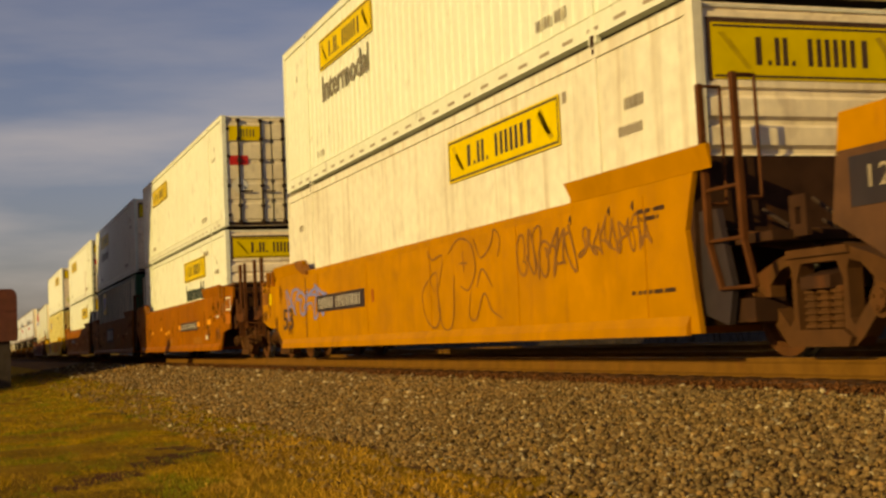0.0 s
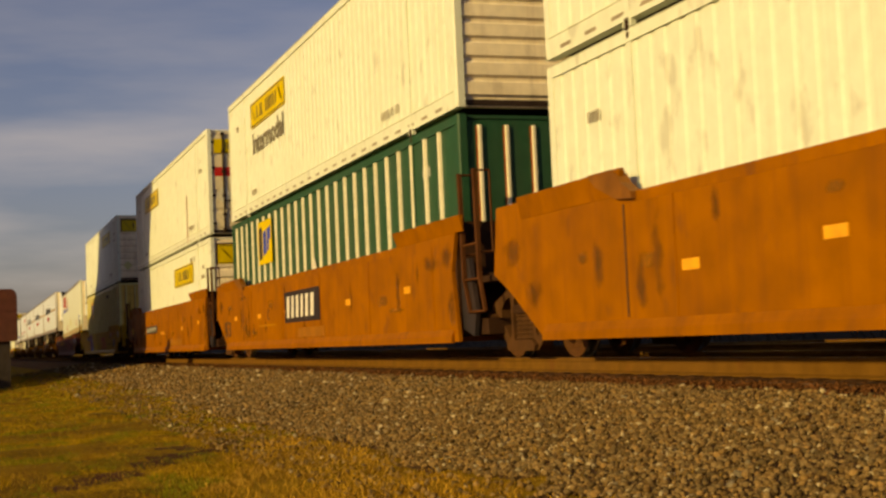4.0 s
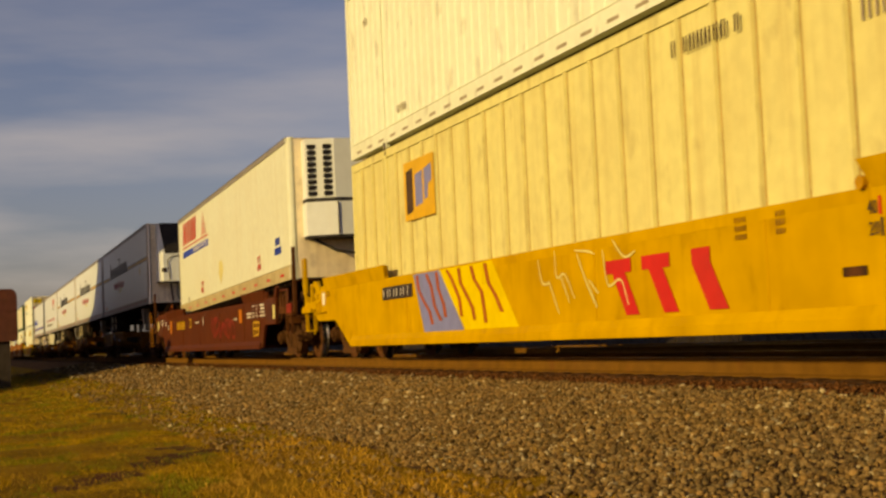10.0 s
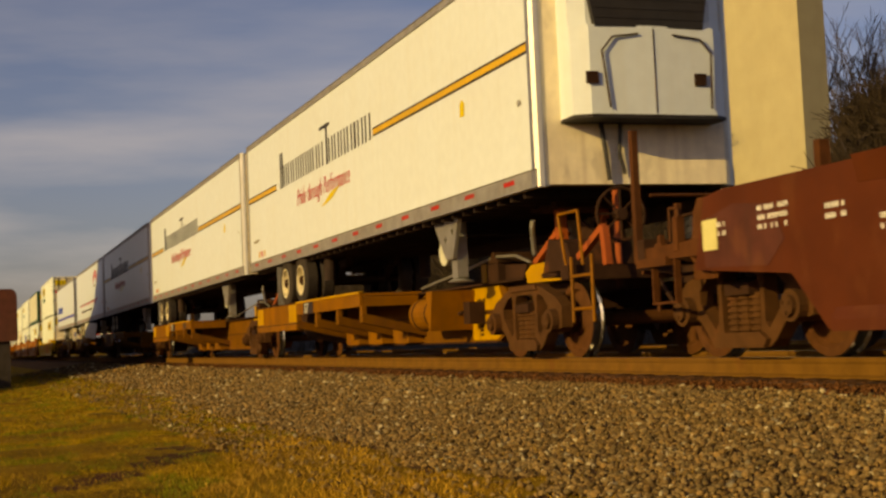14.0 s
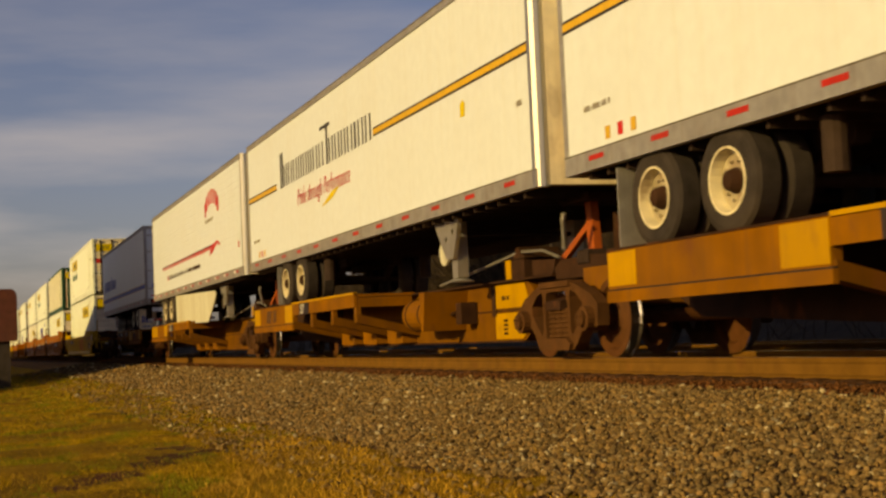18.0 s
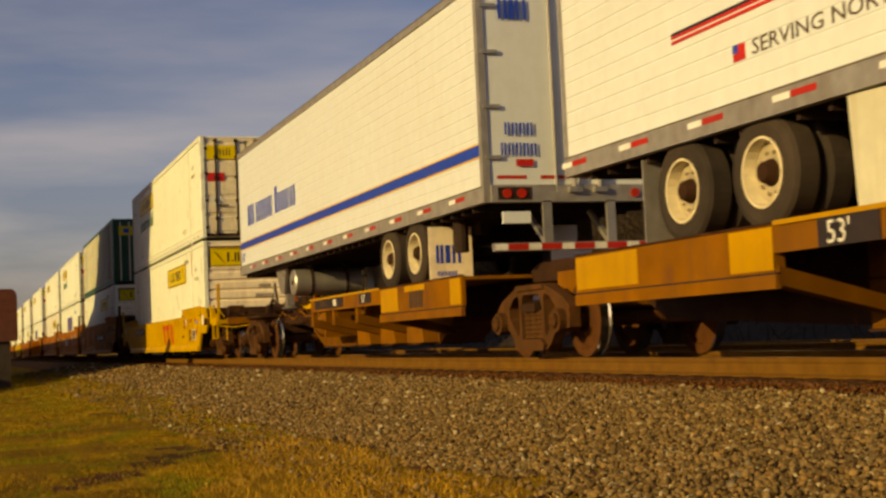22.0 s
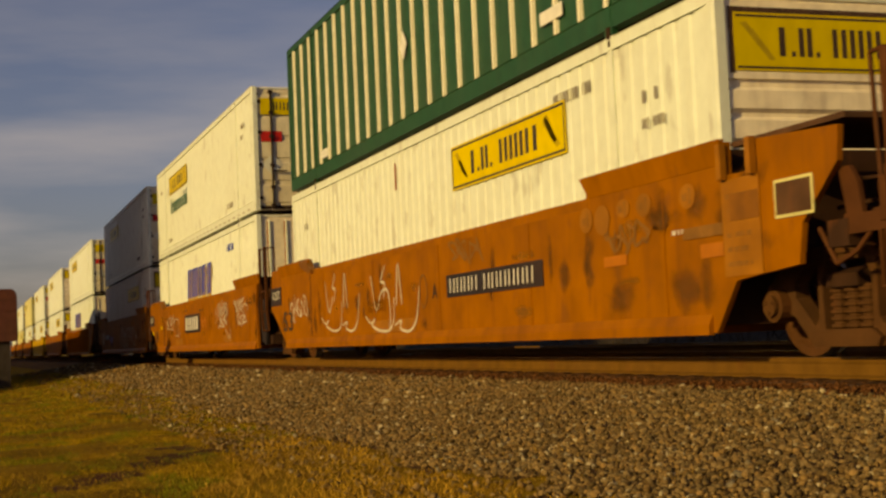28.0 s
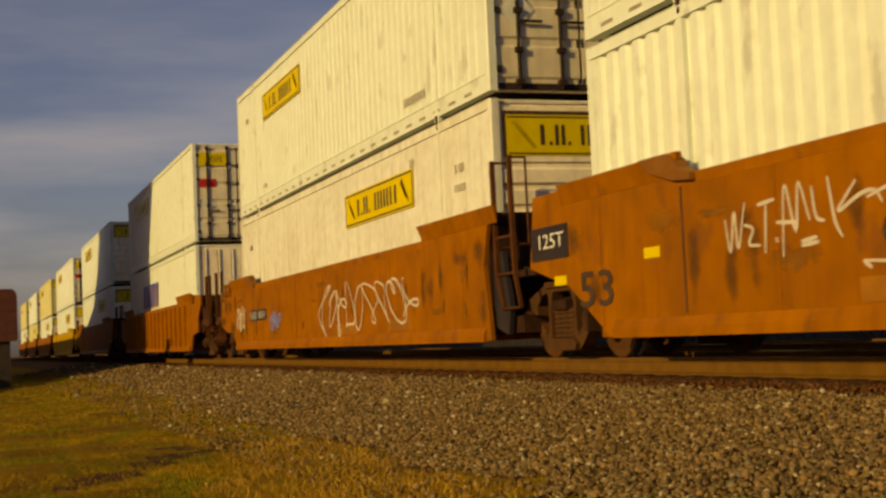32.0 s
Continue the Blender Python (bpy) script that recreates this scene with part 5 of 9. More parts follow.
def trailer(x0, z0, label, length=16.6, nose="tall", paint=None, reverse=False, wheels=True, legs=True, lines=0.0, skirt=False, rail=0.21, back=0.0, leg_back=0.0, group="trailers on the train"):
    """A road semitrailer. Its space starts at its end towards +x, at the floor's underside."""
    paint = paint or TRAILER
    tr = thing("semitrailer", label, "trailer", group)
    tr.location = (x0, YC, z0)
    MOVERS.append((tr, x0))
    L, H, W = length, H_TR, W_TR
    old = paint is TRAILER_OLD
    rail_mat = RAIL_TAN if old else TRAILER_RAIL
    for sgn in (-1, 1):
        def wall():
            s = Shape()
            s.box(-L + 0.06, -0.12, sgn * (W - 0.05), sgn * (W - 0.004), 0.20, H - 0.10)
            if lines:
                prof, z = [(sgn * (W - 0.05), H - 0.11), (sgn * (W - 0.05), 0.20)], 0.20
                while z + lines < H - 0.11:
                    prof += [(sgn * (W - 0.006), z), (sgn * (W + 0.001), z + 0.012), (sgn * (W + 0.001), z + lines - 0.012), (sgn * (W - 0.006), z + lines)]
                    z += lines
                return Shape().prism_x(prof, -L + 0.06, -0.12).mesh("side_wall", paint)
            else:
                pass
            return s.mesh("side_wall", paint)
        side = part("side_wall", kept(("trw", L, sgn, lines, paint.name), wall), paint, tr)
        part("bottom_rail", kept(("trb", L, sgn, rail), lambda: Shape().cut_box(-L, -0.05, sgn * (W - 0.06), sgn * (W + 0.006), 0.0, rail, 0.015).mesh("bottom_rail", rail_mat)), rail_mat, side, "dull aluminium bottom rail")
        part("top_rail", kept(("trt", L, sgn), lambda: Shape().cut_box(-L, -0.05, sgn * (W - 0.05), sgn * (W + 0.004), H - 0.11, H, 0.015).mesh("top_rail", TRAILER_RAIL)), TRAILER_RAIL, side)
        if sgn < 0:
            x = -0.7
            while x > -L + 0.5:
                part("reflective_tape", kept("tape", lambda: Shape().box(0, -0.34, -W - 0.010, -W - 0.006, 0.10, 0.155).mesh("reflective_tape", REFLECT_RED)), REFLECT_RED, side, "red reflective tape", at=pose(x, 0, 0))
                if lines:
                    part("reflective_tape", kept("wtape", lambda: Shape().box(-0.36, -0.60, -W - 0.010, -W - 0.006, 0.10, 0.155).mesh("reflective_tape", REFLECT_WHITE)), REFLECT_WHITE, side, "white reflective tape", at=pose(x, 0, 0))
                x -= 1.36
    part("roof", kept(("trr", L), lambda: Shape().box(-L + 0.02, -0.04, -W + 0.03, W - 0.03, H - 0.05, H - 0.01).mesh("roof", TRAILER_RAIL)), TRAILER_RAIL, tr)
    part("floor", kept(("trf", L), lambda: Shape().box(-L + 0.05, -0.06, -W + 0.05, W - 0.05, 0.04, 0.19).mesh("floor", UNDER)), UNDER, tr, "dark floor and cross members")

    def crossers():
        s = Shape()
        x = -0.6
        while x > -L + 0.3:
            s.box(x, x - 0.05, -W + 0.08, W - 0.08, -0.07, 0.04)
            x -= 0.42
        return s.mesh("underframe", UNDER)
    stuff(part("underframe", kept(("trc", L), crossers), UNDER, tr))
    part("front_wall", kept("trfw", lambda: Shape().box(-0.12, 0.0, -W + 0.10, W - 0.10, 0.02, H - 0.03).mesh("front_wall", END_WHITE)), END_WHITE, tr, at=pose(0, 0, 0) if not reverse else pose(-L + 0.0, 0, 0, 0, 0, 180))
    xn = 0.0 if not reverse else -L
    k = -1 if not reverse else 1
    for sgn in (-1, 1):
        posts = Shape().prism_z([(xn, sgn * (W - 0.14)), (xn, sgn * (W - 0.08)), (xn + k * 0.02, sgn * (W - 0.03)), (xn + k * 0.07, sgn * (W + 0.005)), (xn + k * 0.16, sgn * (W + 0.008)), (xn + k * 0.16, sgn * (W - 0.14))], 0.0, H)
        part("corner_post", posts, paint if old else CHROME, tr, "rounded nose corner post")
    # the doors at the tail
    xd = -L if not reverse else 0.0
    d = 1 if reverse else -1
    for sgn in (-1, 1):
        door = part("door", Shape().box(xd - d * 0.07, xd - d * 0.02, sgn * 0.015, sgn * (W - 0.09), 0.22, H - 0.12), paint, tr, "white trailer door")
        for y in ((0.30,) if reverse else (0.3, 0.9)):
            part("lock_rod", Shape().rod((xd + d * 0.015, sgn * y, 0.12), (xd + d * 0.015, sgn * y, H - 0.08), 0.02, 8), STEEL, door, "bare lock rod")
        for z in (0.55, 1.2, 1.9, 2.5):
            part("hinge", Shape().box(xd - d * 0.02, xd + d * 0.015, sgn * (W - 0.26), sgn * (W - 0.03), z, z + 0.05), STEEL, door)
    fr = Shape()
    for sgn in (-1, 1):
        fr.box(xd - d * 0.10, xd, sgn * (W - 0.09), sgn * (W + 0.004), 0.0, H)
    fr.box(xd - d * 0.10, xd, -W + 0.09, W - 0.09, H - 0.12, H)
    fr.box(xd - d * 0.10, xd + d * 0.03, -W + 0.09, W - 0.09, 0.0, 0.22)
    part("door_frame", fr, TRAILER_RAIL, tr)
    if reverse:
        for y in (-1.0, -0.80, 0.80, 1.0):
            part("tail_lamp", Shape().rod((xd + 0.03, y, 0.11), (xd + 0.055, y, 0.11), 0.06, 16), REFLECT_RED, tr, "round red tail lamp")
        part("lamp_plate", Shape().box(xd + 0.03, xd + 0.036, -1.12, -0.66, 0.03, 0.19), UNDER, tr, "dark lamp plate")
        gd = Shape()
        gd.box(xd - 0.05, xd + 0.06, -1.2, 1.2, -0.62, -0.52)
        part("plate_holder", Shape().box(xd - 0.02, xd + 0.02, -1.06, -0.68, -0.27, -0.12), TRAILER, tr, "pale plate holder under the sill")
        for y in (-0.06, 0.30):
            part("lock_rod", Shape().rod((xd + 0.05, y, 0.16), (xd + 0.05, y, H - 0.08), 0.035, 8), TRAILER_RAIL, tr, "dull lock rod")
            part("rod_catch", Shape().box(xd + 0.031, xd + 0.09, y - 0.09, y + 0.09, 0.12, 0.19), STEEL, tr)
        dt = Shape()
        for y in (-1.10, -0.50, 0.05):
            dt.box(xd - 0.02, xd - 0.016, y, y + 0.40, 0.30, 0.345)
        part("door_tape", dt, REFLECT_RED, tr, "red reflective tape on the doors")
        for y in (-0.45, 0.45):
            gd.box(xd - 0.02, xd + 0.03, y - 0.06, y + 0.06, -0.55, 0.02)
            gd.beam((xd - 0.02, y, -0.55), (xd - 0.7, y, 0.0), 0.06, 0.06)
        guard = part("impact_guard", gd, STEEL, tr, "rear impact guard")
        for i in range(5):
            part("guard_tape", Shape().box(xd + 0.061, xd + 0.064, -1.03 + i * 0.46, -0.75 + i * 0.46, -0.61, -0.53), REFLECT_RED, guard, "red reflective tape")
            part("guard_tape", Shape().box(xd + 0.061, xd + 0.064, -1.20 + i * 0.46, -1.03 + i * 0.46, -0.61, -0.53), PALE_INK, guard, "pale reflective tape")
    if nose and not reverse:
        reefer(tr, nose, H)
    if legs and not reverse:
        # added strip: the darkness below the far edge, put in as a dark shape
        part("underrun_rail", Shape().box(-9.5, -0.3, W - 0.10, W - 0.05, -0.27, 0.0), UNDER, tr, "added dark strip under the far edge, painted as shade")
    if legs:
        xl = -3.95 - leg_back if not reverse else -L + 3.15
        for sgn in (-1, 1):
            g = Shape()
            y = sgn * 1.02
            g.plate([(xl - 0.48, 0.0), (xl + 0.58, 0.0), (xl + 0.34, -0.50), (xl + 0.30, -0.58), (xl + 0.02, -0.58), (xl - 0.06, -0.50)], [[(xl - 0.02, -0.30), (xl + 0.03, -0.36), (xl + 0.08, -0.30), (xl + 0.03, -0.24)], [(xl + 0.26, -0.20), (xl + 0.31, -0.26), (xl + 0.36, -0.20), (xl + 0.31, -0.14)], [(xl - 0.24, -0.02), (xl - 0.20, -0.07), (xl - 0.16, -0.02)], [(xl + 0.06, -0.02), (xl + 0.10, -0.07), (xl + 0.14, -0.02)]], y - 0.03, y + 0.03)
            g.box(xl + 0.06, xl + 0.28, y - sgn * 0.04, y - sgn * 0.20, -0.84, 0.0)
            g.rod((xl + 0.17, y - sgn * 0.12, -0.68), (xl + 0.17, y - sgn * 0.12, -0.87), 0.055, 10)
            leg = part("landing_leg", g, STEEL, tr, "grey landing gear leg")
            part("leg_foot", Shape().rod((xl + 0.17, y - sgn * 0.12, -0.84), (xl + 0.17, y - sgn * 0.12, -0.90), 0.08, 16, 0.19), STEEL, leg, "round bright foot")
            if not reverse:
                part("sand_shoe", Shape().rod((xl - 0.26 - leg_back * 0.6, y - sgn * 0.07, -0.46), (xl - 0.26 - leg_back * 0.6, y - sgn * 0.035, -0.46), 0.19, 22), SKIRT, leg, "round pale disc beside the leg")
        part("landing_shaft", Shape().rod((xl + 0.17, -0.9, -0.25), (xl + 0.17, 0.9, -0.25), 0.03, 8), UNDER, tr)
    if wheels:
        xs = (-L + 4.68 - back, -L + 3.36 - back) if not reverse else (-3.0, -4.3)
        for x in xs:
            road_wheels(tr, x, -0.425)
        if not reverse:
            for sgn in (-1, 1):
                part("mud_flap", Shape().box(xs[1] - 0.74, xs[1] - 0.72, sgn * 0.62, sgn * 1.26, -0.84, -0.04), TRAILER_RAIL, tr, "grey mud flap")
        sus = Shape()
        for sgn in (-1, 1):
            sus.box(xs[0] + 0.9, xs[1] - 0.9, sgn * 0.42, sgn * 0.56, -0.22, 0.02)
            for x in xs:
                sus.beam((x + 0.55, sgn * 0.49, -0.1), (x, sgn * 0.49, -0.42), 0.1, 0.12)
            sus.rod((xs[0] + 1.15, sgn * 0.95, -0.5), (xs[0] + 1.15, sgn * 0.95, -0.05), 0.11, 12)
        part("suspension", sus, UNDER, tr)
    if skirt:
        skirt_line = [(-11.25, -0.01), (-4.40, -0.17), (-4.20, -0.20), (-4.12, -0.30), (-4.22, -0.40), (-5.28, -0.93), (-5.42, -0.97), (-7.3, -0.95), (-11.2, -0.85)]
        sk = Shape()
        sk.prism_y(skirt_line, -W + 0.02, -W + 0.05)
        part("side_skirt", sk, SKIRT, tr, "white aerodynamic side skirt")
        # same skirt as the near one, with its shaded inner face painted dark
        part("side_skirt", Shape().prism_y(skirt_line, W - 0.05, W - 0.02), UNDER, tr, "other side skirt, its shade put in as dark colour")
    if reverse:
        tk = Shape()
        xk, zk = -11.34, -0.42
        tk.rod((xk, -1.12, zk), (xk, 0.25, zk), 0.27, 32)
        tk.rod((xk, -1.15, zk), (xk, -1.12, zk), 0.245, 32, 0.27)
        tank = part("fuel_tank", tk, STEEL, tr, "pale cylindrical fuel tank")
        part("tank_cap", Shape().rod((xk, -1.165, zk), (xk, -1.15, zk), 0.05, 12), UNDER, tank)
        for y in (-0.78, -0.05):
            part("tank_strap", Shape().rod((xk, y - 0.03, zk), (xk, y + 0.03, zk), 0.278, 32), UNDER, tank)
            part("tank_hanger", Shape().box(xk - 0.20, xk + 0.20, y - 0.03, y + 0.03, zk + 0.2, 0.0), UNDER, tank)
        part("mud_flap", Shape().box(-2.32, -2.30, 0.62, 1.27, -0.92, -0.10), TRAILER, tr, "white mud flap")
        # flap takes the end white, whose warm light is in the colour
        flap = part("mud_flap", Shape().box(-2.32, -2.30, -1.27, -0.62, -0.92, -0.10), END_WHITE, tr, "white mud flap with blue marks")
        fb = Shape()
        front_bars(fb, -1.17, -0.62, 0.26, (0.42, 0.28, 0.5), -2.30, gap=0.12)
        front_bars(fb, -1.16, -0.80, 0.07, (0.5, 0.5, 0.5, 0.4, 0.3, 0.5), -2.30, gap=0.3)
        part("painted_mark", fb, BLUE, flap, "dark blue bars")
    return tr


# ---- spine wagon ----
def brake_wheel():
    bw = Shape()
    n = 20
    for i in range(n):
        a0, a1 = 2 * math.pi * i / n, 2 * math.pi * (i + 1) / n
        bw.rod((0, 0.30 * math.cos(a0), 0.30 * math.sin(a0)), (0, 0.30 * math.cos(a1), 0.30 * math.sin(a1)), 0.02, 5)
    for i in range(8):
        a0 = 2 * math.pi * i / 8
        bw.rod((0, 0, 0), (0, 0.30 * math.cos(a0), 0.30 * math.sin(a0)), 0.013, 5)
    bw.rod((-0.10, 0, 0), (0.05, 0, 0), 0.07, 10)
    return bw.mesh("brake_wheel", GRIME_SHADE)


def spine_unit(x0, first=False, last=False, reverse=False, tank=True, length=17.5, bright=(2.24, 2.82), mark=None, front_truck=0.0):
    """One platform of an articulated spine wagon: backbone, wheel deck, cross arms and hitch. x = 0 over its front bogie."""
    car = thing("spine_wagon", "worn yellow spine wagon platform carrying a trailer", "railway wagon", "wagons of the train")
    car.location = (x0, YC, 0)
    MOVERS.append((car, x0))
    L = length
    bb = Shape()
    nose, tail = 1.1 if first else 0.25, -L - (1.1 if last else -0.25)
    b0, b1 = (-L + 5.6, -2.0) if not reverse else (-L + 2.88, -5.2)
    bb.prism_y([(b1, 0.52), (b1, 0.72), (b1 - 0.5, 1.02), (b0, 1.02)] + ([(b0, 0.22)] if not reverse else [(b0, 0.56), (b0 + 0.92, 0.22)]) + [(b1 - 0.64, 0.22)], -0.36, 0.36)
    bone = part("backbone", bb, BONE, car, "heavy darker brown-yellow centre beam")
    neck = Shape().prism_y([(nose, 0.78), (nose, 1.0), (b1 - 0.5, 1.02), (b1 - 0.5, 0.60), (b1, 0.60), (-1.3, 0.72)], -0.24, 0.24)
    part("backbone_neck", neck, GRIME_SHADE, bone, "dark front neck of the centre beam")
    # the shade under the wheel deck is put into this part's dark colour
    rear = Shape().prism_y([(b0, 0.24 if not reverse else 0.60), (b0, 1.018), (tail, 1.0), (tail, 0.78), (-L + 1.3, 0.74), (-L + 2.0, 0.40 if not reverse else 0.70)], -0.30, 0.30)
    part("backbone_tail", rear, GRIME_SHADE, bone, "rear part of the centre beam, painted dark for shade")
    part("web_seam", Shape().box(b0, b1 - 0.3, -0.372, -0.36, 0.625, 0.645), GRIME_SHADE, bone)
    part("top_flange", Shape().box(-L + 1.4, -1.45, -0.46, 0.46, 1.022, 1.05), GRIME_SHADE, bone, "dark top flange")
    part("bottom_flange", Shape().box(b0 + (0.95 if reverse else 0.0), b1 - 0.65, -0.40, 0.40, 0.195, 0.218), GRIME_SHADE, bone)
    d0, d1 = (-L + 2.22, -L + 10.35) if not reverse else (-9.9, -1.8)
    for sgn in (-1, 1):
        y1 = sgn * 1.46
        dk = Shape().prism_y([(d0, 0.70), (d0 + 3.66, 0.70), (d0 + 3.66, 0.85), (d1, 0.86), (d1, 1.09), (d0, 1.09)] if not reverse else
                   [(d0, 0.86), (d1 - 3.6, 0.85), (d1 - 3.6, 0.70), (d1, 0.70), (d1, 1.09), (d0, 1.09)], y1 - sgn * 0.05, y1)
        side = part("deck_beam", dk, SPINE, car, "yellow wheel deck edge beam")
        xb, xe = (d0, d0 + 3.70) if not reverse else (d1 - 3.64, d1)
        part("beam_flange", Shape().box(xb, xe, y1 - sgn * 0.03, y1 + sgn * 0.02, 0.57, 0.682), SPINE, side, "lower flange of the deck beam")
        part("flange_seam", Shape().box(xb, xe, y1 - sgn * 0.03, y1 + sgn * 0.006, 0.682, 0.70), UNDER, side)
        part("deck_lip", Shape().box(xb, xe, y1 - sgn * 0.04, y1 + sgn * 0.012, 1.078, 1.098), GRIME_SHADE, side)
        lx = (xe, d1) if not reverse else (d0, xb)
        part("deck_lip", Shape().box(lx[0], lx[1], y1 - sgn * 0.06, y1 + sgn * 0.02, 1.066, 1.104), PATCH, side, "pale yellow deck lip")
        part("wheel_deck", Shape().box(d0, d1, sgn * 0.40, sgn * 1.42, 1.03, 1.075), SPINE, car, "steel wheel runway deck")
        part("deck_end_beam", Shape().box(d1 - 0.10 if not reverse else d0, d1 if not reverse else d0 + 0.10, sgn * 0.46, sgn * 1.40, 0.86, 1.02), SPINE, car)
        for i in range(4):
            x = d1 - 0.02 - 1.5 * i if not reverse else d0 + 0.02 + 1.5 * i
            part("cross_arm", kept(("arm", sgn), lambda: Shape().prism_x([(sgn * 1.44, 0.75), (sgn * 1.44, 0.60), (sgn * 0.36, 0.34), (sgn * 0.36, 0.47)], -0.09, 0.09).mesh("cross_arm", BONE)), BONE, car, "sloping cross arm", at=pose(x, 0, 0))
            part("deck_bracket", kept(("dbr", sgn), lambda: Shape().box(-0.055, 0.055, sgn * 1.36, sgn * 1.44, 0.70, 0.875).mesh("deck_bracket", SPINE)), SPINE, car, at=pose(x, 0, 0))
    for i in range(3):
        x = (d1 - 0.95 - i * 1.5) if not reverse else (d0 + 0.12 + i * 1.5)
        part("gusset", kept("gus", lambda: Shape().prism_y([(0.0, 0.24), (0.86, 0.24), (0.78, 0.48), (0.0, 0.50)], -0.62, -0.36).mesh("gusset", SPINE)), SPINE, car, "yellow gusset on the backbone", at=pose(x, 0, 0))
    if not reverse:
        # hitch foot boxes on the beam's nose, fresh paint below them
        yb = -0.47
        part("foot_box", Shape().box(-2.92, -2.32, yb, 0.4, 1.052, 1.30), GRIME_SHADE, car, "brown steel box on the backbone")
        part("foot_plate", Shape().box(-2.94, -2.76, yb - 0.012, yb, 1.052, 1.31), PATCH, car, "fresh yellow paint patch")
        part("foot_box", Shape().prism_y([(-2.05, 1.052), (-1.40, 1.052), (-1.30, 1.22), (-2.05, 1.26)], yb, 0.4), GRIME_SHADE, car, "brown steel box on the backbone")
        part("foot_cap", Shape().prism_y([(-2.75, 1.31), (-2.25, 1.31), (-2.42, 1.38), (-2.46, 1.46), (-2.56, 1.46), (-2.60, 1.38)], yb, 0.1), GRIME_SHADE, car)
        part("release_cable", Shape().pipe([(-2.5, -0.44, 1.40), (-3.6, -0.5, 1.27), (-5.6, -0.5, 1.10)], 0.02), STEEL, car)
        part("release_cable", Shape().pipe([(-2.5, -0.44, 1.40), (-1.7, -0.46, 1.36), (-1.2, -0.46, 1.24)], 0.02), STEEL, car)
        part("bright_panel", Shape().prism_y([(-3.65, 0.67), (-2.50, 0.67), (-2.46, 0.80), (-2.58, 1.0), (-3.65, 1.0)], -0.375, -0.362), PATCH, car, "fresh yellow paint patch")
        part("bright_panel", Shape().prism_y([(-3.66, 0.24), (-2.70, 0.24), (-2.44, 0.36), (-2.44, 0.60), (-3.66, 0.60)], -0.375, -0.362), PATCH, car, "fresh yellow paint patch")
        part("panel_strap", Shape().box(-3.74, -3.62, -0.395, -0.36, 0.56, 1.0), GRIME_SHADE, car)
        st = Shape()
        for i in range(4):
            side_bars(st, -3.35, 0.30 + 0.06 * i, 0.035, (0.6, 0.5, 0.7, 0.5, 0.6), -0.377, gap=0.3)
        side_bars(st, -3.4, 0.78, 0.06, (0.5, 0.6, 0.5, -0.4, 0.5, 0.6), -0.377, gap=0.3)
        stuff(part("stencil", st, GRIME_SHADE, car))
    fx = front_truck
    cast = Shape().prism_y([(fx - 1.18, 0.96), (fx + 0.42, 0.94), (fx + 0.46, 1.17), (fx - 0.2, 1.21), (fx - 1.05, 1.19), (fx - 1.24, 1.10)], -0.52, 0.52)
    part("bogie_casting", cast, PATCH if first else GRIME_SHADE, car, "fresh yellow casting over the bogie" if first else "brown casting over the bogie")
    if not first:
        part("end_casting", Shape().prism_y([(fx + 0.02, 0.88), (fx + 0.02, 1.03), (fx + 0.98, 1.03), (fx + 0.98, 0.58), (fx + 0.80, 0.56), (fx + 0.45, 0.72)], -0.72, 0.72), SPINE, car, "yellow casting between the platforms")
    tk = Shape()
    xt = -L + 11.9 if not reverse else -11.2
    if tank:
        for p, q, r0, r1 in ((-0.62, -0.55, 0.10, 0.20), (-0.55, -0.46, 0.20, 0.25), (-0.46, 0.46, 0.25, 0.25), (0.46, 0.55, 0.25, 0.20), (0.55, 0.62, 0.20, 0.10)):
            tk.rod((xt + p, -0.74, 0.66), (xt + q, -0.74, 0.66), r0, 20, r1)
        t0 = part("air_tank", tk, SPINE, car, "yellow air reservoir with domed ends")
        for p in (-0.3, 0.3):
            part("tank_strap", Shape().rod((xt + p - 0.025, -0.74, 0.66), (xt + p + 0.025, -0.74, 0.66), 0.258, 20), GRIME_SHADE, t0)
        part("tank_bracket", Shape().prism_y([(xt + 0.66, 0.40), (xt + 0.72, 0.40), (xt + 0.86, 0.98), (xt + 0.60, 0.98)], -1.05, -0.36), SPINE, car)
        bx = Shape()
        bx.box(xt + 1.0, xt + 1.25, -0.62, -0.38, 0.48, 0.80)
        bx.rod((xt + 0.6, -0.6, 0.62), (xt + 1.0, -0.62, 0.66), 0.025, 6)
        stuff(part("brake_gear", bx, GRIME_SHADE, car))
    if reverse:
        spots = ((d1 - 0.45, d1 - 0.05, 0.72), (d1 - 3.6, d1 - 2.75, 0.72), (d1 - 2.4, d1 - 1.5, 0.98))
    else:
        spots = ((-L + bright[0], -L + bright[1], 0.73), (d0 + 3.02, d0 + 3.66, 0.72))
    for p, q, z in spots:
        part("yellow_patch", Shape().box(p, q, -1.466, -1.460, z, 1.06), PATCH, car, "fresh yellow paint patch")
    mk = Shape()
    if reverse:
        side_bars(mk, d1 - 2.2, 0.74, 0.24, (0.7, 0.7, 0.7), -1.464, gap=0.2, lean=0.1)
    elif mark == "low":
        side_bars(mk, d0 + 1.25, 0.75, 0.26, (0.35, 0.45, 0.3, -0.2, 0.4, 0.35), -1.464, gap=0.3, lean=0.25)
    elif mark == "high":
        side_bars(mk, d1 - 1.45, 0.89, 0.15, (0.8, 0.9, 0.8, 0.8), -1.464, gap=0.2, lean=0.1)
    if reverse or mark:
        stuff(part("painted_mark", mk, RUST_INK, car, "worn grey leaning blocks"))
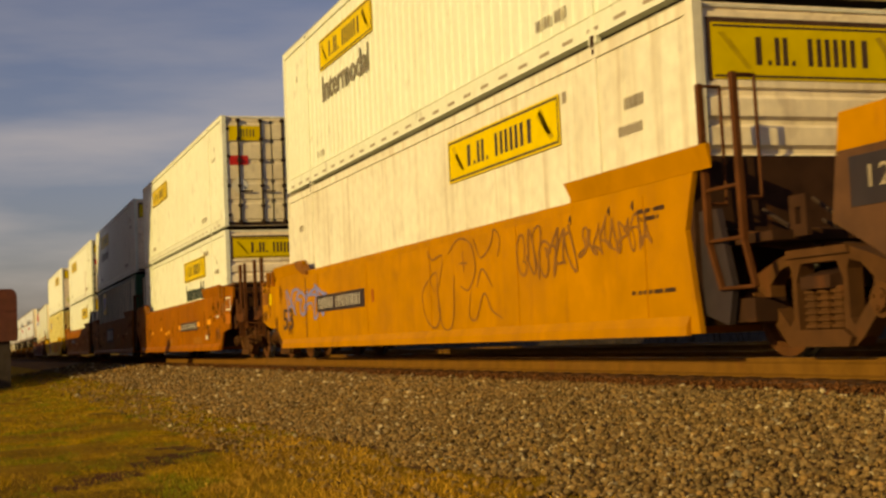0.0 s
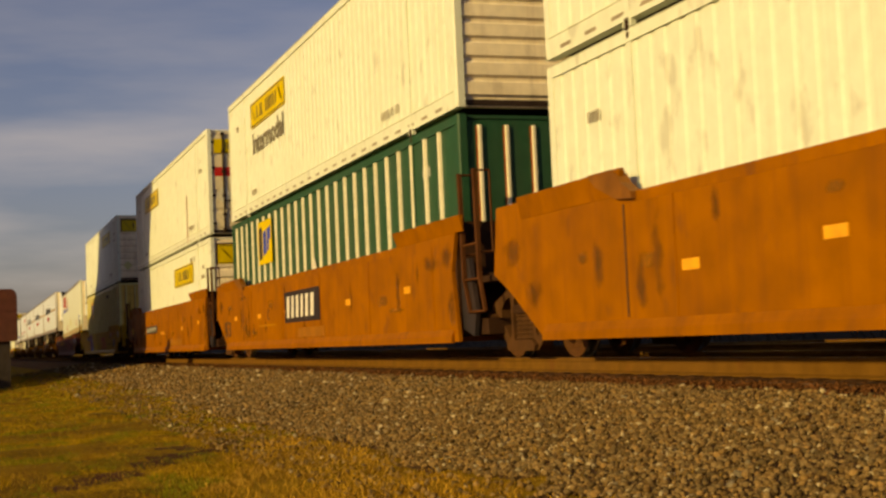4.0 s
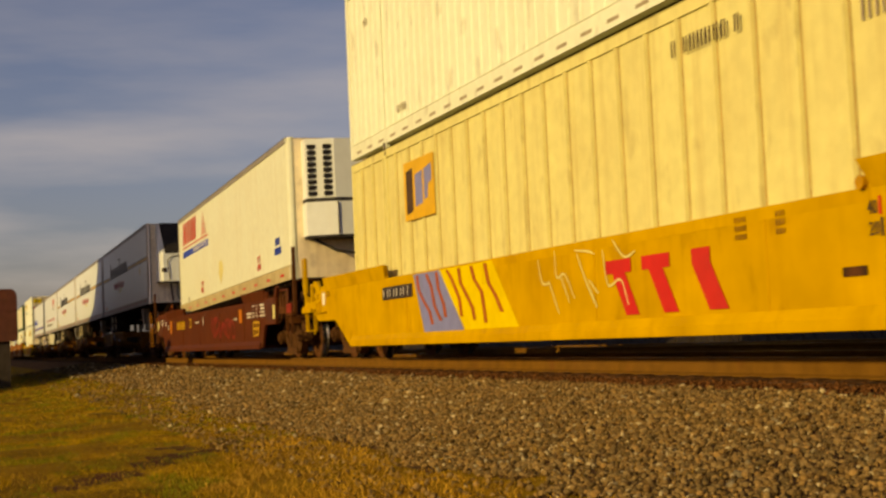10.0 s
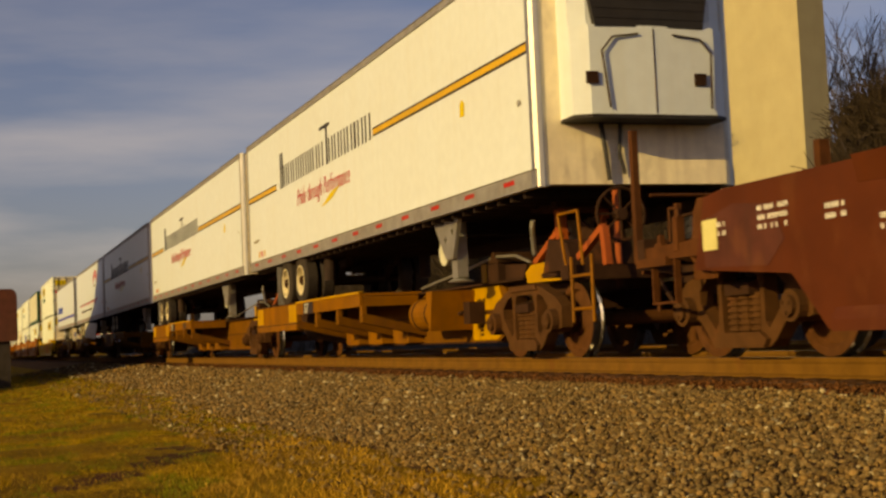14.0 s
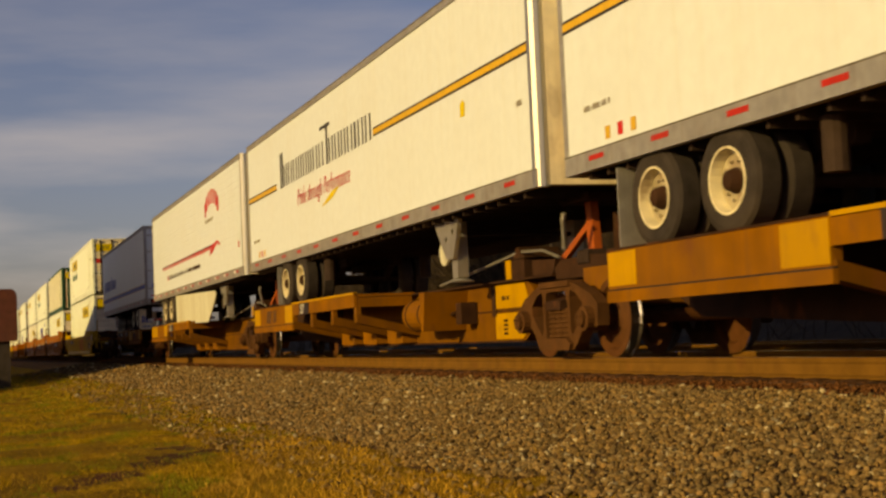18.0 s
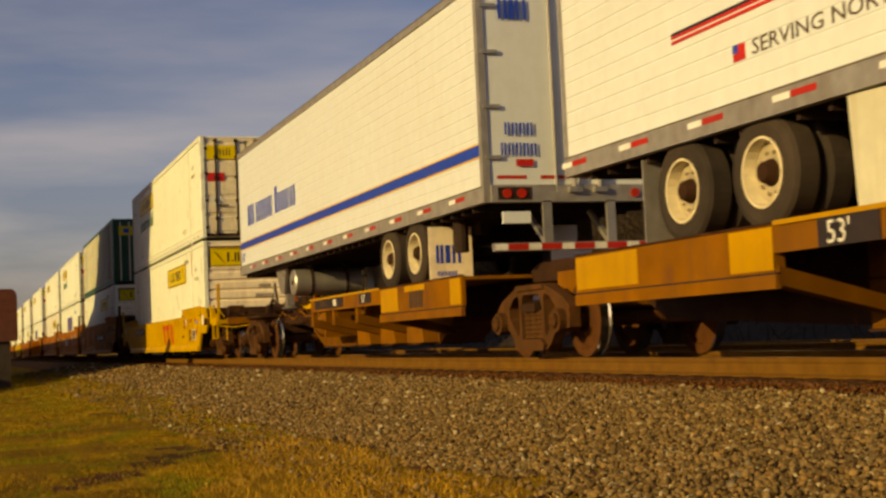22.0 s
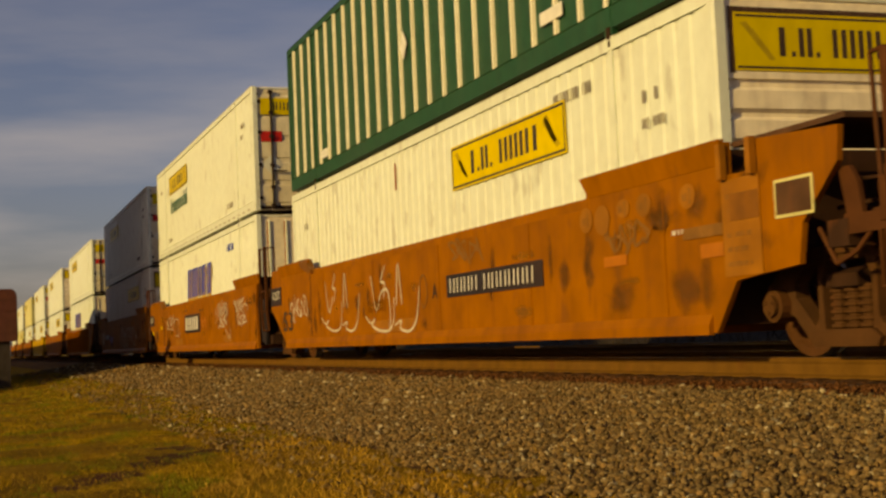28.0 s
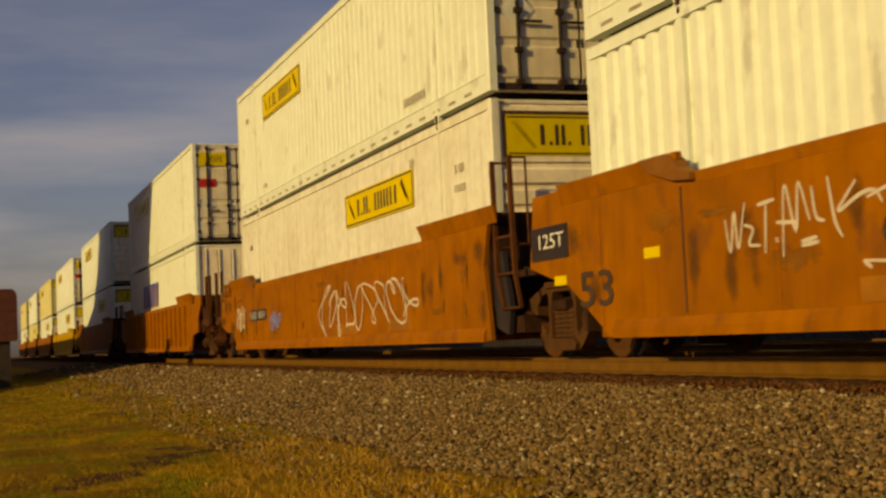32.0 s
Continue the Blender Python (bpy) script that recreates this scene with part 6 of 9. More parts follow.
    hx = -0.6 if not reverse else -L + 0.8
    for sgn in (-1, 1):
        ht = Shape()
        ht.beam((hx - 0.78, sgn * 0.35, 1.17), (hx + 0.02, sgn * 0.30, 1.60), 0.07, 0.08)
        part("hitch_strut", ht, HITCH, car, "orange-red hitch strut")
        part("hitch_post", Shape().prism_y([(hx + 0.02, 1.16), (hx + 0.20, 1.16), (hx + 0.14, 1.86), (hx - 0.02, 1.86)], sgn * 0.30 - 0.05, sgn * 0.30 + 0.05), HITCH, car, "upright orange hitch post")
        part("hitch_plate", Shape().prism_y([(hx + 0.42, 1.16), (hx + 0.92, 1.16), (hx + 0.80, 1.52), (hx + 0.44, 1.70)], sgn * 0.18 - 0.03, sgn * 0.20 + 0.03), GRIME_SHADE, car, "brown hitch side plate")
    ht = Shape().box(hx - 0.42, hx + 0.40, -0.50, 0.50, 1.86, 1.95)
    part("hitch_plate", ht, GRIME_SHADE, car, "hitch head plate")
    part("hitch_box", Shape().cut_box(hx + 0.10, hx + 0.40, -0.545, -0.30, 1.10, 1.27, 0.02), UNDER, car, "grimy hitch housing")
    part("hitch_lever", Shape().pipe([(hx + 0.1, -0.7, 1.3), (hx + 0.3, -0.8, 1.62), (hx + 0.34, -0.8, 1.7)], 0.035), STEEL, car)
    for j in range(4 if reverse else 0):
        z, y = 0.80 + 0.05 * j, -0.50 - 0.09 * (j * 5 % 6)
        part("brake_pipe", Shape().pipe([(-L + 1.3 + 0.2 * j, y, z), (-L + 2.3, y - 0.06, z + 0.10 * (-1) ** j), (-L + 2.9 + 0.15 * j, y, z - 0.08 * (-1) ** j), (-L + 3.6, y + 0.05, z + 0.09), (-L + 4.2, y + 0.02, z - 0.04), (-L + 4.9 + 0.1 * j, y, z - 0.02 * (j % 3))], 0.016), (IRON, GRIME_SHADE, SPINE)[j % 3], car)
    for j in range(3 if reverse else 0):
        part("air_hose", Shape().pipe([(hx - 1.6 + 0.2 * j, -0.5 - 0.1 * j, 1.05), (hx - 0.9, -0.6, 1.28 + 0.06 * j), (hx - 0.2, -0.55, 1.2), (hx + 0.5, -0.4 - 0.12 * j, 1.05)], 0.018), UNDER, car)
    for xe in ((0.55,) if first else ()) + ((-L - 0.55,) if last else ()):
        k = 1 if xe > 0 else -1
        part("end_beam", Shape().cut_box(xe + k * 1.2, xe + k * 1.4, -1.38, 1.38, 0.86, 1.02, 0.012), GRIME_SHADE if first else SPINE, car, "worn end beam")
        part("end_deck", Shape().box(xe - k * 0.4, xe + k * 1.2, -0.9, 0.9, 0.96, 1.02), GRIME_SHADE, car)
        if first:
            lad = Shape()
            ladder(lad, xe + 1.45, -1.36, 0.40, 1.10, 0.50, 2, 0.02)
            stuff(part("ladder", lad, SPINE, car, "short step ladder"))
            part("hand_hoop", Shape().pipe([(xe + k * 1.30, -1.35, 1.0), (xe + k * 1.14, -1.35, 1.58), (xe + k * 1.64, -1.35, 1.58), (xe + k * 1.72, -1.35, 1.0)], 0.018), SPINE, car, "bent hand hoop")
        if first:
            part("diagonal_strut", Shape().beam((xe + k * 1.33, -1.2, 1.10), (xe + k * 1.95, -1.2, 1.38), 0.07, 0.07).beam((xe + k * 1.95, -1.2, 1.38), (xe + k * 2.0, -1.2, 0.98), 0.07, 0.09), HITCH, car, "orange-red diagonal strut")
        cp = Shape()
        coupler(cp, xe + k * 1.4, k)
        stuff(part("coupler", cp, GRIME_SHADE, car, "coupler and air hose"))
        if last:
            continue
        part("brake_wheel", kept("bw", brake_wheel), GRIME_SHADE, car, "spoked hand brake wheel", at=pose(xe + k * 0.98, -0.5, 1.6))
        part("brake_post", Shape().rod((xe + k * 0.88, -0.5, 1.0), (xe + k * 0.88, -0.5, 1.9), 0.04, 8), HITCH, car)
        part("jack_housing", Shape().prism_y([(xe + k * 0.1, 1.0), (xe + k * 0.9, 1.0), (xe + k * 0.8, 1.3), (xe + k * 0.3, 1.38)], -1.1, -0.3), GRIME_SHADE, car)
    plate = part("number_plate", Shape().box(d1 - 3.85, d1 - 3.12, -1.474, -1.462, 0.85, 1.065) if not reverse else Shape().box(d0 + 0.35, d0 + 2.3, -1.470, -1.458, 0.90, 1.06), PLATE, car, "black plate on the deck edge")
    if reverse:
        s = Shape()
        side_bars(s, d0 + 0.75, 0.925, 0.11, (0.5, 0.5, 0.5, 0.5, 0.5, 0.5), -1.470, gap=0.25)
        part("number_print", s, RUST_INK, plate)
        s = Shape()
        side_bars(s, d0 + 1.65, 0.925, 0.11, (0.5, 0.5, 0.5), -1.470, gap=0.25)
        part("number_print", s, PALE_INK, plate)
        q = part("length_plate", Shape().box(d0 + 3.3, d0 + 3.95, -1.470, -1.458, 0.90, 1.06), PLATE, car, "black plate")
        lettering("53'", 0.17, PALE_INK, q, d0 + 3.45, -1.473, 0.92)
    else:
        lettering("53'", 0.25, PALE_INK, plate, d1 - 3.74, -1.478, 0.87)
    add_truck(car, front_truck, x0)
    if last:
        add_truck(car, -L, x0)
    return car


# ---- the train, from its front ----
Z_LOW, Z_TOP = 0.36, 3.275
rnd = random.Random(11)
YW, YB, YT = -W_WELL - 0.008, -W_BOX - 0.004, -W_TR - 0.004


def stack(x0, low, top):
    """Two boxes, one on the other; each is (paint, wall, end, label, extra words)."""
    out = []
    for z, spec in ((Z_LOW, low), (Z_TOP, top)):
        paint, wall, end, label = spec[:4]
        kw = spec[4] if len(spec) > 4 else {}
        out.append(container(x0, z, paint, label, wall, end, **kw))
    return out


def panel(owner, name, x0, x1, z0, z1, mat, y, label="", deep=0.004):
    """A flat painted or riveted panel on a side that faces -y."""
    return part(name, Shape().box(x0, x1, y - deep, y + 0.004, z0, z1), mat, owner, label)


def length_mark(u, x, z, h=0.37):
    fitted("53", RUST_INK, u, x, x + 2.05 * h, z, z + h, YW - 0.001, bold=0.012)


def capacity(u, x, z, ink=None):
    p = panel(u, "capacity_plate", x, x + 0.95, z, z + 0.36, PLATE, YW, "black capacity plate")
    fitted("125T", ink or PALE_INK, p, x + 0.22, x + 0.86, z + 0.12, z + 0.28, YW - 0.008)


def soot(u, spots):
    """Dark grease and scorch stains with soft ragged outlines."""
    for x, z, w, h in spots:
        s = Shape()
        n = 34
        ring = []
        for i in range(n):
            a = 2 * math.pi * i / n
            r = 0.5 * (1.0 + 0.12 * math.sin(3 * a + 5 * x) + 0.08 * math.sin(5 * a + 9 * x))
            ring.append((x + w * r * math.cos(a), z + h * r * math.sin(a)))
        s.prism_y(ring, -W_WELL - 0.005, -W_WELL - 0.001)
        part("soot_stain", s, STAIN, u)


def soften(mat, inner, outer, ragged, scale):
    """Lets a stain thin out from its middle to its ragged rim."""
    nt = mat.node_tree
    out = next(n for n in nt.nodes if n.type == "OUTPUT_MATERIAL")
    surface = out.inputs["Surface"].links[0].from_socket
    co = nt.nodes.new("ShaderNodeTexCoord")
    sub = nt.nodes.new("ShaderNodeVectorMath")
    sub.operation = "MULTIPLY_ADD"
    sub.inputs[1].default_value, sub.inputs[2].default_value = (2, 0, 2), (-1, 0, -1)
    nt.links.new(co.outputs["Generated"], sub.inputs[0])
    dist = nt.nodes.new("ShaderNodeVectorMath")
    dist.operation = "LENGTH"
    nt.links.new(sub.outputs[0], dist.inputs[0])
    noise = nt.nodes.new("ShaderNodeTexNoise")
    noise.inputs["Scale"].default_value, noise.inputs["Detail"].default_value = scale, 5.0
    nt.links.new(co.outputs["Object"], noise.inputs["Vector"])
    add = nt.nodes.new("ShaderNodeMath")
    add.operation = "MULTIPLY_ADD"
    add.inputs[1].default_value = ragged
    nt.links.new(noise.outputs["Fac"], add.inputs[0])
    nt.links.new(dist.outputs["Value"], add.inputs[2])
    ramp = nt.nodes.new("ShaderNodeMapRange")
    ramp.interpolation_type = "SMOOTHSTEP"
    ramp.inputs["From Min"].default_value, ramp.inputs["From Max"].default_value = inner + 0.5 * ragged, outer + 0.5 * ragged
    ramp.inputs["To Min"].default_value, ramp.inputs["To Max"].default_value = 0.62, 1.0
    nt.links.new(add.outputs[0], ramp.inputs["Value"])
    clear = nt.nodes.new("ShaderNodeBsdfTransparent")
    mix = nt.nodes.new("ShaderNodeMixShader")
    nt.links.new(ramp.outputs["Result"], mix.inputs["Fac"])
    nt.links.new(surface, mix.inputs[1])
    nt.links.new(clear.outputs[0], mix.inputs[2])
    nt.links.new(mix.outputs[0], out.inputs["Surface"])
    return mat


STAIN = soften(material("dark scorched grease", (0.165, 0.062, 0.010), 0.65, vary=0.35, grain=5, bump=0.05), 0.0, 0.75, 1.6, 4.0)
FAINT_RED = material("faded red spray paint", (0.19, 0.018, 0.010), 0.6, vary=0.35, grain=6, bump=0.0)
DULL_RED = material("grimy oxide red paint", (0.080, 0.022, 0.012), 0.7, vary=0.3, grain=3, streak=0.4, rust=0.4, dirt=(0.04, 0.018, 0.01), dirt_amount=0.5, bump=0.06)
DARK_BROWN = material("dark brown paint", (0.090, 0.040, 0.016), 0.7, vary=0.3, grain=3, streak=0.4, rust=0.4, dirt=(0.05, 0.025, 0.012), dirt_amount=0.5, bump=0.06)
PRIMER = material("fresh orange touch-up paint", (0.42, 0.13, 0.01), 0.5, vary=0.15, bump=0.02)
FADE = material("sun-faded orange paint", (0.305, 0.112, 0.008), 0.6, vary=0.25, grain=3, streak=0.4, dirt=(0.2, 0.08, 0.012), dirt_amount=0.5, bump=0.05)
SCUFF = material("greasy brown scuffed paint", (0.215, 0.078, 0.008), 0.6, vary=0.3, grain=4, streak=0.4, dirt=(0.09, 0.035, 0.012), dirt_amount=0.5, bump=0.06)
FADED_SPOT = soften(material("patchy sun-faded paint", (0.33, 0.125, 0.010), 0.6, vary=0.25, grain=3, streak=0.4, bump=0.05), 0.3, 0.85, 1.4, 6.0)
GREASE = soften(material("patchy brown grease", (0.17, 0.064, 0.009), 0.6, vary=0.3, grain=4, streak=0.4, bump=0.05), 0.0, 0.8, 1.6, 5.0)


def wear(u, seed, length=16.15, low=1.64):
    """Scuffs, faded repaint patches, grease runs and framed cover plates on a wagon's side."""
    r = random.Random(seed)

    def blot(name, x, z, w, h, mat, lift):
        n, ring = 30, []
        for i in range(n):
            a = 2 * math.pi * i / n
            k = 1.0 / max(abs(math.cos(a)), abs(math.sin(a))) ** 0.5 * r.uniform(0.55, 1.1)
            ring.append((x + 0.5 * w * k * math.cos(a), z + 0.5 * h * k * math.sin(a)))
        part(name, Shape().prism_y(ring, -W_WELL - lift, -W_WELL - 0.001), mat, u)
    for _ in range(9):
        blot("faded_patch", r.uniform(-length, 0), r.uniform(0.5, low - 0.25), r.uniform(0.25, 1.1), r.uniform(0.08, 0.3), FADED_SPOT, 0.003)
    for _ in range(9):
        blot("scuff_mark", r.uniform(-length, 0), r.uniform(0.55, low - 0.3), r.uniform(0.08, 0.3), r.uniform(0.3, 0.9), GREASE, 0.0035)
    for x, z, w, h in ((-0.12, 1.35, 0.6, 0.55), (0.0, 0.62, 0.45, 0.8), (-0.75, 1.30, 1.0, 0.35), (-length - 0.7, 1.25, 0.9, 0.5), (-length - 0.2, 0.7, 0.7, 0.6), (-length + 2.35, 0.75, 0.30, 0.95)):
        blot("grease_run", x, z, w, h, STAIN, 0.0045)
    for x in (-2.3, -length + 2.7):
        blot("grease_run", x, 0.95, 0.34, 1.1, GREASE, 0.004)
    for _ in range(2):
        x, w = r.uniform(-length + 2, -4), r.uniform(0.9, 1.7)
        part("cover_plate", Shape().cut_box(x, x + w, -W_WELL - 0.0065, -W_WELL - 0.001, 0.42, 0.60, 0.002), FADE, u, "faded cover plate near the sill")


def end_wear(u, x, d):
    """Grab post, stake pocket and grease on the free end of a wagon's side; d points outwards."""
    y = -W_WELL
    for a in ((0.06, 0.51) if d > 0 else (-0.58, -0.12)):
        part("grab_post", Shape().cut_box(x + d * a - 0.035, x + d * a + 0.035, y - 0.07, y - 0.01, 1.50, 1.80, 0.008), FADE, u, "slim post of the end opening")
    if d > 0:
        part("end_deck", Shape().box(x + 0.05, x + 1.60, -1.42, 1.42, 1.775, 1.82), DARK_BROWN, u, "dark steel end deck")
    else:
        # added sheet: the opening's inner shade put in as dark colour
        part("inner_plate", Shape().box(x - 0.36, x + 0.72, -1.34, -1.31, 1.30, 1.80), GRIME_SHADE, u, "added dark backing for the shade in the end opening")
        part("end_deck", Shape().prism_y([(x - 0.40, 1.735), (x + 0.62, 1.80), (x + 0.62, 1.82), (x - 0.40, 1.755)], -1.50, 1.42), SCUFF, u, "sloping end deck plate")
        part("end_bracket", Shape().prism_y([(x - 0.32, 1.53), (x + 0.10, 1.54), (x + 0.10, 1.735), (x - 0.16, 1.72)], -1.44, -1.42), IRON, u, "bent bracket under the end deck")
        part("lift_hook", Shape().pipe([(x - 0.76, -1.46, 1.44), (x - 0.78, -1.46, 1.58), (x - 0.70, -1.46, 1.62), (x - 0.52, -1.46, 1.60)], 0.03), SCUFF, u, "bent lifting hook")
        part("plate_seam", Shape().box(x + 0.04, x + 0.075, y - 0.012, y - 0.001, 0.88, 1.53), SCUFF, u, "welded seam strip")
    part("cover_plate", Shape().cut_box(x + d * 0.12, x + d * 0.55, y - 0.016, y - 0.001, 1.15, 1.38, 0.006), SCUFF, u, "greasy cover plate")
    soot(u, [(x + d * 0.45, 1.46, 0.85, 0.32), (x + d * 0.40, 0.94, 1.05, 0.40), (x - d * 0.65, 0.66, 0.8, 0.7), (x + d * 0.05, 1.25, 0.6, 0.75), (x - d * 1.1, 1.35, 0.5, 0.6), (x - d * 1.9, 0.6, 0.9, 0.6)])


NUMBER = (0.5, 0.5, 0.5, 0.5, -0.2, 0.5, 0.5, 0.5, 0.5, 0.5, 0.5)
W_LOW = "white container with a yellow sign standing in a wagon well"
W_TOP = "white container with a yellow sign stacked on another"
W_DOORS = "white container with lock-rod doors facing ahead, stacked on another"

# the unit ahead of the first whole one: only its tail shows
u = well_car(9.2, ORANGE, "faded orange articulated well wagon with a black plate", trucks=(False, False))
capacity(u, -17.25, 1.10, FAINT)
part("scorched_end", Shape().prism_y([(-17.49, 1.02), (-17.0, 0.78), (-16.1, 0.25), (-15.2, 0.36), (-14.6, 0.9), (-15.3, 1.38), (-16.4, 1.52), (-17.40, 1.52)], -W_WELL - 0.006, -W_WELL - 0.001), DARK_BROWN, u, "darker brown end of the side")
a, b = stack(9.2, (WHITE, "panel", "nose", W_LOW), (WHITE, "pressed", "doors", W_DOORS))

# orange unit with sprayed scrawls
u = well_car(-10.48, ORANGE, "faded orange well wagon with black sprayed scrawls", rear="sep")
end_wear(u, -17.28, -1)
number_plate(u, -13.2, 0.85, 3.06, 0.29, NUMBER)
lettering("B", 0.30, HITCH, u, -9.76, YW, 0.90)
length_mark(u, -16.0, 0.58, 0.42)
spray(u, -7.25, 0.40, 2.95, 1.16, BUBBLES, SPRAY_DARK, 0.030, YW)
scrawl(u, rnd, -3.75, 0.85, 1.5, 0.65, YW, SPRAY_DARK, 7, 0.035)
scrawl(u, rnd, -2.1, 1.02, 1.5, 0.40, YW, SPRAY_DARK, 9, 0.03)
scrawl(u, rnd, -15.7, 0.70, 3.0, 0.75, YW, BLUE_GREY, 6, 0.06)
stencil(u, -0.85, 1.30, 0.6, 2, RUST_INK, rnd)
stencil(u, -1.0, 0.62, 0.9, 1, RUST_INK, rnd)
for i, x in enumerate((-2.35, -1.45, -0.95)):
    lettering("4", 0.14, RUST_INK, u, x, YW, 1.42)
panel(u, "yellow_mark", -17.25, -17.05, 1.12, 1.36, SIGN, YW)
a, b = stack(-10.48, (DIRTY_WHITE, "panel", "nose", "weathered white panelled container in a wagon well"), (WHITE, "pressed", "doors", W_TOP))
yellow_sign(a, -6.48, 1.99)
yellow_sign(b, -13.13, 1.94, 3.35)
fitted("Intermodal", FADED_INK, b, -13.05, -10.05, 1.36, 1.82, YB, 0.02)
marks(a, rnd, False), marks(b, rnd)

# brown unit, brown unit with the green box, brown unit
u = well_car(-33.75, BROWN, "rusty orange-brown well wagon with amber reflectors", front="sep", low=1.60)
end_wear(u, 0.32, 1)
wear(u, 46)
number_plate(u, -6.42, 0.80, 3.08, 0.24, NUMBER)
for x, z, w in ((-6.88, 0.86, 0.30), (-3.46, 0.88, 0.42), (-1.78, 0.90, 0.52)):
    panel(u, "reflector", x, x + w, z, z + 0.13, REFLECT_AMBER, YW, "amber reflector strip")
panel(u, "pale_patch", -2.05, -1.80, 0.52, 0.62, PALE_INK, YW, "small pale worn label")
spray(u, -2.85, 1.22, 0.55, 0.36, (((0.0, 1.0), (0.05, 0.4)), ((0.45, 1.0), (0.5, 0.55), (0.62, 0.1), (0.72, 0.15), (0.75, 0.5), (0.9, 0.6))), DRIBBLE, 0.022, YW)
lettering("A", 0.22, RUST_INK, u, -7.15, YW, 0.80)
reflectors(u, [ (-9.2, 0.78), (-9.75, 0.74), (-10.9, 0.9), (-13.0, 0.8)], REFLECT_AMBER)
panel(u, "bright_patch", 0.95, 1.55, 0.86, 1.10, PRIMER, YW, "fresh orange paint patch")
p = panel(u, "hazard_plate", 1.0, 1.58, 1.18, 1.50, PALE_INK, YW, "framed plate on the wagon's end")
panel(p, "plate_face", 1.05, 1.53, 1.22, 1.46, BROWN, YW - 0.004)
panel(u, "access_panel", -8.2, -6.9, 0.44, 0.58, BROWN, YW, deep=0.012)
stencil(u, -0.5, 1.05, 0.6, 1, PALE_INK, rnd)
a, b = stack(-33.75, (WHITE, "pressed", "nose", W_LOW), (WHITE, "pressed", "doors", W_DOORS))
yellow_sign(a, -6.75, 1.88, 3.7, 0.58)
fitted("Intermodal", LETTER_GREEN, a, -6.5, -3.35, 1.31, 1.78, YB, 0.02)
yellow_sign(b, -13.4, 1.90, 3.5)
marks(a, rnd, False), marks(b, rnd)

u = well_car(-52.8, BROWN, "rusty orange-brown well wagon with a black plate")
wear(u, 90)
p = panel(u, "brand_plate", -9.75, -6.95, 0.72, 1.32, PLATE, YW, "black plate with pale angular shapes")
s = Shape()
side_bars(s, -9.58, 0.81, 0.42, (0.5, 0.42, 0.5, 0.42, 0.5, 0.6), YW - 0.004, gap=0.45, lean=0.15)
part("plate_shape", s, PALE_INK, p, "pale leaning blocks")
lettering("C", 0.32, RUST_INK, u, -11.45, YW, 0.82)
length_mark(u, -16.37, 0.53)
reflectors(u, [(-12.42, 0.88), (-9.80, 0.88), (-15.13, 0.90), (-2.0, 0.95), (-5.2, 0.9)], REFLECT_AMBER)
soot(u, [(-14.3, 0.9, 0.3, 1.0), (-13.4, 0.6, 0.25, 0.5)])
panel(u, "worn_streak", -12.3, -10.6, 0.70, 0.73, ORANGE, YW)
a, b = stack(-52.8, (GREEN, "ribbed", "upright", "green container with white upright ribs in a wagon well", {"rib_paint": RIB_WHITE}), (WHITE, "pressed", "nose", W_TOP))
yellow_sign(b, -13.4, 1.90, 3.4)
fitted("Intermodal", FADED_INK, b, -13.3, -10.2, 1.30, 1.78, YB, 0.02)


def logo_panel(box, x, z, w, h, dark, second, back):
    """A square logo panel with plain leaning blocks in its colours."""
    y = -W_BOX - 0.030
    p = panel(box, "logo_panel", x, x + w, z, z + h, back, y, "square coloured logo panel")
    s = Shape().prism_y([(x + 0.08 * w, z + 0.10 * h), (x + 0.30 * w, z + 0.14 * h), (x + 0.30 * w, z + 0.88 * h), (x + 0.08 * w, z + 0.84 * h)], y - 0.007, y - 0.004)
    part("logo_shape", s, dark, p, "dark leaning block")
    s = Shape().prism_y([(x + 0.38 * w, z + 0.20 * h), (x + 0.62 * w, z + 0.24 * h), (x + 0.62 * w, z + 0.78 * h), (x + 0.38 * w, z + 0.74 * h)], y - 0.007, y - 0.004)
    part("logo_shape", s, second, p, "blue leaning block")
    s = Shape().prism_y([(x + 0.68 * w, z + 0.28 * h), (x + 0.78 * w, z + 0.30 * h), (x + 0.80 * w, z + 0.52 * h), (x + 0.92 * w, z + 0.56 * h), (x + 0.92 * w, z + 0.84 * h), (x + 0.68 * w, z + 0.78 * h)], y - 0.007, y - 0.004)
    part("logo_shape", s, second, p, "blue leaning block")


part("white_placard", Shape().prism_y([(-8.21, 1.25), (-7.71, 1.25), (-7.85, 1.46), (-7.93, 1.53), (-8.05, 1.42)], -W_BOX - 0.034, -W_BOX - 0.028), PALE_INK, a, "torn white placard")
logo_panel(a, -12.93, 1.70, 1.38, 0.94, INK, BLUE, SIGN)
side_text(a, -1.5, 2.2, 0.14, rnd, PALE_INK, n=3)
marks(b, rnd)

u = well_car(-72.2, BROWN, "rusty orange-brown well wagon with dark soot stains", rear="sep")
end_wear(u, -17.28, -1)
wear(u, 71)
number_plate(u, -12.3, 0.86, 2.8, 0.25, NUMBER)
length_mark(u, -16.2, 0.56)
reflectors(u, [(-1.2, 0.95), (-4.2, 0.85), (-8.2, 0.78), (-8.7, 0.78), (-12.9, 0.85)], REFLECT_AMBER)
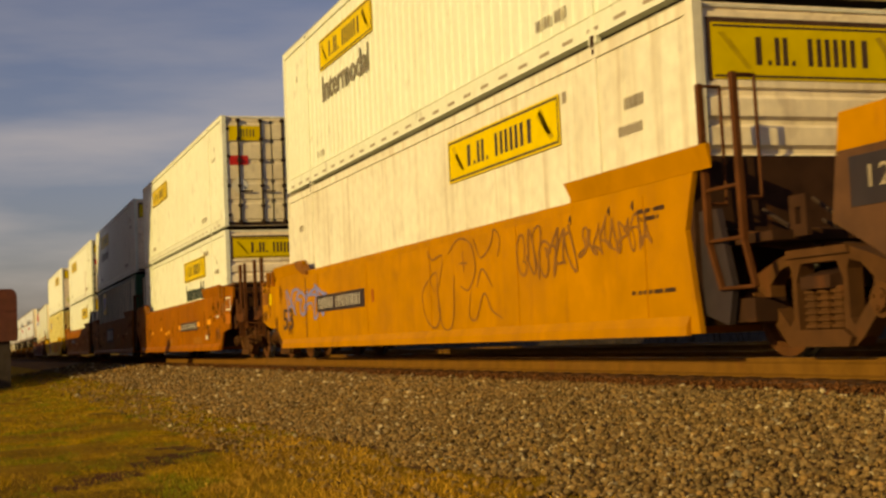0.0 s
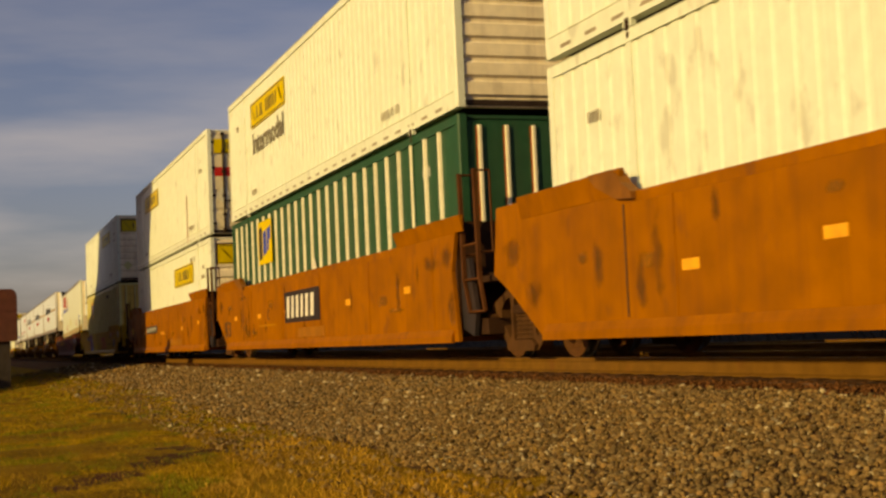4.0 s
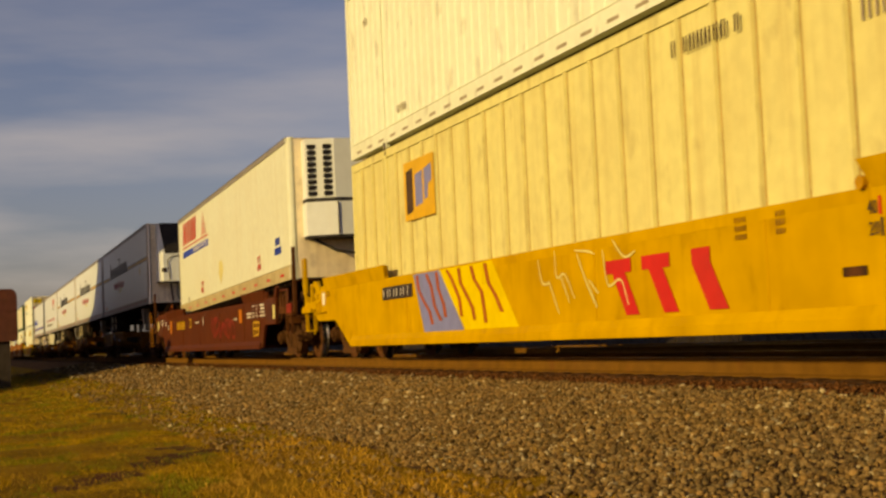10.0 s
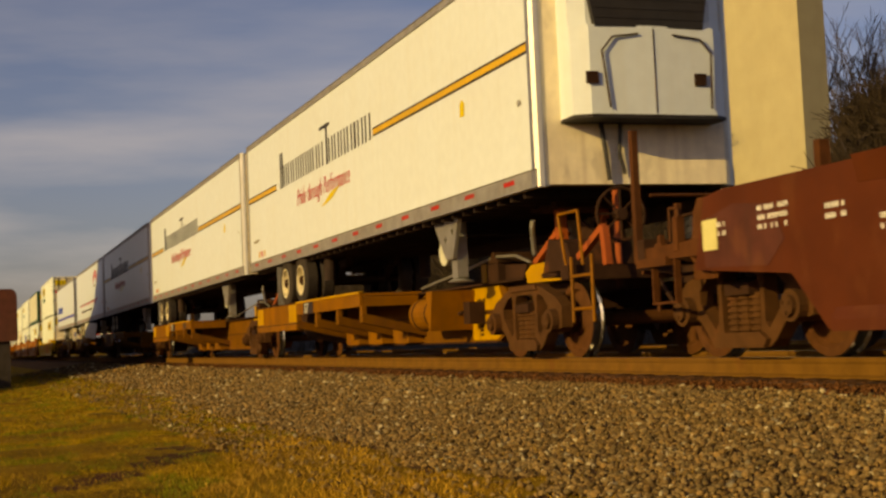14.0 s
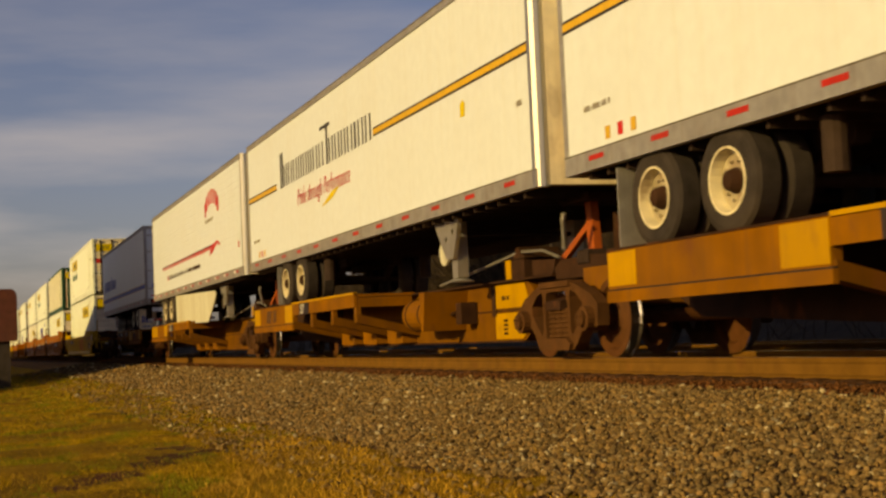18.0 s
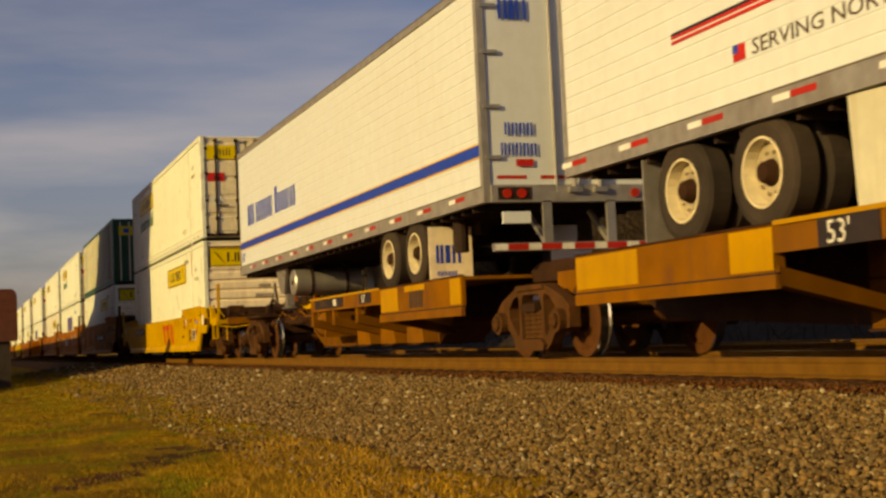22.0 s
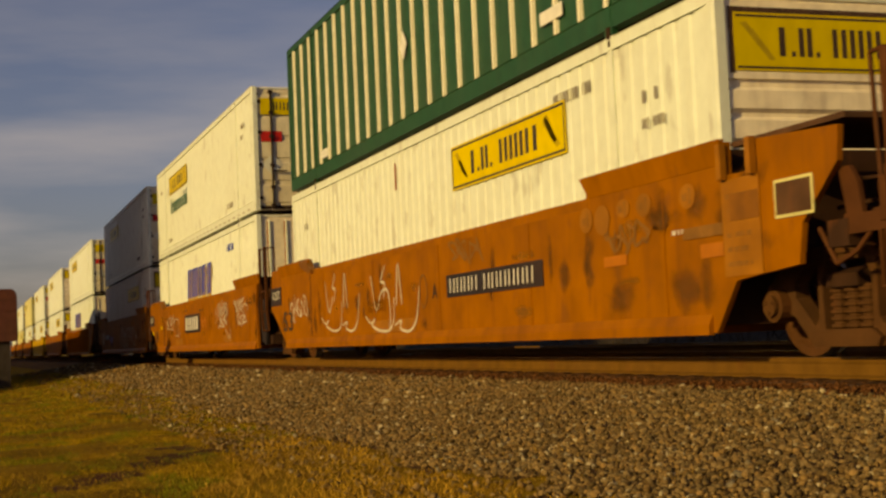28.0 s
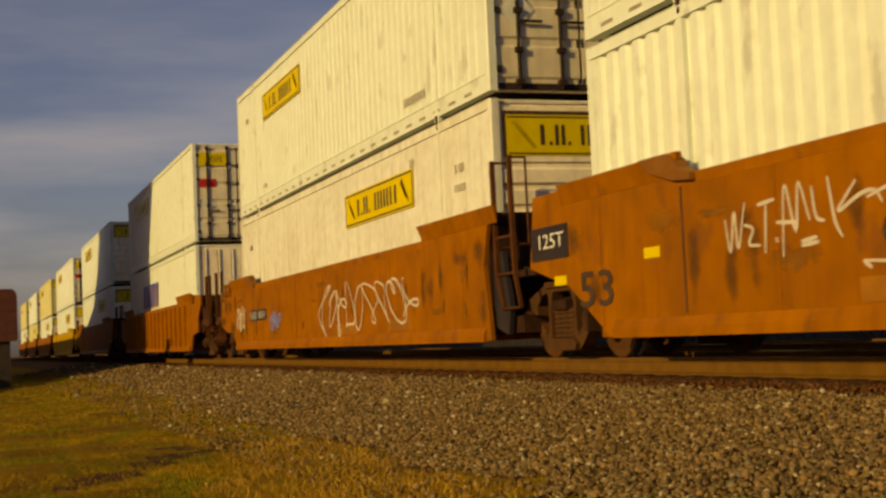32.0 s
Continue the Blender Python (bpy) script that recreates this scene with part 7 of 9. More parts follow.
part("grimed_end", Shape().prism_y([(-17.97, 0.80), (-17.25, 0.66), (-16.75, 0.72), (-16.85, 1.30), (-16.66, 1.56), (-17.14, 1.53), (-17.4, 1.54), (-17.94, 1.51)], -W_WELL - 0.007, -W_WELL - 0.001), SCUFF, u, "grimy brown end of the side")
part("brake_wheel", kept("bw", brake_wheel), GRIME_SHADE, u, "spoked hand brake wheel", at=pose(-19.85, -0.95, 1.72))
part("end_box", Shape().plate([(-17.66, 1.22), (-17.36, 1.22), (-17.36, 1.46), (-17.66, 1.46)], [[(-17.60, 1.27), (-17.42, 1.27), (-17.42, 1.41), (-17.60, 1.41)]], YW - 0.02, YW), SCUFF, u, "raised square frame")
panel(u, "yellow_mark", -16.50, -16.34, 0.92, 1.14, SIGN, YW, "small yellow reflector")
panel(u, "bright_patch", -17.17, -16.72, 0.87, 1.10, PRIMER, YW - 0.004)
soot(u, [(-10.2, 0.8, 0.5, 0.6), (-3.0, 0.7, 0.3, 0.5)])
a, b = stack(-72.2, (WHITE, "pressed", "nose", W_LOW), (WHITE, "pressed", "doors", "white container with rust streaks and doors facing ahead"))
yellow_sign(a, -6.6, 1.83, 3.7, 0.58)
yellow_sign(b, -13.35, 1.90, 3.5)
marks(a, rnd, False), marks(b, rnd)
panel(b, "rust_streak", -3.75, -3.69, 0.1, 1.5, HITCH, YB)

# yellow single well with a cream box below and a white one above
u = well_car(-95.1, YELLOW, "bright yellow well wagon with red angular shapes", front="yellow", rear="yellow", low=1.22, high=1.42, front_step=2.47)


def red_brand(u, x, z, w, h):
    """Three leaning red blocks on a yellow wagon's side."""
    t = 0.24 * h
    for a0, a1, cap in ((0.02, 0.14, True), (0.36, 0.48, True), (0.72, 0.86, False)):
        s = Shape()
        x0, x1 = x + a0 * w, x + a1 * w
        lean = 0.12 * w
        s.prism_y([(x0 + lean, z), (x1 + lean, z), (x1, z + h - t), (x1 + 0.06 * w + (0 if cap else -0.06 * w), z + h - t), (x1 + (0.06 * w if cap else 0), z + h), (x0 - (0.06 * w if cap else 0), z + h), (x0 - (0.06 * w if cap else 0), z + h - t), (x0, z + h - t)], YW - 0.004, YW)
        part("red_block", s, RED_INK, u, "leaning red block")


def yellow_marks(u):
    """Load limits, data panel, stickers and rear plates that both yellow wagons carry."""
    for word, x, z in (("40", -2.51, 1.03), ("20", -2.50, 0.88), ("45", -1.71, 1.02), ("48", -1.24, 1.02), ("53", -0.44, 1.03)):
        fitted(word, RUST_INK, u, x, x + 0.11, z, z + 0.10, YW - 0.001, 0.004)
        panel(u, "limit_bar", x + 0.13, x + 0.155, z - 0.01, z + 0.12, RED_INK if word != "20" else RUST_INK, YW)
    fitted("53", RUST_INK, u, -1.52, -1.14, 0.52, 0.82, YW - 0.001, bold=0.012)
    p = panel(u, "data_panel", -0.93, -0.42, 0.54, 0.83, PALE_INK, YW, "white framed black data panel")
    for x0, x1, z0, z1 in ((-0.90, -0.69, 0.645, 0.80), (-0.66, -0.46, 0.645, 0.80), (-0.90, -0.46, 0.565, 0.625)):
        panel(p, "data_panel_face", x0, x1, z0, z1, PLATE, YW - 0.005)
    s = Shape()
    for x, z in ((-0.87, 0.74), (-0.87, 0.67), (-0.62, 0.72), (-0.80, 0.58)):
        side_bars(s, x, z, 0.03, (0.8, 0.6, 0.9), YW - 0.009, gap=0.4)
    stuff(part("data_print", s, PALE_INK, p, "rows of small pale bars"))
    p = panel(u, "orange_placard", -0.40, -0.12, 0.66, 0.84, PRIMER, YW, "small framed orange placard")
    panel(p, "placard_line", -0.27, -0.255, 0.67, 0.83, RUST_INK, YW - 0.005)
    p = panel(u, "sticker", -2.14, -2.01, 0.98, 1.13, PALE_INK, YW, "pale blue and white sticker")
    panel(p, "sticker_face", -2.115, -2.035, 1.0, 1.06, BLUE_GREY, YW - 0.005)
    panel(u, "repaint_patch", -2.30, -1.76, 0.86, 0.97, FADED_GOLD, YW + 0.004, "orange-yellow repaint patch")
    panel(u, "grey_plate", -2.83, -2.55, 0.61, 0.68, GRIME_SHADE, YW, "small dark plate")
    for x, w in ((-4.25, 0.45), (-3.65, 0.30)):
        s = Shape()
        for z in (1.13, 1.06, 0.99):
            side_bars(s, x, z, 0.045, (0.7, 0.9, 0.5, 0.8)[:3 if w < 0.4 else 4], YW, gap=0.35)
        stuff(part("stencil", s, DULL_STENCIL, u, "worn brown stencil rows"))
    for x in (-1.62, -0.97):
        panel(u, "plate_seam", x, x + 0.012, 0.42, 1.20, DULL_STENCIL, YW + 0.006)
    s = Shape()
    side_bars(s, -17.62, 1.10, 0.04, (0.7, 0.9, 0.5, 0.8, 0.6, 0.9), YW, gap=0.35)
    side_bars(s, -17.60, 1.16, 0.03, (0.9, 0.9, 0.5, 0.9, 0.8, 0.6), YW, gap=0.35)
    side_bars(s, -18.28, 1.09, 0.03, (0.9, 0.5, 0.9), YW, gap=0.35)
    side_bars(s, -18.28, 1.14, 0.03, (0.7, 0.5, 0.6, 0.8), YW, gap=0.35)
    stuff(part("stencil", s, DULL_STENCIL, u, "worn brown stencil rows"))
    panel(u, "card_holder", -17.92, -17.76, 0.97, 1.18, PALE_INK, YW, "small white card holder")
    part("raised_frame", Shape().plate([(-18.35, 0.87), (-18.08, 0.88), (-18.08, 1.05), (-18.35, 1.04)], [[(-18.32, 0.90), (-18.11, 0.91), (-18.11, 1.02), (-18.32, 1.01)]], YW - 0.015, YW + 0.006), YELLOW, u, "raised rectangular frame")
    part("end_ledge", Shape().cut_box(-18.40, -17.66, -W_WELL - 0.05, -W_WELL + 0.01, 0.825, 0.85, 0.006), YELLOW, u, "narrow ledge along the end")
    part("end_slot", Shape().box(-18.53, -18.46, YW - 0.001, YW + 0.007, 1.20, 1.31), GRIME_SHADE, u, "dark slot in the end plate")
    part("rail_knob", Shape().rod((-2.53, -W_WELL - 0.05, 1.26), (-2.53, -W_WELL + 0.04, 1.26), 0.05, 10), FADED_GOLD, u, "worn rounded end of the top rail")


FADED_GOLD = material("patched orange-yellow paint", (0.47, 0.23, 0.006), 0.5, vary=0.15, streak=0.2, bump=0.04)
DULL_STENCIL = material("worn brown stencil paint", (0.27, 0.14, 0.008), 0.6, vary=0.3, bump=0.0)
yellow_marks(u)
red_brand(u, -6.55, 0.44, 2.2, 0.54)
number_plate(u, -14.25, 0.90, 1.45, 0.19, (0.5, 0.5, 0.5, 0.5))
s = Shape().prism_y([(-12.72, 1.20), (-11.6, 1.20), (-10.7, 0.34), (-12.3, 0.34)], YW, YW + 0.006)
part("grey_patch", s, BLUE_GREY, u, "grey-blue painted-over patch")
s = Shape().prism_y([(-11.65, 1.20), (-9.7, 1.20), (-8.9, 0.34), (-10.65, 0.34)], YW, YW + 0.006)
part("bright_patch", s, SIGN, u, "bright yellow sprayed patch")
for k, x in enumerate((-12.55, -12.15, -11.72, -11.3, -10.85, -10.4, -9.92)):
    # kinked orange outlines run down through the two patches
    r = random.Random(40 + k)
    pts, z = [(x, 1.18)], 1.18
    while z > 0.58:
        px, z = pts[-1][0], z - r.uniform(0.14, 0.26)
        pts.append((px + r.choice((0.05, 0.20, 0.24, 0.10)), z))
    s = Shape()
    w = 0.05
    for (ax, az), (bx, bz) in zip(pts, pts[1:]):
        s.prism_y([(ax - w, az), (ax + w, az), (bx + w, bz), (bx - w, bz)], YW - 0.007, YW - 0.001)
    stuff(part("graffiti", s, HITCH, u, "kinked orange sprayed outline"))
DRIPS = (((0.0, 0.9), (0.04, 0.55), (0.12, 0.52)), ((0.12, 0.56), (0.22, 0.05)), ((0.2, 1.0), (0.21, 0.6), (0.30, 0.62), (0.40, 0.25)), ((0.26, 0.6), (0.34, 0.2)), ((0.42, 0.95), (0.56, 0.90), (0.62, 0.85)), ((0.44, 0.9), (0.52, 0.5), (0.62, 0.1)),
         ((0.55, 0.5), (0.64, 0.3)), ((0.55, 0.4), (0.62, 0.12)), ((0.70, 0.9), (0.74, 0.4), (0.86, 0.45), (0.92, 0.1)), ((0.8, 1.0), (0.9, 0.75), (1.0, 0.8)))
spray(u, -8.3, 0.46, 2.3, 0.72, DRIPS, CREAM, 0.022, YW - 0.006)
panel(u, "card_holder", 0.72, 1.0, 0.90, 1.16, PALE_INK, YW, "small white card holder")
a, b = stack(-95.4, (CREAM, "ribbed", "upright", "cream ribbed container in a yellow wagon well", {"rib_paint": CREAM}), (WHITE, "pressed", "nose", W_TOP))
yellow_sign(b, -6.65, 1.92, 3.6)
logo_panel(a, -13.2, 1.66, 1.35, 0.86, RUST_INK, BLUE_GREY, GOLD)
p = part("logo_panel", Shape().box(-0.012, -0.004, -0.10, 0.24, 2.28, 2.64), GOLD, a, "small gold logo panel")
part("logo_shape", Shape().prism_x([(-0.07, 2.50), (-0.02, 2.57), (0.05, 2.52), (0.12, 2.57), (0.20, 2.50), (0.17, 2.42), (0.11, 2.47), (0.09, 2.38), (0.04, 2.46), (-0.03, 2.36)], -0.004, -0.001), BLUE, p)
side_text(a, -5.14, 2.40, 0.15, rnd, RUST_INK, n=10, y=-W_BOX - 0.026)
part("hazard_diamond", Shape().prism_x([(-0.86, 0.5), (-0.66, 0.7), (-0.86, 0.9), (-1.06, 0.7)], -0.020, -0.014), CREAM, b, "worn pale diamond placard")
for y, z, m in ((0.10, 0.62, RUST_INK), (0.45, 0.45, BLUE_GREY), (0.85, 0.62, PLATE)):
    part("small_placard", Shape().box(-0.020, -0.014, y, y + 0.2, z, z + 0.28), m, b)
side_text(a, -2.4, 2.1, 0.18, rnd, n=3)
marks(b, rnd)

# oxide red well with a cream trailer
u = well_car(-119.6, RED, "oxide red well wagon with pale stencils", front="sep", rear="sep", length=12.3, low=1.27, high=1.46, end_truck=2.45, over=0.80, tail_truck=3.2, cut=(1.07, 1.35), rear_step=2.65, front_step=0.70, reach=(1.27, 1.15), rear_over=0.49)
s = Shape()
word_bars(s, -11.04, 0.86, 0.23, (0.55, 0.55, 0.5, 0.5, -0.05, 0.5, 0.5, 0.5, 0.5), YW, gap=0.28)
stuff(part("number_print", s, GOLD, u, "row of faded yellow bars"))
for x, w, r in ((-15.2, 0.25, 2), (-14.5, 0.5, 3), (-13.6, 0.3, 2), (-13.0, 0.3, 2), (-0.3, 0.4, 2), (0.35, 0.15, 4), (0.70, 0.15, 4), (1.10, 0.55, 4), (-1.9, 0.4, 1), (-0.35, 0.6, 2)):
    stencil(u, x, 0.92 if x > -13.2 else 1.05, w, r, PALE_INK, rnd)
p = panel(u, "data_panel", -8.72, -8.38, 0.88, 1.14, GOLD, YW, "small framed panel")
panel(p, "data_panel_face", -8.67, -8.43, 0.92, 1.10, RED, YW - 0.005)
for x, w in ((-14.75, 1.2), (2.15, 0.9)):
    part("grime_patch", Shape().prism_y([(x - w / 2, 0.80), (x + w * 0.3, 0.76), (x + w / 2, 0.95), (x + w * 0.4, 1.24), (x - w * 0.1, 1.30), (x - w / 2, 1.2)], YW + 0.003, YW + 0.007), DULL_RED, u, "grimy dark patch")
panel(u, "yellow_card", -15.35, -15.12, 0.94, 1.20, CREAM, YW - 0.004, "yellowed card")
panel(u, "orange_patch", -12.55, -12.15, 0.78, 1.16, PRIMER, YW, "orange touch-up patch")
panel(u, "orange_patch", -1.25, -0.92, 0.84, 1.14, PRIMER, YW, "orange touch-up patch")
panel(u, "yellow_card", 2.45, 2.62, 0.84, 1.12, CREAM, YW - 0.004, "yellowed card")
part("lattice_mark", Shape().plate([(0.36, 0.50), (0.92, 0.52), (1.02, 0.82), (0.40, 0.83)], [[(0.41, 0.54), (0.62, 0.54), (0.66, 0.65), (0.42, 0.65)], [(0.66, 0.54), (0.88, 0.55), (0.92, 0.65), (0.70, 0.65)], [(0.43, 0.69), (0.68, 0.69), (0.71, 0.79), (0.44, 0.79)], [(0.72, 0.69), (0.94, 0.69), (0.97, 0.79), (0.75, 0.79)]], YW - 0.004, YW), GOLD, u, "slanted yellow stencilled lattice")
part("red_flag", Shape().box(3.55, 3.95, -1.47, -1.45, 0.92, 1.10), FAINT_RED, u, "bright red painted end panel")
part("end_rail", Shape().pipe([(2.75, -1.42, 1.40), (3.5, -1.42, 1.38), (3.5, -1.42, 1.10)], 0.03), RED, u, "bent end rail")
part("end_bracket", Shape().prism_y([(2.55, 1.28), (2.72, 1.28), (2.86, 1.46), (2.80, 1.50), (2.60, 1.40)], -1.50, -1.44), RED, u, "curved red end bracket")
stencil(u, -7.7, 0.98, 0.8, 1, PALE_INK, rnd)
panel(u, "small_mark", -6.35, -6.30, 0.92, 1.12, PALE_INK, YW)
scrawl(u, rnd, -5.2, 0.5, 3.2, 0.6, YW, FAINT_RED, 7, 0.07)
t = trailer(-116.2, 1.60, "cream refrigerated trailer riding in a red well wagon", length=15.0, nose="angled", paint=TRAILER_OLD, wheels=False, legs=False, rail=0.29)
PITCH[t.name] = -1.05
s = Shape()
word_bars(s, -14.15, 2.02, 0.64, (0.50, 0.34, 0.16, 0.46, 0.46, 0.38, 0.44), YT + 0.003, gap=0.16, lean=0.22)
stuff(part("painted_mark", s, RED_INK, t, "row of leaning red blocks"))
panel(t, "red_line", -14.15, -9.75, 1.91, 1.945, RED_INK, YT + 0.004)
p = panel(t, "blue_band", -14.15, -9.75, 1.64, 1.82, BLUE, YT + 0.004, "dark blue band")
fitted("CONTROLLED LOGISTICS", PALE_INK, p, -12.35, -9.82, 1.675, 1.79, YT - 0.003)
for k in range(3):
    s = Shape().prism_y([(-10.75 + 0.28 * k, 2.0), (-10.62 + 0.28 * k, 2.0), (-10.45 + 0.16 * k, 2.68 - 0.16 * k)], YT, YT + 0.003)
    part("sail_shape", s, RED_INK, t, "red sail-like shape")
for x in (-11.05, -3.36):
    fitted("LIFT", RED_INK, t, x + 0.05, x + 0.40, 0.60, 0.74, YT)
    fitted("HERE", RED_INK, t, x, x + 0.42, 0.42, 0.56, YT)
s = Shape()
word_bars(s, -1.42, 0.80, 0.15, (0.55,) * 4, YT + 0.002, gap=0.22)
word_bars(s, -1.52, 0.60, 0.15, (0.5,) * 6, YT + 0.002, gap=0.22)
stuff(part("number_print", s, BLUE, t, "small blue bars"))
s = Shape().prism_y([(-8.3, 0.75), (-7.95, 0.45), (-7.6, 0.8), (-7.75, 1.05), (-8.15, 1.05)], YT, YT + 0.003)
part("worn_placard", s, CREAM, t, "worn hazard placard")
panel(t, "small_placard", -13.4, -13.25, 0.28, 0.44, STEEL, YT + 0.003)

# spine wagons with five trailers
spine_unit(-139.95, first=True, length=16.28)
spine_unit(-156.23, tank=False, length=17.55, mark="high")
spine_unit(-173.70, length=17.54, mark="low")
spine_unit(-191.24, tank=False, length=17.55, bright=(2.24, 3.60))
spine_unit(-208.22, last=True, reverse=True, length=17.03, front_truck=-0.47)


def stripe_band(t, z, h, x0, x1):
    panel(t, "gold_stripe", x0, x1, z, z + h, GOLD, YT + 0.003, "gold stripe between dark lines")
    panel(t, "stripe_edge", x0, x1, z + h, z + h + 0.03, INK, YT + 0.003)
    panel(t, "stripe_edge", x0, x1, z - 0.03, z, INK, YT + 0.003)


def script_line(t, x, z, w, h, mat, rnd):
    """A flowing hand-written line, as plain slanted strokes."""
    s = Shape()
    k = 0
    while k * 0.085 < w:
        a = x + k * 0.085
        hh, drop = h * rnd.choice((0.45, 0.5, 0.55, 0.5, 1.0)), h * rnd.choice((0, 0, 0, 0, 0.4))
        s.prism_y([(a - 0.2 * drop, z - drop), (a + 0.028 - 0.2 * drop, z - drop), (a + 0.028 + 0.25 * hh, z + hh), (a + 0.25 * hh, z + hh)], YT, YT + 0.003)
        k += rnd.choice((1, 1, 1, 1, 2))
    stuff(part("script_line", s, mat, t))


for k in range(3):
    x0 = -138.85 - 17.33 * k
    t = trailer(x0, 1.97, "white refrigerated trailer with a gold stripe on a spine wagon", nose="tall" if k == 0 else "narrow", back=1.5 if k == 1 else 0.0)
    stripe_band(t, 1.60, 0.08, -6.45, -0.18)
    stripe_band(t, 1.57, 0.08, -16.5, -13.6)
    s = Shape()
    x = side_bars(s, -13.2, 1.53, 0.72, (0.12, 0.16), YT + 0.003, gap=0.10)
    x = word_bars(s, x, 1.54, 0.44, (0.62, 0.72, 0.72, 0.62, 0.67, 0.57, 0.77, 0.72), YT + 0.003, gap=0.27)
    x = side_bars(s, x + 0.10, 1.53, 0.74, (0.16,), YT + 0.003, gap=0.10)
    x = word_bars(s, x, 1.54, 0.44, (0.67, 0.70, 0.65, 0.72, 0.25, 0.72, 0.72), YT + 0.003, gap=0.27)
    stuff(part("painted_mark", s, INK, t, "row of dark blocks"))
    panel(t, "painted_bar", -9.85, -9.15, 2.20, 2.26, INK, YT + 0.003)
    ob = fitted("Pride through Performance", RED_INK, t, -11.75, -7.9, 0.92, 1.34, YT, -0.012)
    ob.data = ob.data.copy()
    ob.data.transform(Matrix(((1, 0, 0.25, 0), (0, 1, 0, 0), (0, 0, 1, 0), (0, 0, 0, 1))))
    s = Shape().prism_y([(-9.9, 0.80), (-9.2, 1.0), (-8.55, 1.06), (-9.1, 0.9), (-9.5, 0.84)], YT, YT + 0.003)
    part("leaf_shape", s, SIGN, t, "golden leaf-like shape")
    part("yellow_mark", Shape().prism_y([(-2.45, 1.20), (-2.3, 1.2), (-2.28, 1.36), (-2.36, 1.42), (-2.45, 1.36)], YT, YT + 0.003), SIGN, t)
    side_text(t, -0.55, 1.0, 0.07, rnd, n=3, y=YT)
    side_text(t, -16.1, 0.62, 0.06, rnd, n=14, y=YT)
    for i, m in enumerate((GOLD, RED_INK, GOLD)):
        panel(t, "small_placard", -15.6 + 0.28 * i, -15.5 + 0.28 * i, 0.27, 0.40, m, YT + 0.003)

t = trailer(-190.85, 1.97, "white ribbed trailer with red arched blocks and a side skirt", length=16.2, nose="narrow", lines=0.16, skirt=True, back=0.95, leg_back=0.30)
for i in range(7):
    a0 = math.pi * (0.84 - 0.68 * i / 6)
    cx, cz = -4.17 + 1.10 * math.cos(a0), 1.58 + 0.55 * math.sin(a0)
    s = Shape().prism_y([(cx - 0.12, cz), (cx + 0.10, cz), (cx + 0.12, cz + 0.38), (cx - 0.10, cz + 0.38)], YT - 0.004, YT)
    part("red_block", s, RED_INK, t, "block of a red arch")
side_text(t, -5.22, 1.68, 0.09, rnd, n=18, y=YT)
for z0, z1, m in ((0.995, 1.02, INK), (0.965, 0.99, RED_INK), (0.915, 0.945, RED_INK)):
    s = Shape().prism_y([(-13.75, z0), (-4.3, z0 + 0.02), (-4.3, z1 + 0.03), (-13.75, z1)], YT - 0.004, YT)
    part("pen_stripe", s, m, t, "long thin pen-like stripe")
s = Shape().prism_y([(-4.3, 1.04), (-3.4, 1.10), (-3.04, 0.98), (-3.1, 0.93), (-3.5, 1.03), (-4.2, 0.84), (-4.7, 0.78)], YT - 0.004, YT)
part("red_loop", s, RED_INK, t)
s = Shape()
fitted("SERVING NORTH AMERICA", RUST_INK, t, -12.43, -9.3, 0.55, 0.68, YT)
word_bars(s, -9.05, 0.56, 0.11, [rnd.choice((0.5, 0.5, 0.6, -0.3)) for _ in range(34)], YT, gap=0.25)
panel(t, "flag_sticker", -12.72, -12.54, 0.54, 0.68, RED_INK, YT, "small striped sticker")
panel(t, "flag_corner", -12.72, -12.64, 0.61, 0.68, BLUE, YT - 0.004)
stuff(part("slogan_print", s, RUST_INK, t))
panel(t, "small_placard", -0.62, -0.50, 0.70, 0.84, RED_INK, YT)

t = trailer(-209.5, 1.97, "white ribbed trailer with a blue stripe riding tail first", length=16.05, lines=0.16, reverse=True)
panel(t, "blue_stripe", -15.95, -0.1, 0.60, 0.74, BLUE, YT, "broad blue stripe")
panel(t, "stripe_edge", -15.95, -0.1, 0.745, 0.765, GOLD, YT)
panel(t, "stripe_edge", -15.95, -0.1, 0.575, 0.595, GOLD, YT)
s = Shape()
x = word_bars(s, -14.95, 1.08, 0.46, (0.40, 0.26, 0.50), YT, gap=0.16)
x = word_bars(s, x + 0.15, 1.08, 0.44, (0.46, 0.36, 0.44, 0.40, 0.44, 0.38, 0.16), YT, gap=0.20)
x = word_bars(s, x + 0.2, 1.08, 0.56, (0.40,), YT, gap=0.16)
x = word_bars(s, x, 1.08, 0.40, (0.34, 0.44, 0.38, 0.44, 0.16, 0.44, 0.44), YT, gap=0.20)
stuff(part("painted_mark", s, BLUE, t, "row of narrow blue blocks"))
fitted("53'", BLUE, t, -15.82, -15.42, 0.30, 0.50, YT, 0.01)
s = Shape()
front_bars(s, -1.0, 2.35, 0.26, (0.5, 0.25, 0.55), 0.001, gap=0.1)
front_bars(s, -0.98, 0.86, 0.16, (0.45, 0.45, 0.45, 0.45), 0.001, gap=0.2)
front_bars(s, -1.04, 0.60, 0.16, (0.45, 0.45, 0.45, 0.45, 0.45), 0.001, gap=0.2)
stuff(part("painted_mark", s, BLUE, t, "blue bars on the door"))
part("door_badge", Shape().box(0.001, 0.004, -0.84, -0.60, 0.46, 0.55), RED_INK, t)

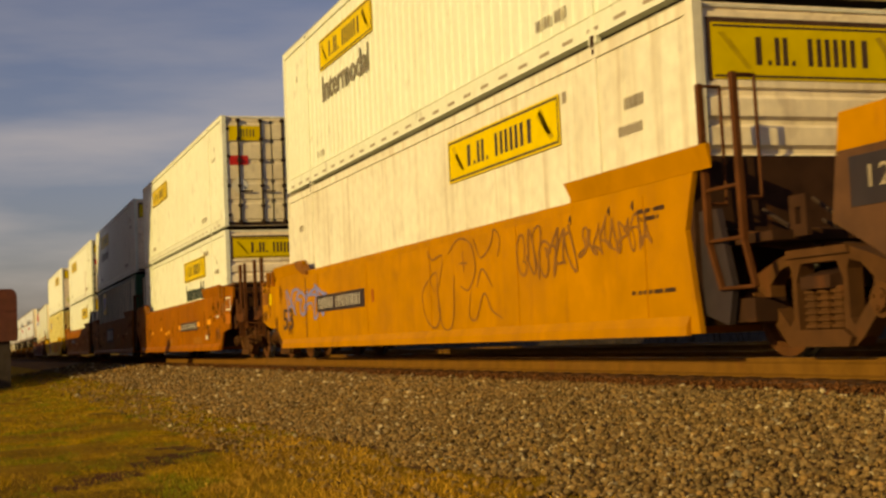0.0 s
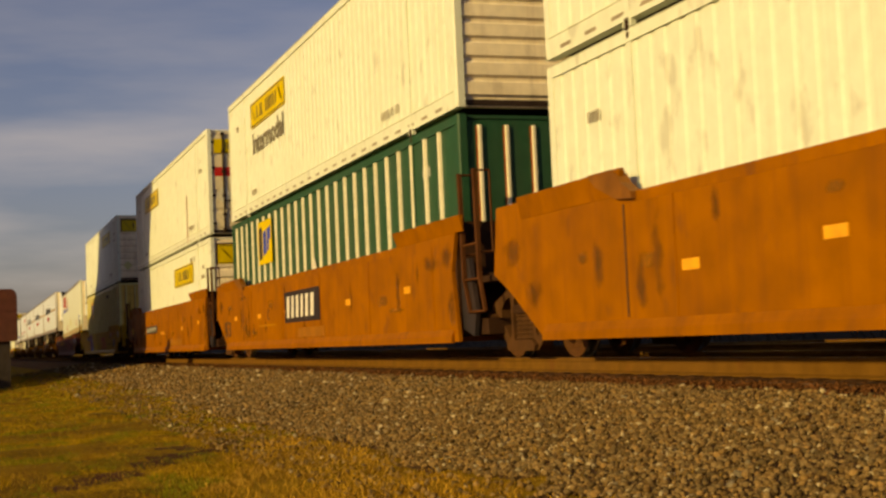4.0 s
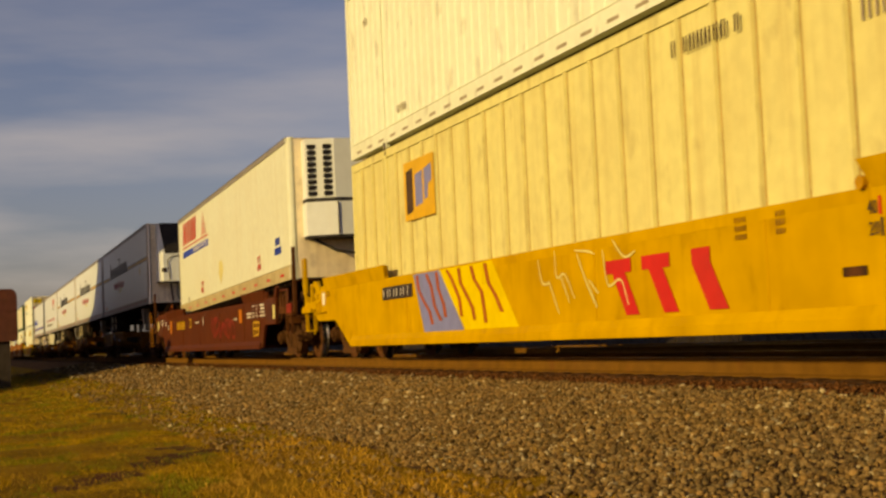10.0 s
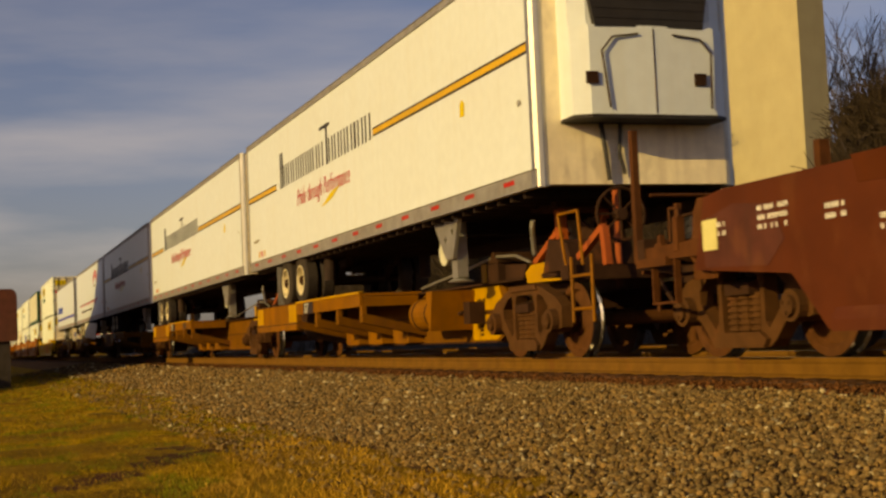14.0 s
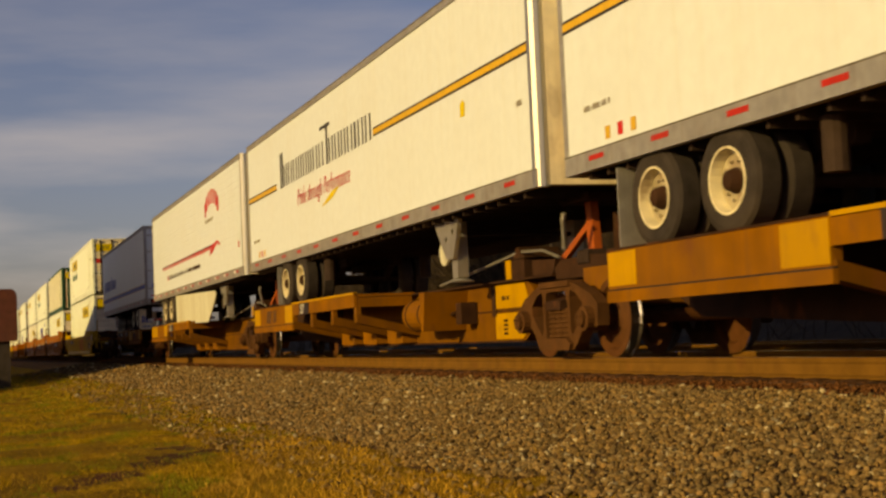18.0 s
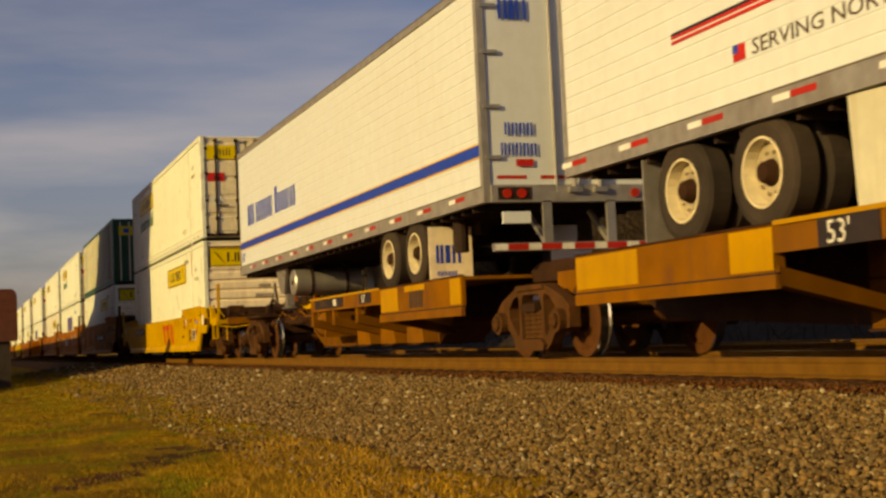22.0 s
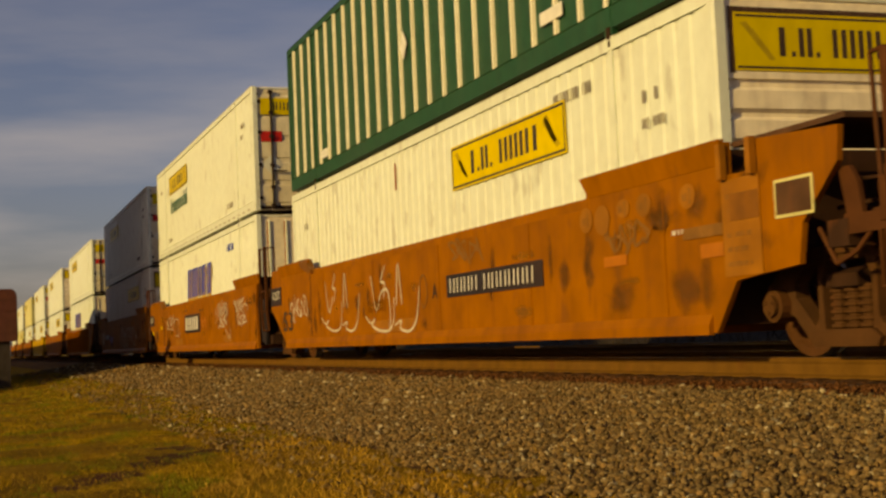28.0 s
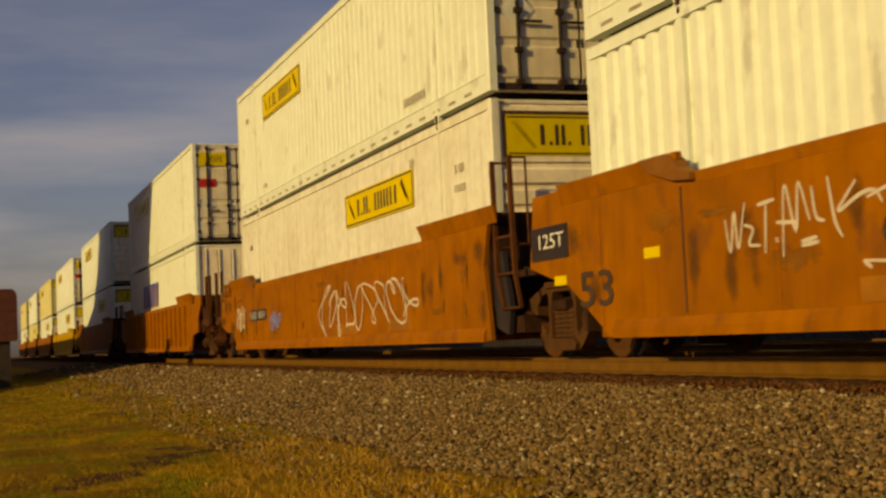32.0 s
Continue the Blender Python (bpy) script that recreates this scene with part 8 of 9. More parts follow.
# second yellow well
u = well_car(-230.9, YELLOW, "bright yellow well wagon with red angular shapes", front="yellow", rear="yellow", low=1.22, high=1.42, front_step=2.47, end_truck=1.15)
red_brand(u, -6.85, 0.46, 2.3, 0.60)
yellow_marks(u)
number_plate(u, -14.0, 0.85, 2.25, 0.22, (0.5, 0.5, 0.5, 0.5, -0.3, 0.5, 0.5, 0.5, 0.5))
panel(u, "card_holder", 0.75, 1.0, 0.92, 1.18, PALE_INK, YW, "small white card holder")
panel(u, "grey_patch", 1.12, 1.60, 0.90, 1.08, GRIME_SHADE, YW)
stencil(u, 0.2, 1.16, 0.5, 2, RUST_INK, rnd)
panel(u, "grey_patch", -0.35, 0.0, 0.98, 1.06, BLUE_GREY, YW)
a, b = stack(-230.9, (WHITE, "pressed", "nose", W_LOW), (WHITE, "pressed", "doors", W_DOORS))
yellow_sign(a, -6.9, 1.88, 3.74, 0.59)
yellow_sign(b, -13.65, 1.94, 3.6)
fitted("Intermodal", TEAL_INK, b, -13.55, -10.2, 1.36, 1.82, YB, 0.02)
marks(a, rnd, False), marks(b, rnd)
panel(a, "rust_streak", -2.02, -1.94, 2.0, 2.7, HITCH, YB)

# three brown units with white scrawls
u = well_car(-254.55, BROWN, "rusty orange-brown well wagon with white scrawls", front="sep")
end_wear(u, 0.32, 1)
wear(u, 70)
number_plate(u, -6.6, 0.82, 3.15, 0.29, NUMBER)
lettering("A", 0.30, RUST_INK, u, -7.2, YW, 0.83)
spray(u, -13.3, 0.48, 2.5, 1.0, HOOKS, SPRAY, 0.040, YW)
spray(u, -10.5, 0.42, 2.75, 1.02, HOOKS + (((0.28, 0.50), (0.36, 0.62), (0.45, 0.60), (0.49, 0.3), (0.47, 0.03)),), SPRAY, 0.044, YW)
for x, z in ((-11.0, 0.95), (-10.3, 1.0)):
    soot(u, [(x, z, 0.35, 0.45)])
panel(u, "pale_patch", -10.4, -9.4, 0.74, 0.92, FADED_SPOT, YW + 0.004)
part("tag_ring", Shape().plate([(-7.58 + 0.17 * math.cos(0.35 * i), 0.95 + 0.24 * math.sin(0.35 * i)) for i in range(18)], [[(-7.58 + 0.145 * math.cos(0.35 * i), 0.95 + 0.21 * math.sin(0.35 * i)) for i in range(18)]], YW - 0.003, YW), SPRAY_DARK, u, "faint painted ring")
scrawl(u, rnd, -6.4, 1.22, 1.1, 0.36, YW, SPRAY_DARK, 5, 0.035)
scrawl(u, rnd, -15.7, 0.72, 1.3, 0.5, YW, SPRAY, 5, 0.034)
scrawl(u, rnd, -1.9, 1.0, 0.9, 0.35, YW, SPRAY_DARK, 6, 0.03)
soot(u, [(-11.6, 0.9, 0.35, 0.3), (-14.2, 0.8, 0.3, 1.0), (-2.9, 0.9, 0.4, 0.6), (-7.6, 0.5, 0.4, 0.3)])
length_mark(u, -16.36, 0.55, 0.39)
capacity(u, -17.45, 1.09)
stencil(u, -0.55, 1.12, 0.6, 1, PALE_INK, rnd)
for x, z, w, h in ((-2.3, 1.42, 0.15, 0.13), (-1.94, 1.39, 0.17, 0.15), (-1.48, 1.46, 0.14, 0.09), (-1.06, 1.45, 0.15, 0.11), (-0.25, 1.44, 0.14, 0.11)):
    tag = part("sprayed_tag", Shape().prism_y([(x + w * math.cos(0.4 * i), z + h * math.sin(0.4 * i)) for i in range(15)], YW - 0.003, YW), FADE, u, "amber sprayed oval")
    if x != -1.94:
        s = Shape().box(x + 0.03, x + 0.055, YW - 0.005, YW - 0.003, z - 0.07, z + 0.07)
        side_bars(s, x - 0.08, z - 0.04, 0.07, (0.3, 0.4), YW - 0.003, gap=0.3)
        stuff(part("tag_strokes", s, SPRAY_DARK, tag))
panel(u, "pale_patch", -1.94, -1.45, 0.92, 1.02, PRIMER, YW)
panel(u, "pale_patch", -0.07, 0.30, 0.88, 1.0, PRIMER, YW)
panel(u, "faded_panel", 0.31, 0.88, 0.70, 1.50, FADE, YW, "faded amber repaint with small stencils")
for z in (0.78, 0.90, 1.02, 1.22, 1.34):
    stencil(u, 0.38, z, 0.42, 1, SPRAY_DARK, rnd, YW - 0.004)
panel(u, "dark_strip", -0.36, 0.30, 1.06, 1.16, SPRAY_DARK, YW)
p = panel(u, "hazard_plate", 1.09, 1.60, 1.11, 1.41, CREAM, YW, "framed plate on the wagon's end")
panel(p, "plate_face", 1.115, 1.575, 1.135, 1.385, DARK_BROWN, YW - 0.004)
a, b = stack(-254.55, (WHITE, "pressed", "nose", W_LOW), (GREEN, "ribbed", "upright", "green container with white upright ribs on a white one", {"rib_paint": RIB_WHITE}))
yellow_sign(a, -6.75, 1.88, 3.65, 0.58)
marks(a, rnd, False)
panel(a, "rust_streak", -9.3, -9.25, 2.2, 2.6, HITCH, YB)
part("hazard_diamond", Shape().prism_y([(-8.72, 1.34), (-8.55, 1.12), (-8.38, 1.34), (-8.55, 1.56)], -W_BOX - 0.032, -W_BOX - 0.026), PALE_INK, b, "pale diamond placard")
part("hazard_diamond", Shape().prism_x([(-0.40, 1.5), (-0.18, 1.75), (0.04, 1.5), (-0.18, 1.25)], -0.010, -0.002), PALE_INK, b, "pale diamond placard")
p = part("logo_panel", Shape().box(-0.012, -0.004, -1.05, -0.45, 2.15, 2.55), SIGN, b, "yellow square logo panel")
part("logo_shape", Shape().box(-0.004, -0.001, -0.85, -0.6, 2.25, 2.45), BLUE, p)
panel(b, "small_placard", -13.6, -13.1, 0.35, 0.5, PALE_INK, -W_BOX - 0.028)
panel(b, "small_placard", -3.6, -3.0, 0.45, 0.6, PALE_INK, -W_BOX - 0.028)

u = well_car(-273.7, BROWN, "rusty orange-brown well wagon with a black plate and white scrawls", length=16.65, rear_step=2.05, rear_cut=0.5)
wear(u, 1)
p = panel(u, "brand_plate", -10.12, -7.46, 0.74, 1.25, PLATE, YW, "black plate with pale angular shapes")
s = Shape()
side_bars(s, -9.98, 0.815, 0.36, (0.6, 0.45, 0.6, 0.45, 0.6, 0.7), YW - 0.004, gap=0.5, lean=0.15)
part("plate_shape", s, PALE_INK, p, "pale leaning blocks")
scrawl(u, rnd, -4.7, 1.0, 1.35, 0.42, YW, SPRAY, 6, 0.030)
scrawl(u, rnd, -4.6, 0.72, 1.1, 0.36, YW, SPRAY, 4, 0.030)
spray(u, -5.0, 0.52, 2.0, 0.85, (((0.0, 0.72), (0.06, 0.80)), ((0.02, 0.95), (0.03, 0.4)), ((0.6, 0.3), (0.75, 0.15), (0.9, 0.0), (1.0, 0.12), (0.97, 0.3))), SPRAY, 0.028, YW)
scrawl(u, rnd, -2.4, 1.08, 1.0, 0.36, YW, SPRAY, 4, 0.034)
scrawl(u, rnd, -2.1, 0.74, 0.95, 0.36, YW, SPRAY, 4, 0.030)
spray(u, -1.7, 0.8, 0.85, 0.6, (((0.0, 0.55), (0.5, 0.75), (0.9, 0.7), (1.0, 0.5)), ((0.45, 0.7), (0.5, 0.1), (0.9, 0.12))), SPRAY, 0.034, YW)
spray(u, -13.85, 0.90, 2.05, 0.46, SPIKES, SPRAY, 0.034, YW)
spray(u, -12.05, 0.66, 0.75, 0.55, (((0.1, 0.9), (0.55, 1.0), (0.92, 0.75), (0.97, 0.25), (0.8, 0.05), (0.0, 0.1)), ((0.0, 0.1), (0.12, 0.0))), SPRAY, 0.036, YW)
lettering("C", 0.32, RUST_INK, u, -11.84, YW, 0.80)
scrawl(u, rnd, -7.2, 0.8, 0.7, 0.4, YW, PRIMER, 3, 0.06)
soot(u, [(-14.4, 0.85, 0.3, 1.0), (-3.9, 0.6, 0.3, 0.4)])
length_mark(u, -16.72, 0.54, 0.37)
stencil(u, -7.6, 1.3, 0.8, 1, RUST_INK, rnd)
panel(u, "access_panel", -9.4, -7.6, 0.42, 0.56, BROWN, YW, deep=0.012)
capacity(u, -17.92, 1.09)
reflectors(u, [(-15.3, 0.95), (-17.35, 0.8)], SIGN)
a, b = stack(-274.3, (WHITE, "wave", "upright", "white corrugated container with leaning blue blocks in a wagon well", {"rib_paint": WHITE}), (WHITE, "pressed", "doors", W_DOORS))
yellow_sign(b, -13.25, 1.88, 3.6)
fitted("Intermodal", TEAL_INK, b, -13.0, -9.75, 1.28, 1.76, YB, 0.02)


def leaning_blue(box, x, z, h):
    """Leaning blue block shapes with a gold shadow."""
    for off, m, y in ((0.07, GOLD, YB), (0.0, BLUE, YB - 0.004)):
        for xo, w in ((0, 0.30), (0.46, 0.30), (1.02, 0.30), (1.46, 0.30), (1.92, 0.28), (2.50, 0.30), (3.08, 0.34), (3.54, 0.22), (4.10, 0.18), (4.42, 0.40)):
            xx, zz = x + off + xo * h, z - off
            s = Shape().prism_y([(xx, zz), (xx + w * h, zz), (xx + w * h + 0.24 * h, zz + h), (xx + 0.24 * h, zz + h)], y - 0.003, y)
            part("leaning_block", s, m, box, "leaning blue block" if m is BLUE else "gold shadow of a block")


leaning_blue(a, -10.15, 1.40, 0.82)
s = Shape()
front_bars(s, -0.35, 2.15, 0.30, (0.5, 0.7, 0.2, 0.5, 0.5), -0.012, gap=0.15)
stuff(part("painted_mark", s, BLUE, a, "blue bars on the end"))
side_text(a, -3.77, 2.30, 0.18, rnd, BLUE, n=7)
marks(b, rnd)

u = well_car(-293.2, BROWN, "rusty orange-brown well wagon with pale looping scrawls", rear="sep")
end_wear(u, -17.28, -1)
wear(u, 22)
scrawl(u, rnd, -8.1, 0.37, 2.7, 1.0, YW, SPRAY, 5, 0.04)
scrawl(u, rnd, -5.2, 0.40, 2.5, 1.02, YW, SPRAY, 4, 0.04)
scrawl(u, rnd, -16.0, 0.6, 1.0, 0.7, YW, SPRAY, 5, 0.05)
scrawl(u, rnd, -12.4, 0.6, 1.0, 0.4, YW, BLUE_GREY, 4, 0.06)
number_plate(u, -14.4, 0.84, 1.7, 0.24, (0.5, 0.5, 0.5, -0.2, 0.5, 0.5, 0.5))
soot(u, [(-14.9, 0.8, 0.4, 1.0), (-2.0, 0.9, 0.5, 0.5)])
a, b = stack(-293.2, (DIRTY_WHITE, "panel", "nose", "dirty white container standing in a wagon well"), (WHITE, "pressed", "doors", W_DOORS))
yellow_sign(a, -6.83, 1.86, 3.7)
yellow_sign(b, -13.25, 1.88, 3.45)
marks(a, rnd, False), marks(b, rnd)

# the tail of the train, far off
tail = [(-316.3, BROWN, True, WHITE, "upright", WHITE, "doors"), (-339.8, BROWN, False, WHITE, "nose", WHITE, "nose"), (-363.0, YELLOW, False, WHITE, "nose", WHITE, "doors"),
        (-386.2, BROWN, False, WHITE, "nose", CREAM, "nose"), (-409.4, BROWN, False, CREAM, "nose", WHITE, "doors"), (-432.6, BROWN, False, WHITE, "nose", CREAM, "doors")]
for x0, paint, ribbed, c1, e1, c2, e2 in tail:
    u = well_car(x0, paint, "weathered well wagon far down the train" if not ribbed else "orange well wagon with outside ribs", front="sep", rear="sep", ribbed=ribbed)
    a, b = stack(x0, (c1, "pressed", e1, W_LOW, {"end_sign": e1 != "upright"}), (c2, "pressed", e2, W_TOP))
    if ribbed:
        leaning_blue(a, -12.0, 1.45, 0.80)
    else:
        yellow_sign(a, -6.75, 1.88, 3.65, 0.58)
    yellow_sign(b, -13.4, 1.90, 3.5)


# ---- beyond and beside the track ----
def rotated_tower():
    """A blank square tower."""
    c = [(-65.1, 45.3), (-73.5, 43.6), (-73.93, 45.69), (-65.53, 47.39)]
    t = thing("beige_tower", "tall blank beige rendered tower beyond the track", "building")
    part("wall", Shape().prism_z(c, -0.7, 34.0), STUCCO, t)
    s = Shape()
    for z in (7.4, 14.8, 22.2):
        s.prism_z([(x + (0.01 if i in (0, 3) else -0.01), y + (-0.01 if i in (0, 1) else 0.01)) for i, (x, y) in enumerate(c)], z, z + 0.03)
    part("render_joint", s, STUCCO, t)
    return t


rotated_tower()


def bare_tree(x, y, h, seed, label, spread=0.55, depth=6, leafy=0.0):
    """A leafless tree: a forking trunk with ever thinner limbs and twigs."""
    r = random.Random(seed)
    t = thing("bare_tree", label, "tree", "leafless trees beyond the track")
    t.location = (x, y, ground_height(x, y) - 0.05)
    trunk, limbs, leaves = Shape(), Shape(), Shape()

    def grow(p, d, length, rad, level):
        q = p + d * length
        (trunk if level < 2 else limbs).rod(p, q, rad, 7 if level < 2 else (5 if level < 4 else 3), rad * 0.72)
        if level >= depth - 1 and r.random() < leafy:
            for _ in range(5):
                c = q + Vector((r.uniform(-0.5, 0.5), r.uniform(-0.5, 0.5), r.uniform(-0.35, 0.35)))
                a, b = Vector((r.uniform(-1, 1), r.uniform(-1, 1), r.uniform(-1, 1))) * 0.09, Vector((r.uniform(-1, 1), r.uniform(-1, 1), r.uniform(-1, 1))) * 0.09
                leaves.add([c - a, c + b, c + a, c - b], [(0, 1, 2, 3)])
        if level >= depth:
            return
        for _ in range(3 if level < 4 else 2 + (r.random() < 0.5)):
            nd = (d + Vector((r.uniform(-1, 1), r.uniform(-1, 1), r.uniform(-0.25, 0.8))) * spread).normalized()
            grow(q if r.random() < 0.7 else p.lerp(q, r.uniform(0.5, 0.95)), nd, length * r.uniform(0.60, 0.82), rad * 0.62, level + 1)
    grow(Vector((0, 0, 0)), Vector((r.uniform(-0.05, 0.05), r.uniform(-0.05, 0.05), 1)).normalized(), h * 0.27, h * 0.016, 0)
    part("trunk", trunk, BARK, t)
    crown = part("crown", limbs, BARK, t, "bare branches and twigs")
    if leafy:
        stuff(part("withered_leaves", leaves, RUSSET, crown, "sparse russet withered leaves"))
    return t


bare_tree(-71.0, 35.5, 19.0, 3, "tall winter tree with a few russet leaves", 0.5, 7, 0.12)
bare_tree(-78.5, 41.0, 14.0, 5, "winter tree with russet leaves beyond the track", 0.55, 6, 0.25)
bare_tree(-66.5, 52.5, 21.0, 8, "tall leafless tree beyond the track", 0.55, 7)
bare_tree(-79.0, 58.5, 24.0, 9, "tall leafless tree beyond the track", 0.55, 7)
bare_tree(-80.0, 31.5, 20.0, 12, "tall winter tree with a few russet leaves", 0.5, 7, 0.10)
bare_tree(-92.0, 40.0, 17.0, 15, "leafless tree with fine twigs beyond the track", 0.55, 6)
bare_tree(-70.0, 30.0, 10.0, 18, "small leafless tree beyond the track", 0.6, 6)


def bank_height(x, y):
    """A low wooded bank beyond the second track; its near rise is added to darken the view under the wagons."""
    u = max(0.0, min(1.0, (y - 23.0 - 0.06 * (-x - 40)) / 14.0))
    w = max(0.0, min(1.0, (y - 13.9) / 4.5))
    k = 0.8 + 0.5 * noise.noise(Vector((x * 0.06, y * 0.05, 3)))
    k2 = 0.85 + 0.3 * noise.noise(Vector((x * 0.35, y * 0.3, 9)))
    edge = max(0.0, min(1.0, (62.0 - y) / 10.0)) * max(0.0, min(1.0, (-x - 8.0) / 8.0)) * max(0.0, min(1.0, (x + 168.0) / 15.0))
    gap = max(0.0, min(1.0, (abs(-x / max(y, 1.0) - 1.575) - 0.17) / 0.05))
    u = u * gap
    return -0.75 + (0.5 + 1.5 * k2) * w * w * (3 - 2 * w) * edge + 3.4 * k * u * u * (3 - 2 * u) * edge


def brush_bank():
    """A bank of winter scrub: many thin leaning stems and twigs."""
    r = random.Random(4)
    s = Shape()
    for _ in range(9000):
        x = r.uniform(-150, -34)
        y = 27 + r.uniform(-3, 9) + 0.06 * (-x - 40)
        if abs(-x / y - 1.575) < 0.205:
            continue
        hh = r.uniform(2.0, 6.0) * (0.75 + 0.45 * noise.noise(Vector((x * 0.12, y * 0.1, 0))))
        p = Vector((x, y, bank_height(x, y) - 0.1))
        q = p + Vector((r.uniform(-0.9, 0.9), r.uniform(-0.9, 0.9), hh))
        s.rod(p, q, 0.035, 3, 0.012)
        for _ in range(3):
            a = p.lerp(q, r.uniform(0.35, 1))
            s.rod(a, a + Vector((r.uniform(-1, 1), r.uniform(-1, 1), r.uniform(0.0, 1.1))), 0.03, 3, 0.012)
    for x0, x1, y0, y1, top, n in ((-75.5, -67.3, 35.0, 37.5, 9.6, 1500), (-55.0, -42.0, 36.0, 40.0, 9.9, 5200)):
        # thickets that rise over the rest of the scrub
        for _ in range(n):
            x, y = r.uniform(x0, x1), r.uniform(y0, y1)
            if x0 > -60 and -x / y > 1.36:
                continue
            p = Vector((x, y, bank_height(x, y) - 0.1))
            q = Vector((x + r.uniform(-0.7, 0.7), y + r.uniform(-0.7, 0.7), top + r.uniform(-3.0, 0.3) + 0.9 * noise.noise(Vector((x * 0.4, y * 0.4, 5)))))
            s.rod(p, q, 0.05, 3, 0.02)
            for _ in range(4):
                a = p.lerp(q, r.uniform(0.4, 1))
                s.rod(a, a + Vector((r.uniform(-1, 1), r.uniform(-1, 1), r.uniform(0.0, 0.8))), 0.035, 3, 0.012)
    for _ in range(3500):
        x, y = r.uniform(-130, -12), r.uniform(14.6, 20.5)
        p = Vector((x, y, bank_height(x, y) - 0.08))
        q = p + Vector((r.uniform(-0.4, 0.4), r.uniform(-0.4, 0.4), r.uniform(0.25, 0.8)))
        s.rod(p, q, 0.015, 3, 0.005)
    me = bpy.data.meshes.new("brush")
    me.from_pydata(s.v, [], s.f)
    me.materials.append(BRUSH)
    tagged(new("brush", me), "brown winter scrub on a bank", "shrubs", kind="stuff")
    v, f = [], []
    xs, ys = [-170 + 2 * i for i in range(85)], [13.6, 14.5, 15.4, 16.3, 17.2, 18.2, 19.5, 21] + [23 + 2.5 * i for i in range(17)]
    for x in xs:
        for y in ys:
            v.append((x, y, bank_height(x, y)))
    m = len(ys)
    for i in range(len(xs) - 1):
        for j in range(m - 1):
            f.append((i * m + j, (i + 1) * m + j, (i + 1) * m + j + 1, i * m + j + 1))
    me = bpy.data.meshes.new("bank")
    me.from_pydata(v, [], f)
    me.materials.append(BRUSH)
    me.polygons.foreach_set("use_smooth", [True] * len(me.polygons))
    tagged(new("bank", me), "dark brown wooded bank behind the track", "ground", kind="structure")


brush_bank()


def signal_mast():
    t = thing("signal_mast", "dark railway signal mast with a lit green lamp", "railway signal")
    t.location = (-55.5, 24.9, -0.62)
    s = Shape()
    s.rod((0, 0, 0), (0, 0, 10.2), 0.09, 10)
    s.box(-0.3, 0.3, -0.3, 0.3, 0, 0.3)
    part("mast", s, POST, t)
    h = Shape()
    h.prism_x([(-0.28, 8.4), (0.28, 8.4), (0.28, 9.7), (0.15, 9.9), (-0.15, 9.9), (-0.28, 9.7)], 0.1, 0.2)
    for z in (8.7, 9.15, 9.55):
        h.rod((0.2, 0, z), (0.42, -0.05, z), 0.13, 12)
    part("signal_head", h, POST, t, "black signal head")
    part("green_lens", Shape().rod((0.425, -0.05, 9.15), (0.44, -0.05, 9.15), 0.07, 12), glow("green signal lens", (0.05, 0.9, 0.35), 2.0), t, "glowing green lens")
    ladder(s2 := Shape(), -0.2, 0.2, 0.3, 9.5, 0.35, 22, 0.015)
    part("ladder", s2, POST, t)


signal_mast()


def far_yard():
    """Small things in the yard beyond the trees."""
    for x, y, w, h in ((-56.5, 29.3, 0.5, 1.5), (-58.0, 32.8, 0.45, 1.7), (-57.0, 30.4, 0.35, 1.2)):
        t = thing("teal_panel_sign", "teal panel sign on a thin post beyond the track", "sign")
        t.location = (x, y, bank_height(x, y) - 0.05)
        top = 7.6 - t.location.z
        part("post", Shape().rod((0, 0, 0), (0, 0, top), 0.05, 8), POST, t)
        part("panel", Shape().box(-0.03, 0.03, -w, w, top - h, top), TEAL, t, "teal painted panel")
    t = thing("low_shed", "low shed with a tan roof beyond the track", "building")
    t.location = (-66.0, 38.6, bank_height(-66, 38.6) - 0.1)
    z = 6.9 - t.location.z
    part("wall", Shape().box(-8, -2.6, 0, 2, 0, z), STUCCO, t)
    part("roof", Shape().prism_x([(-0.3, z - 0.1), (-0.3, z + 0.1), (1.0, z + 0.8), (2.3, z + 0.1), (2.3, z - 0.1)], -8.4, -2.4), ROOFING, t)


far_yard()


def trackside_box():
    """A rusty cabinet on a dark post beside the line."""
    t = thing("trackside_cabinet", "rusted red trackside cabinet on a dark post", "cabinet")
    t.location = (-41.0, 0.98, ground_height(-41, 0.98) - 0.03)
    part("post", Shape().box(-0.19, 0.19, -0.19, 0.19, 0.0, 1.45), POST, t, "dark square post")
    c = Shape()
    c.prism_x([(-0.66, 1.40), (0.36, 1.40), (0.40, 1.46), (0.40, 2.72), (0.34, 2.84), (0.26, 2.90), (-0.56, 2.90), (-0.64, 2.84), (-0.70, 2.72), (-0.70, 1.46)], -0.3, 0.3)
    body = part("cabinet_body", c, CABINET, t, "rusted red steel cabinet")
    for z in (1.62, 1.95, 2.28, 2.6):
        part("cabinet_band", Shape().box(0.3, 0.315, -0.64, 0.34, z, z + 0.03), CABINET, body)
    return t


trackside_box()


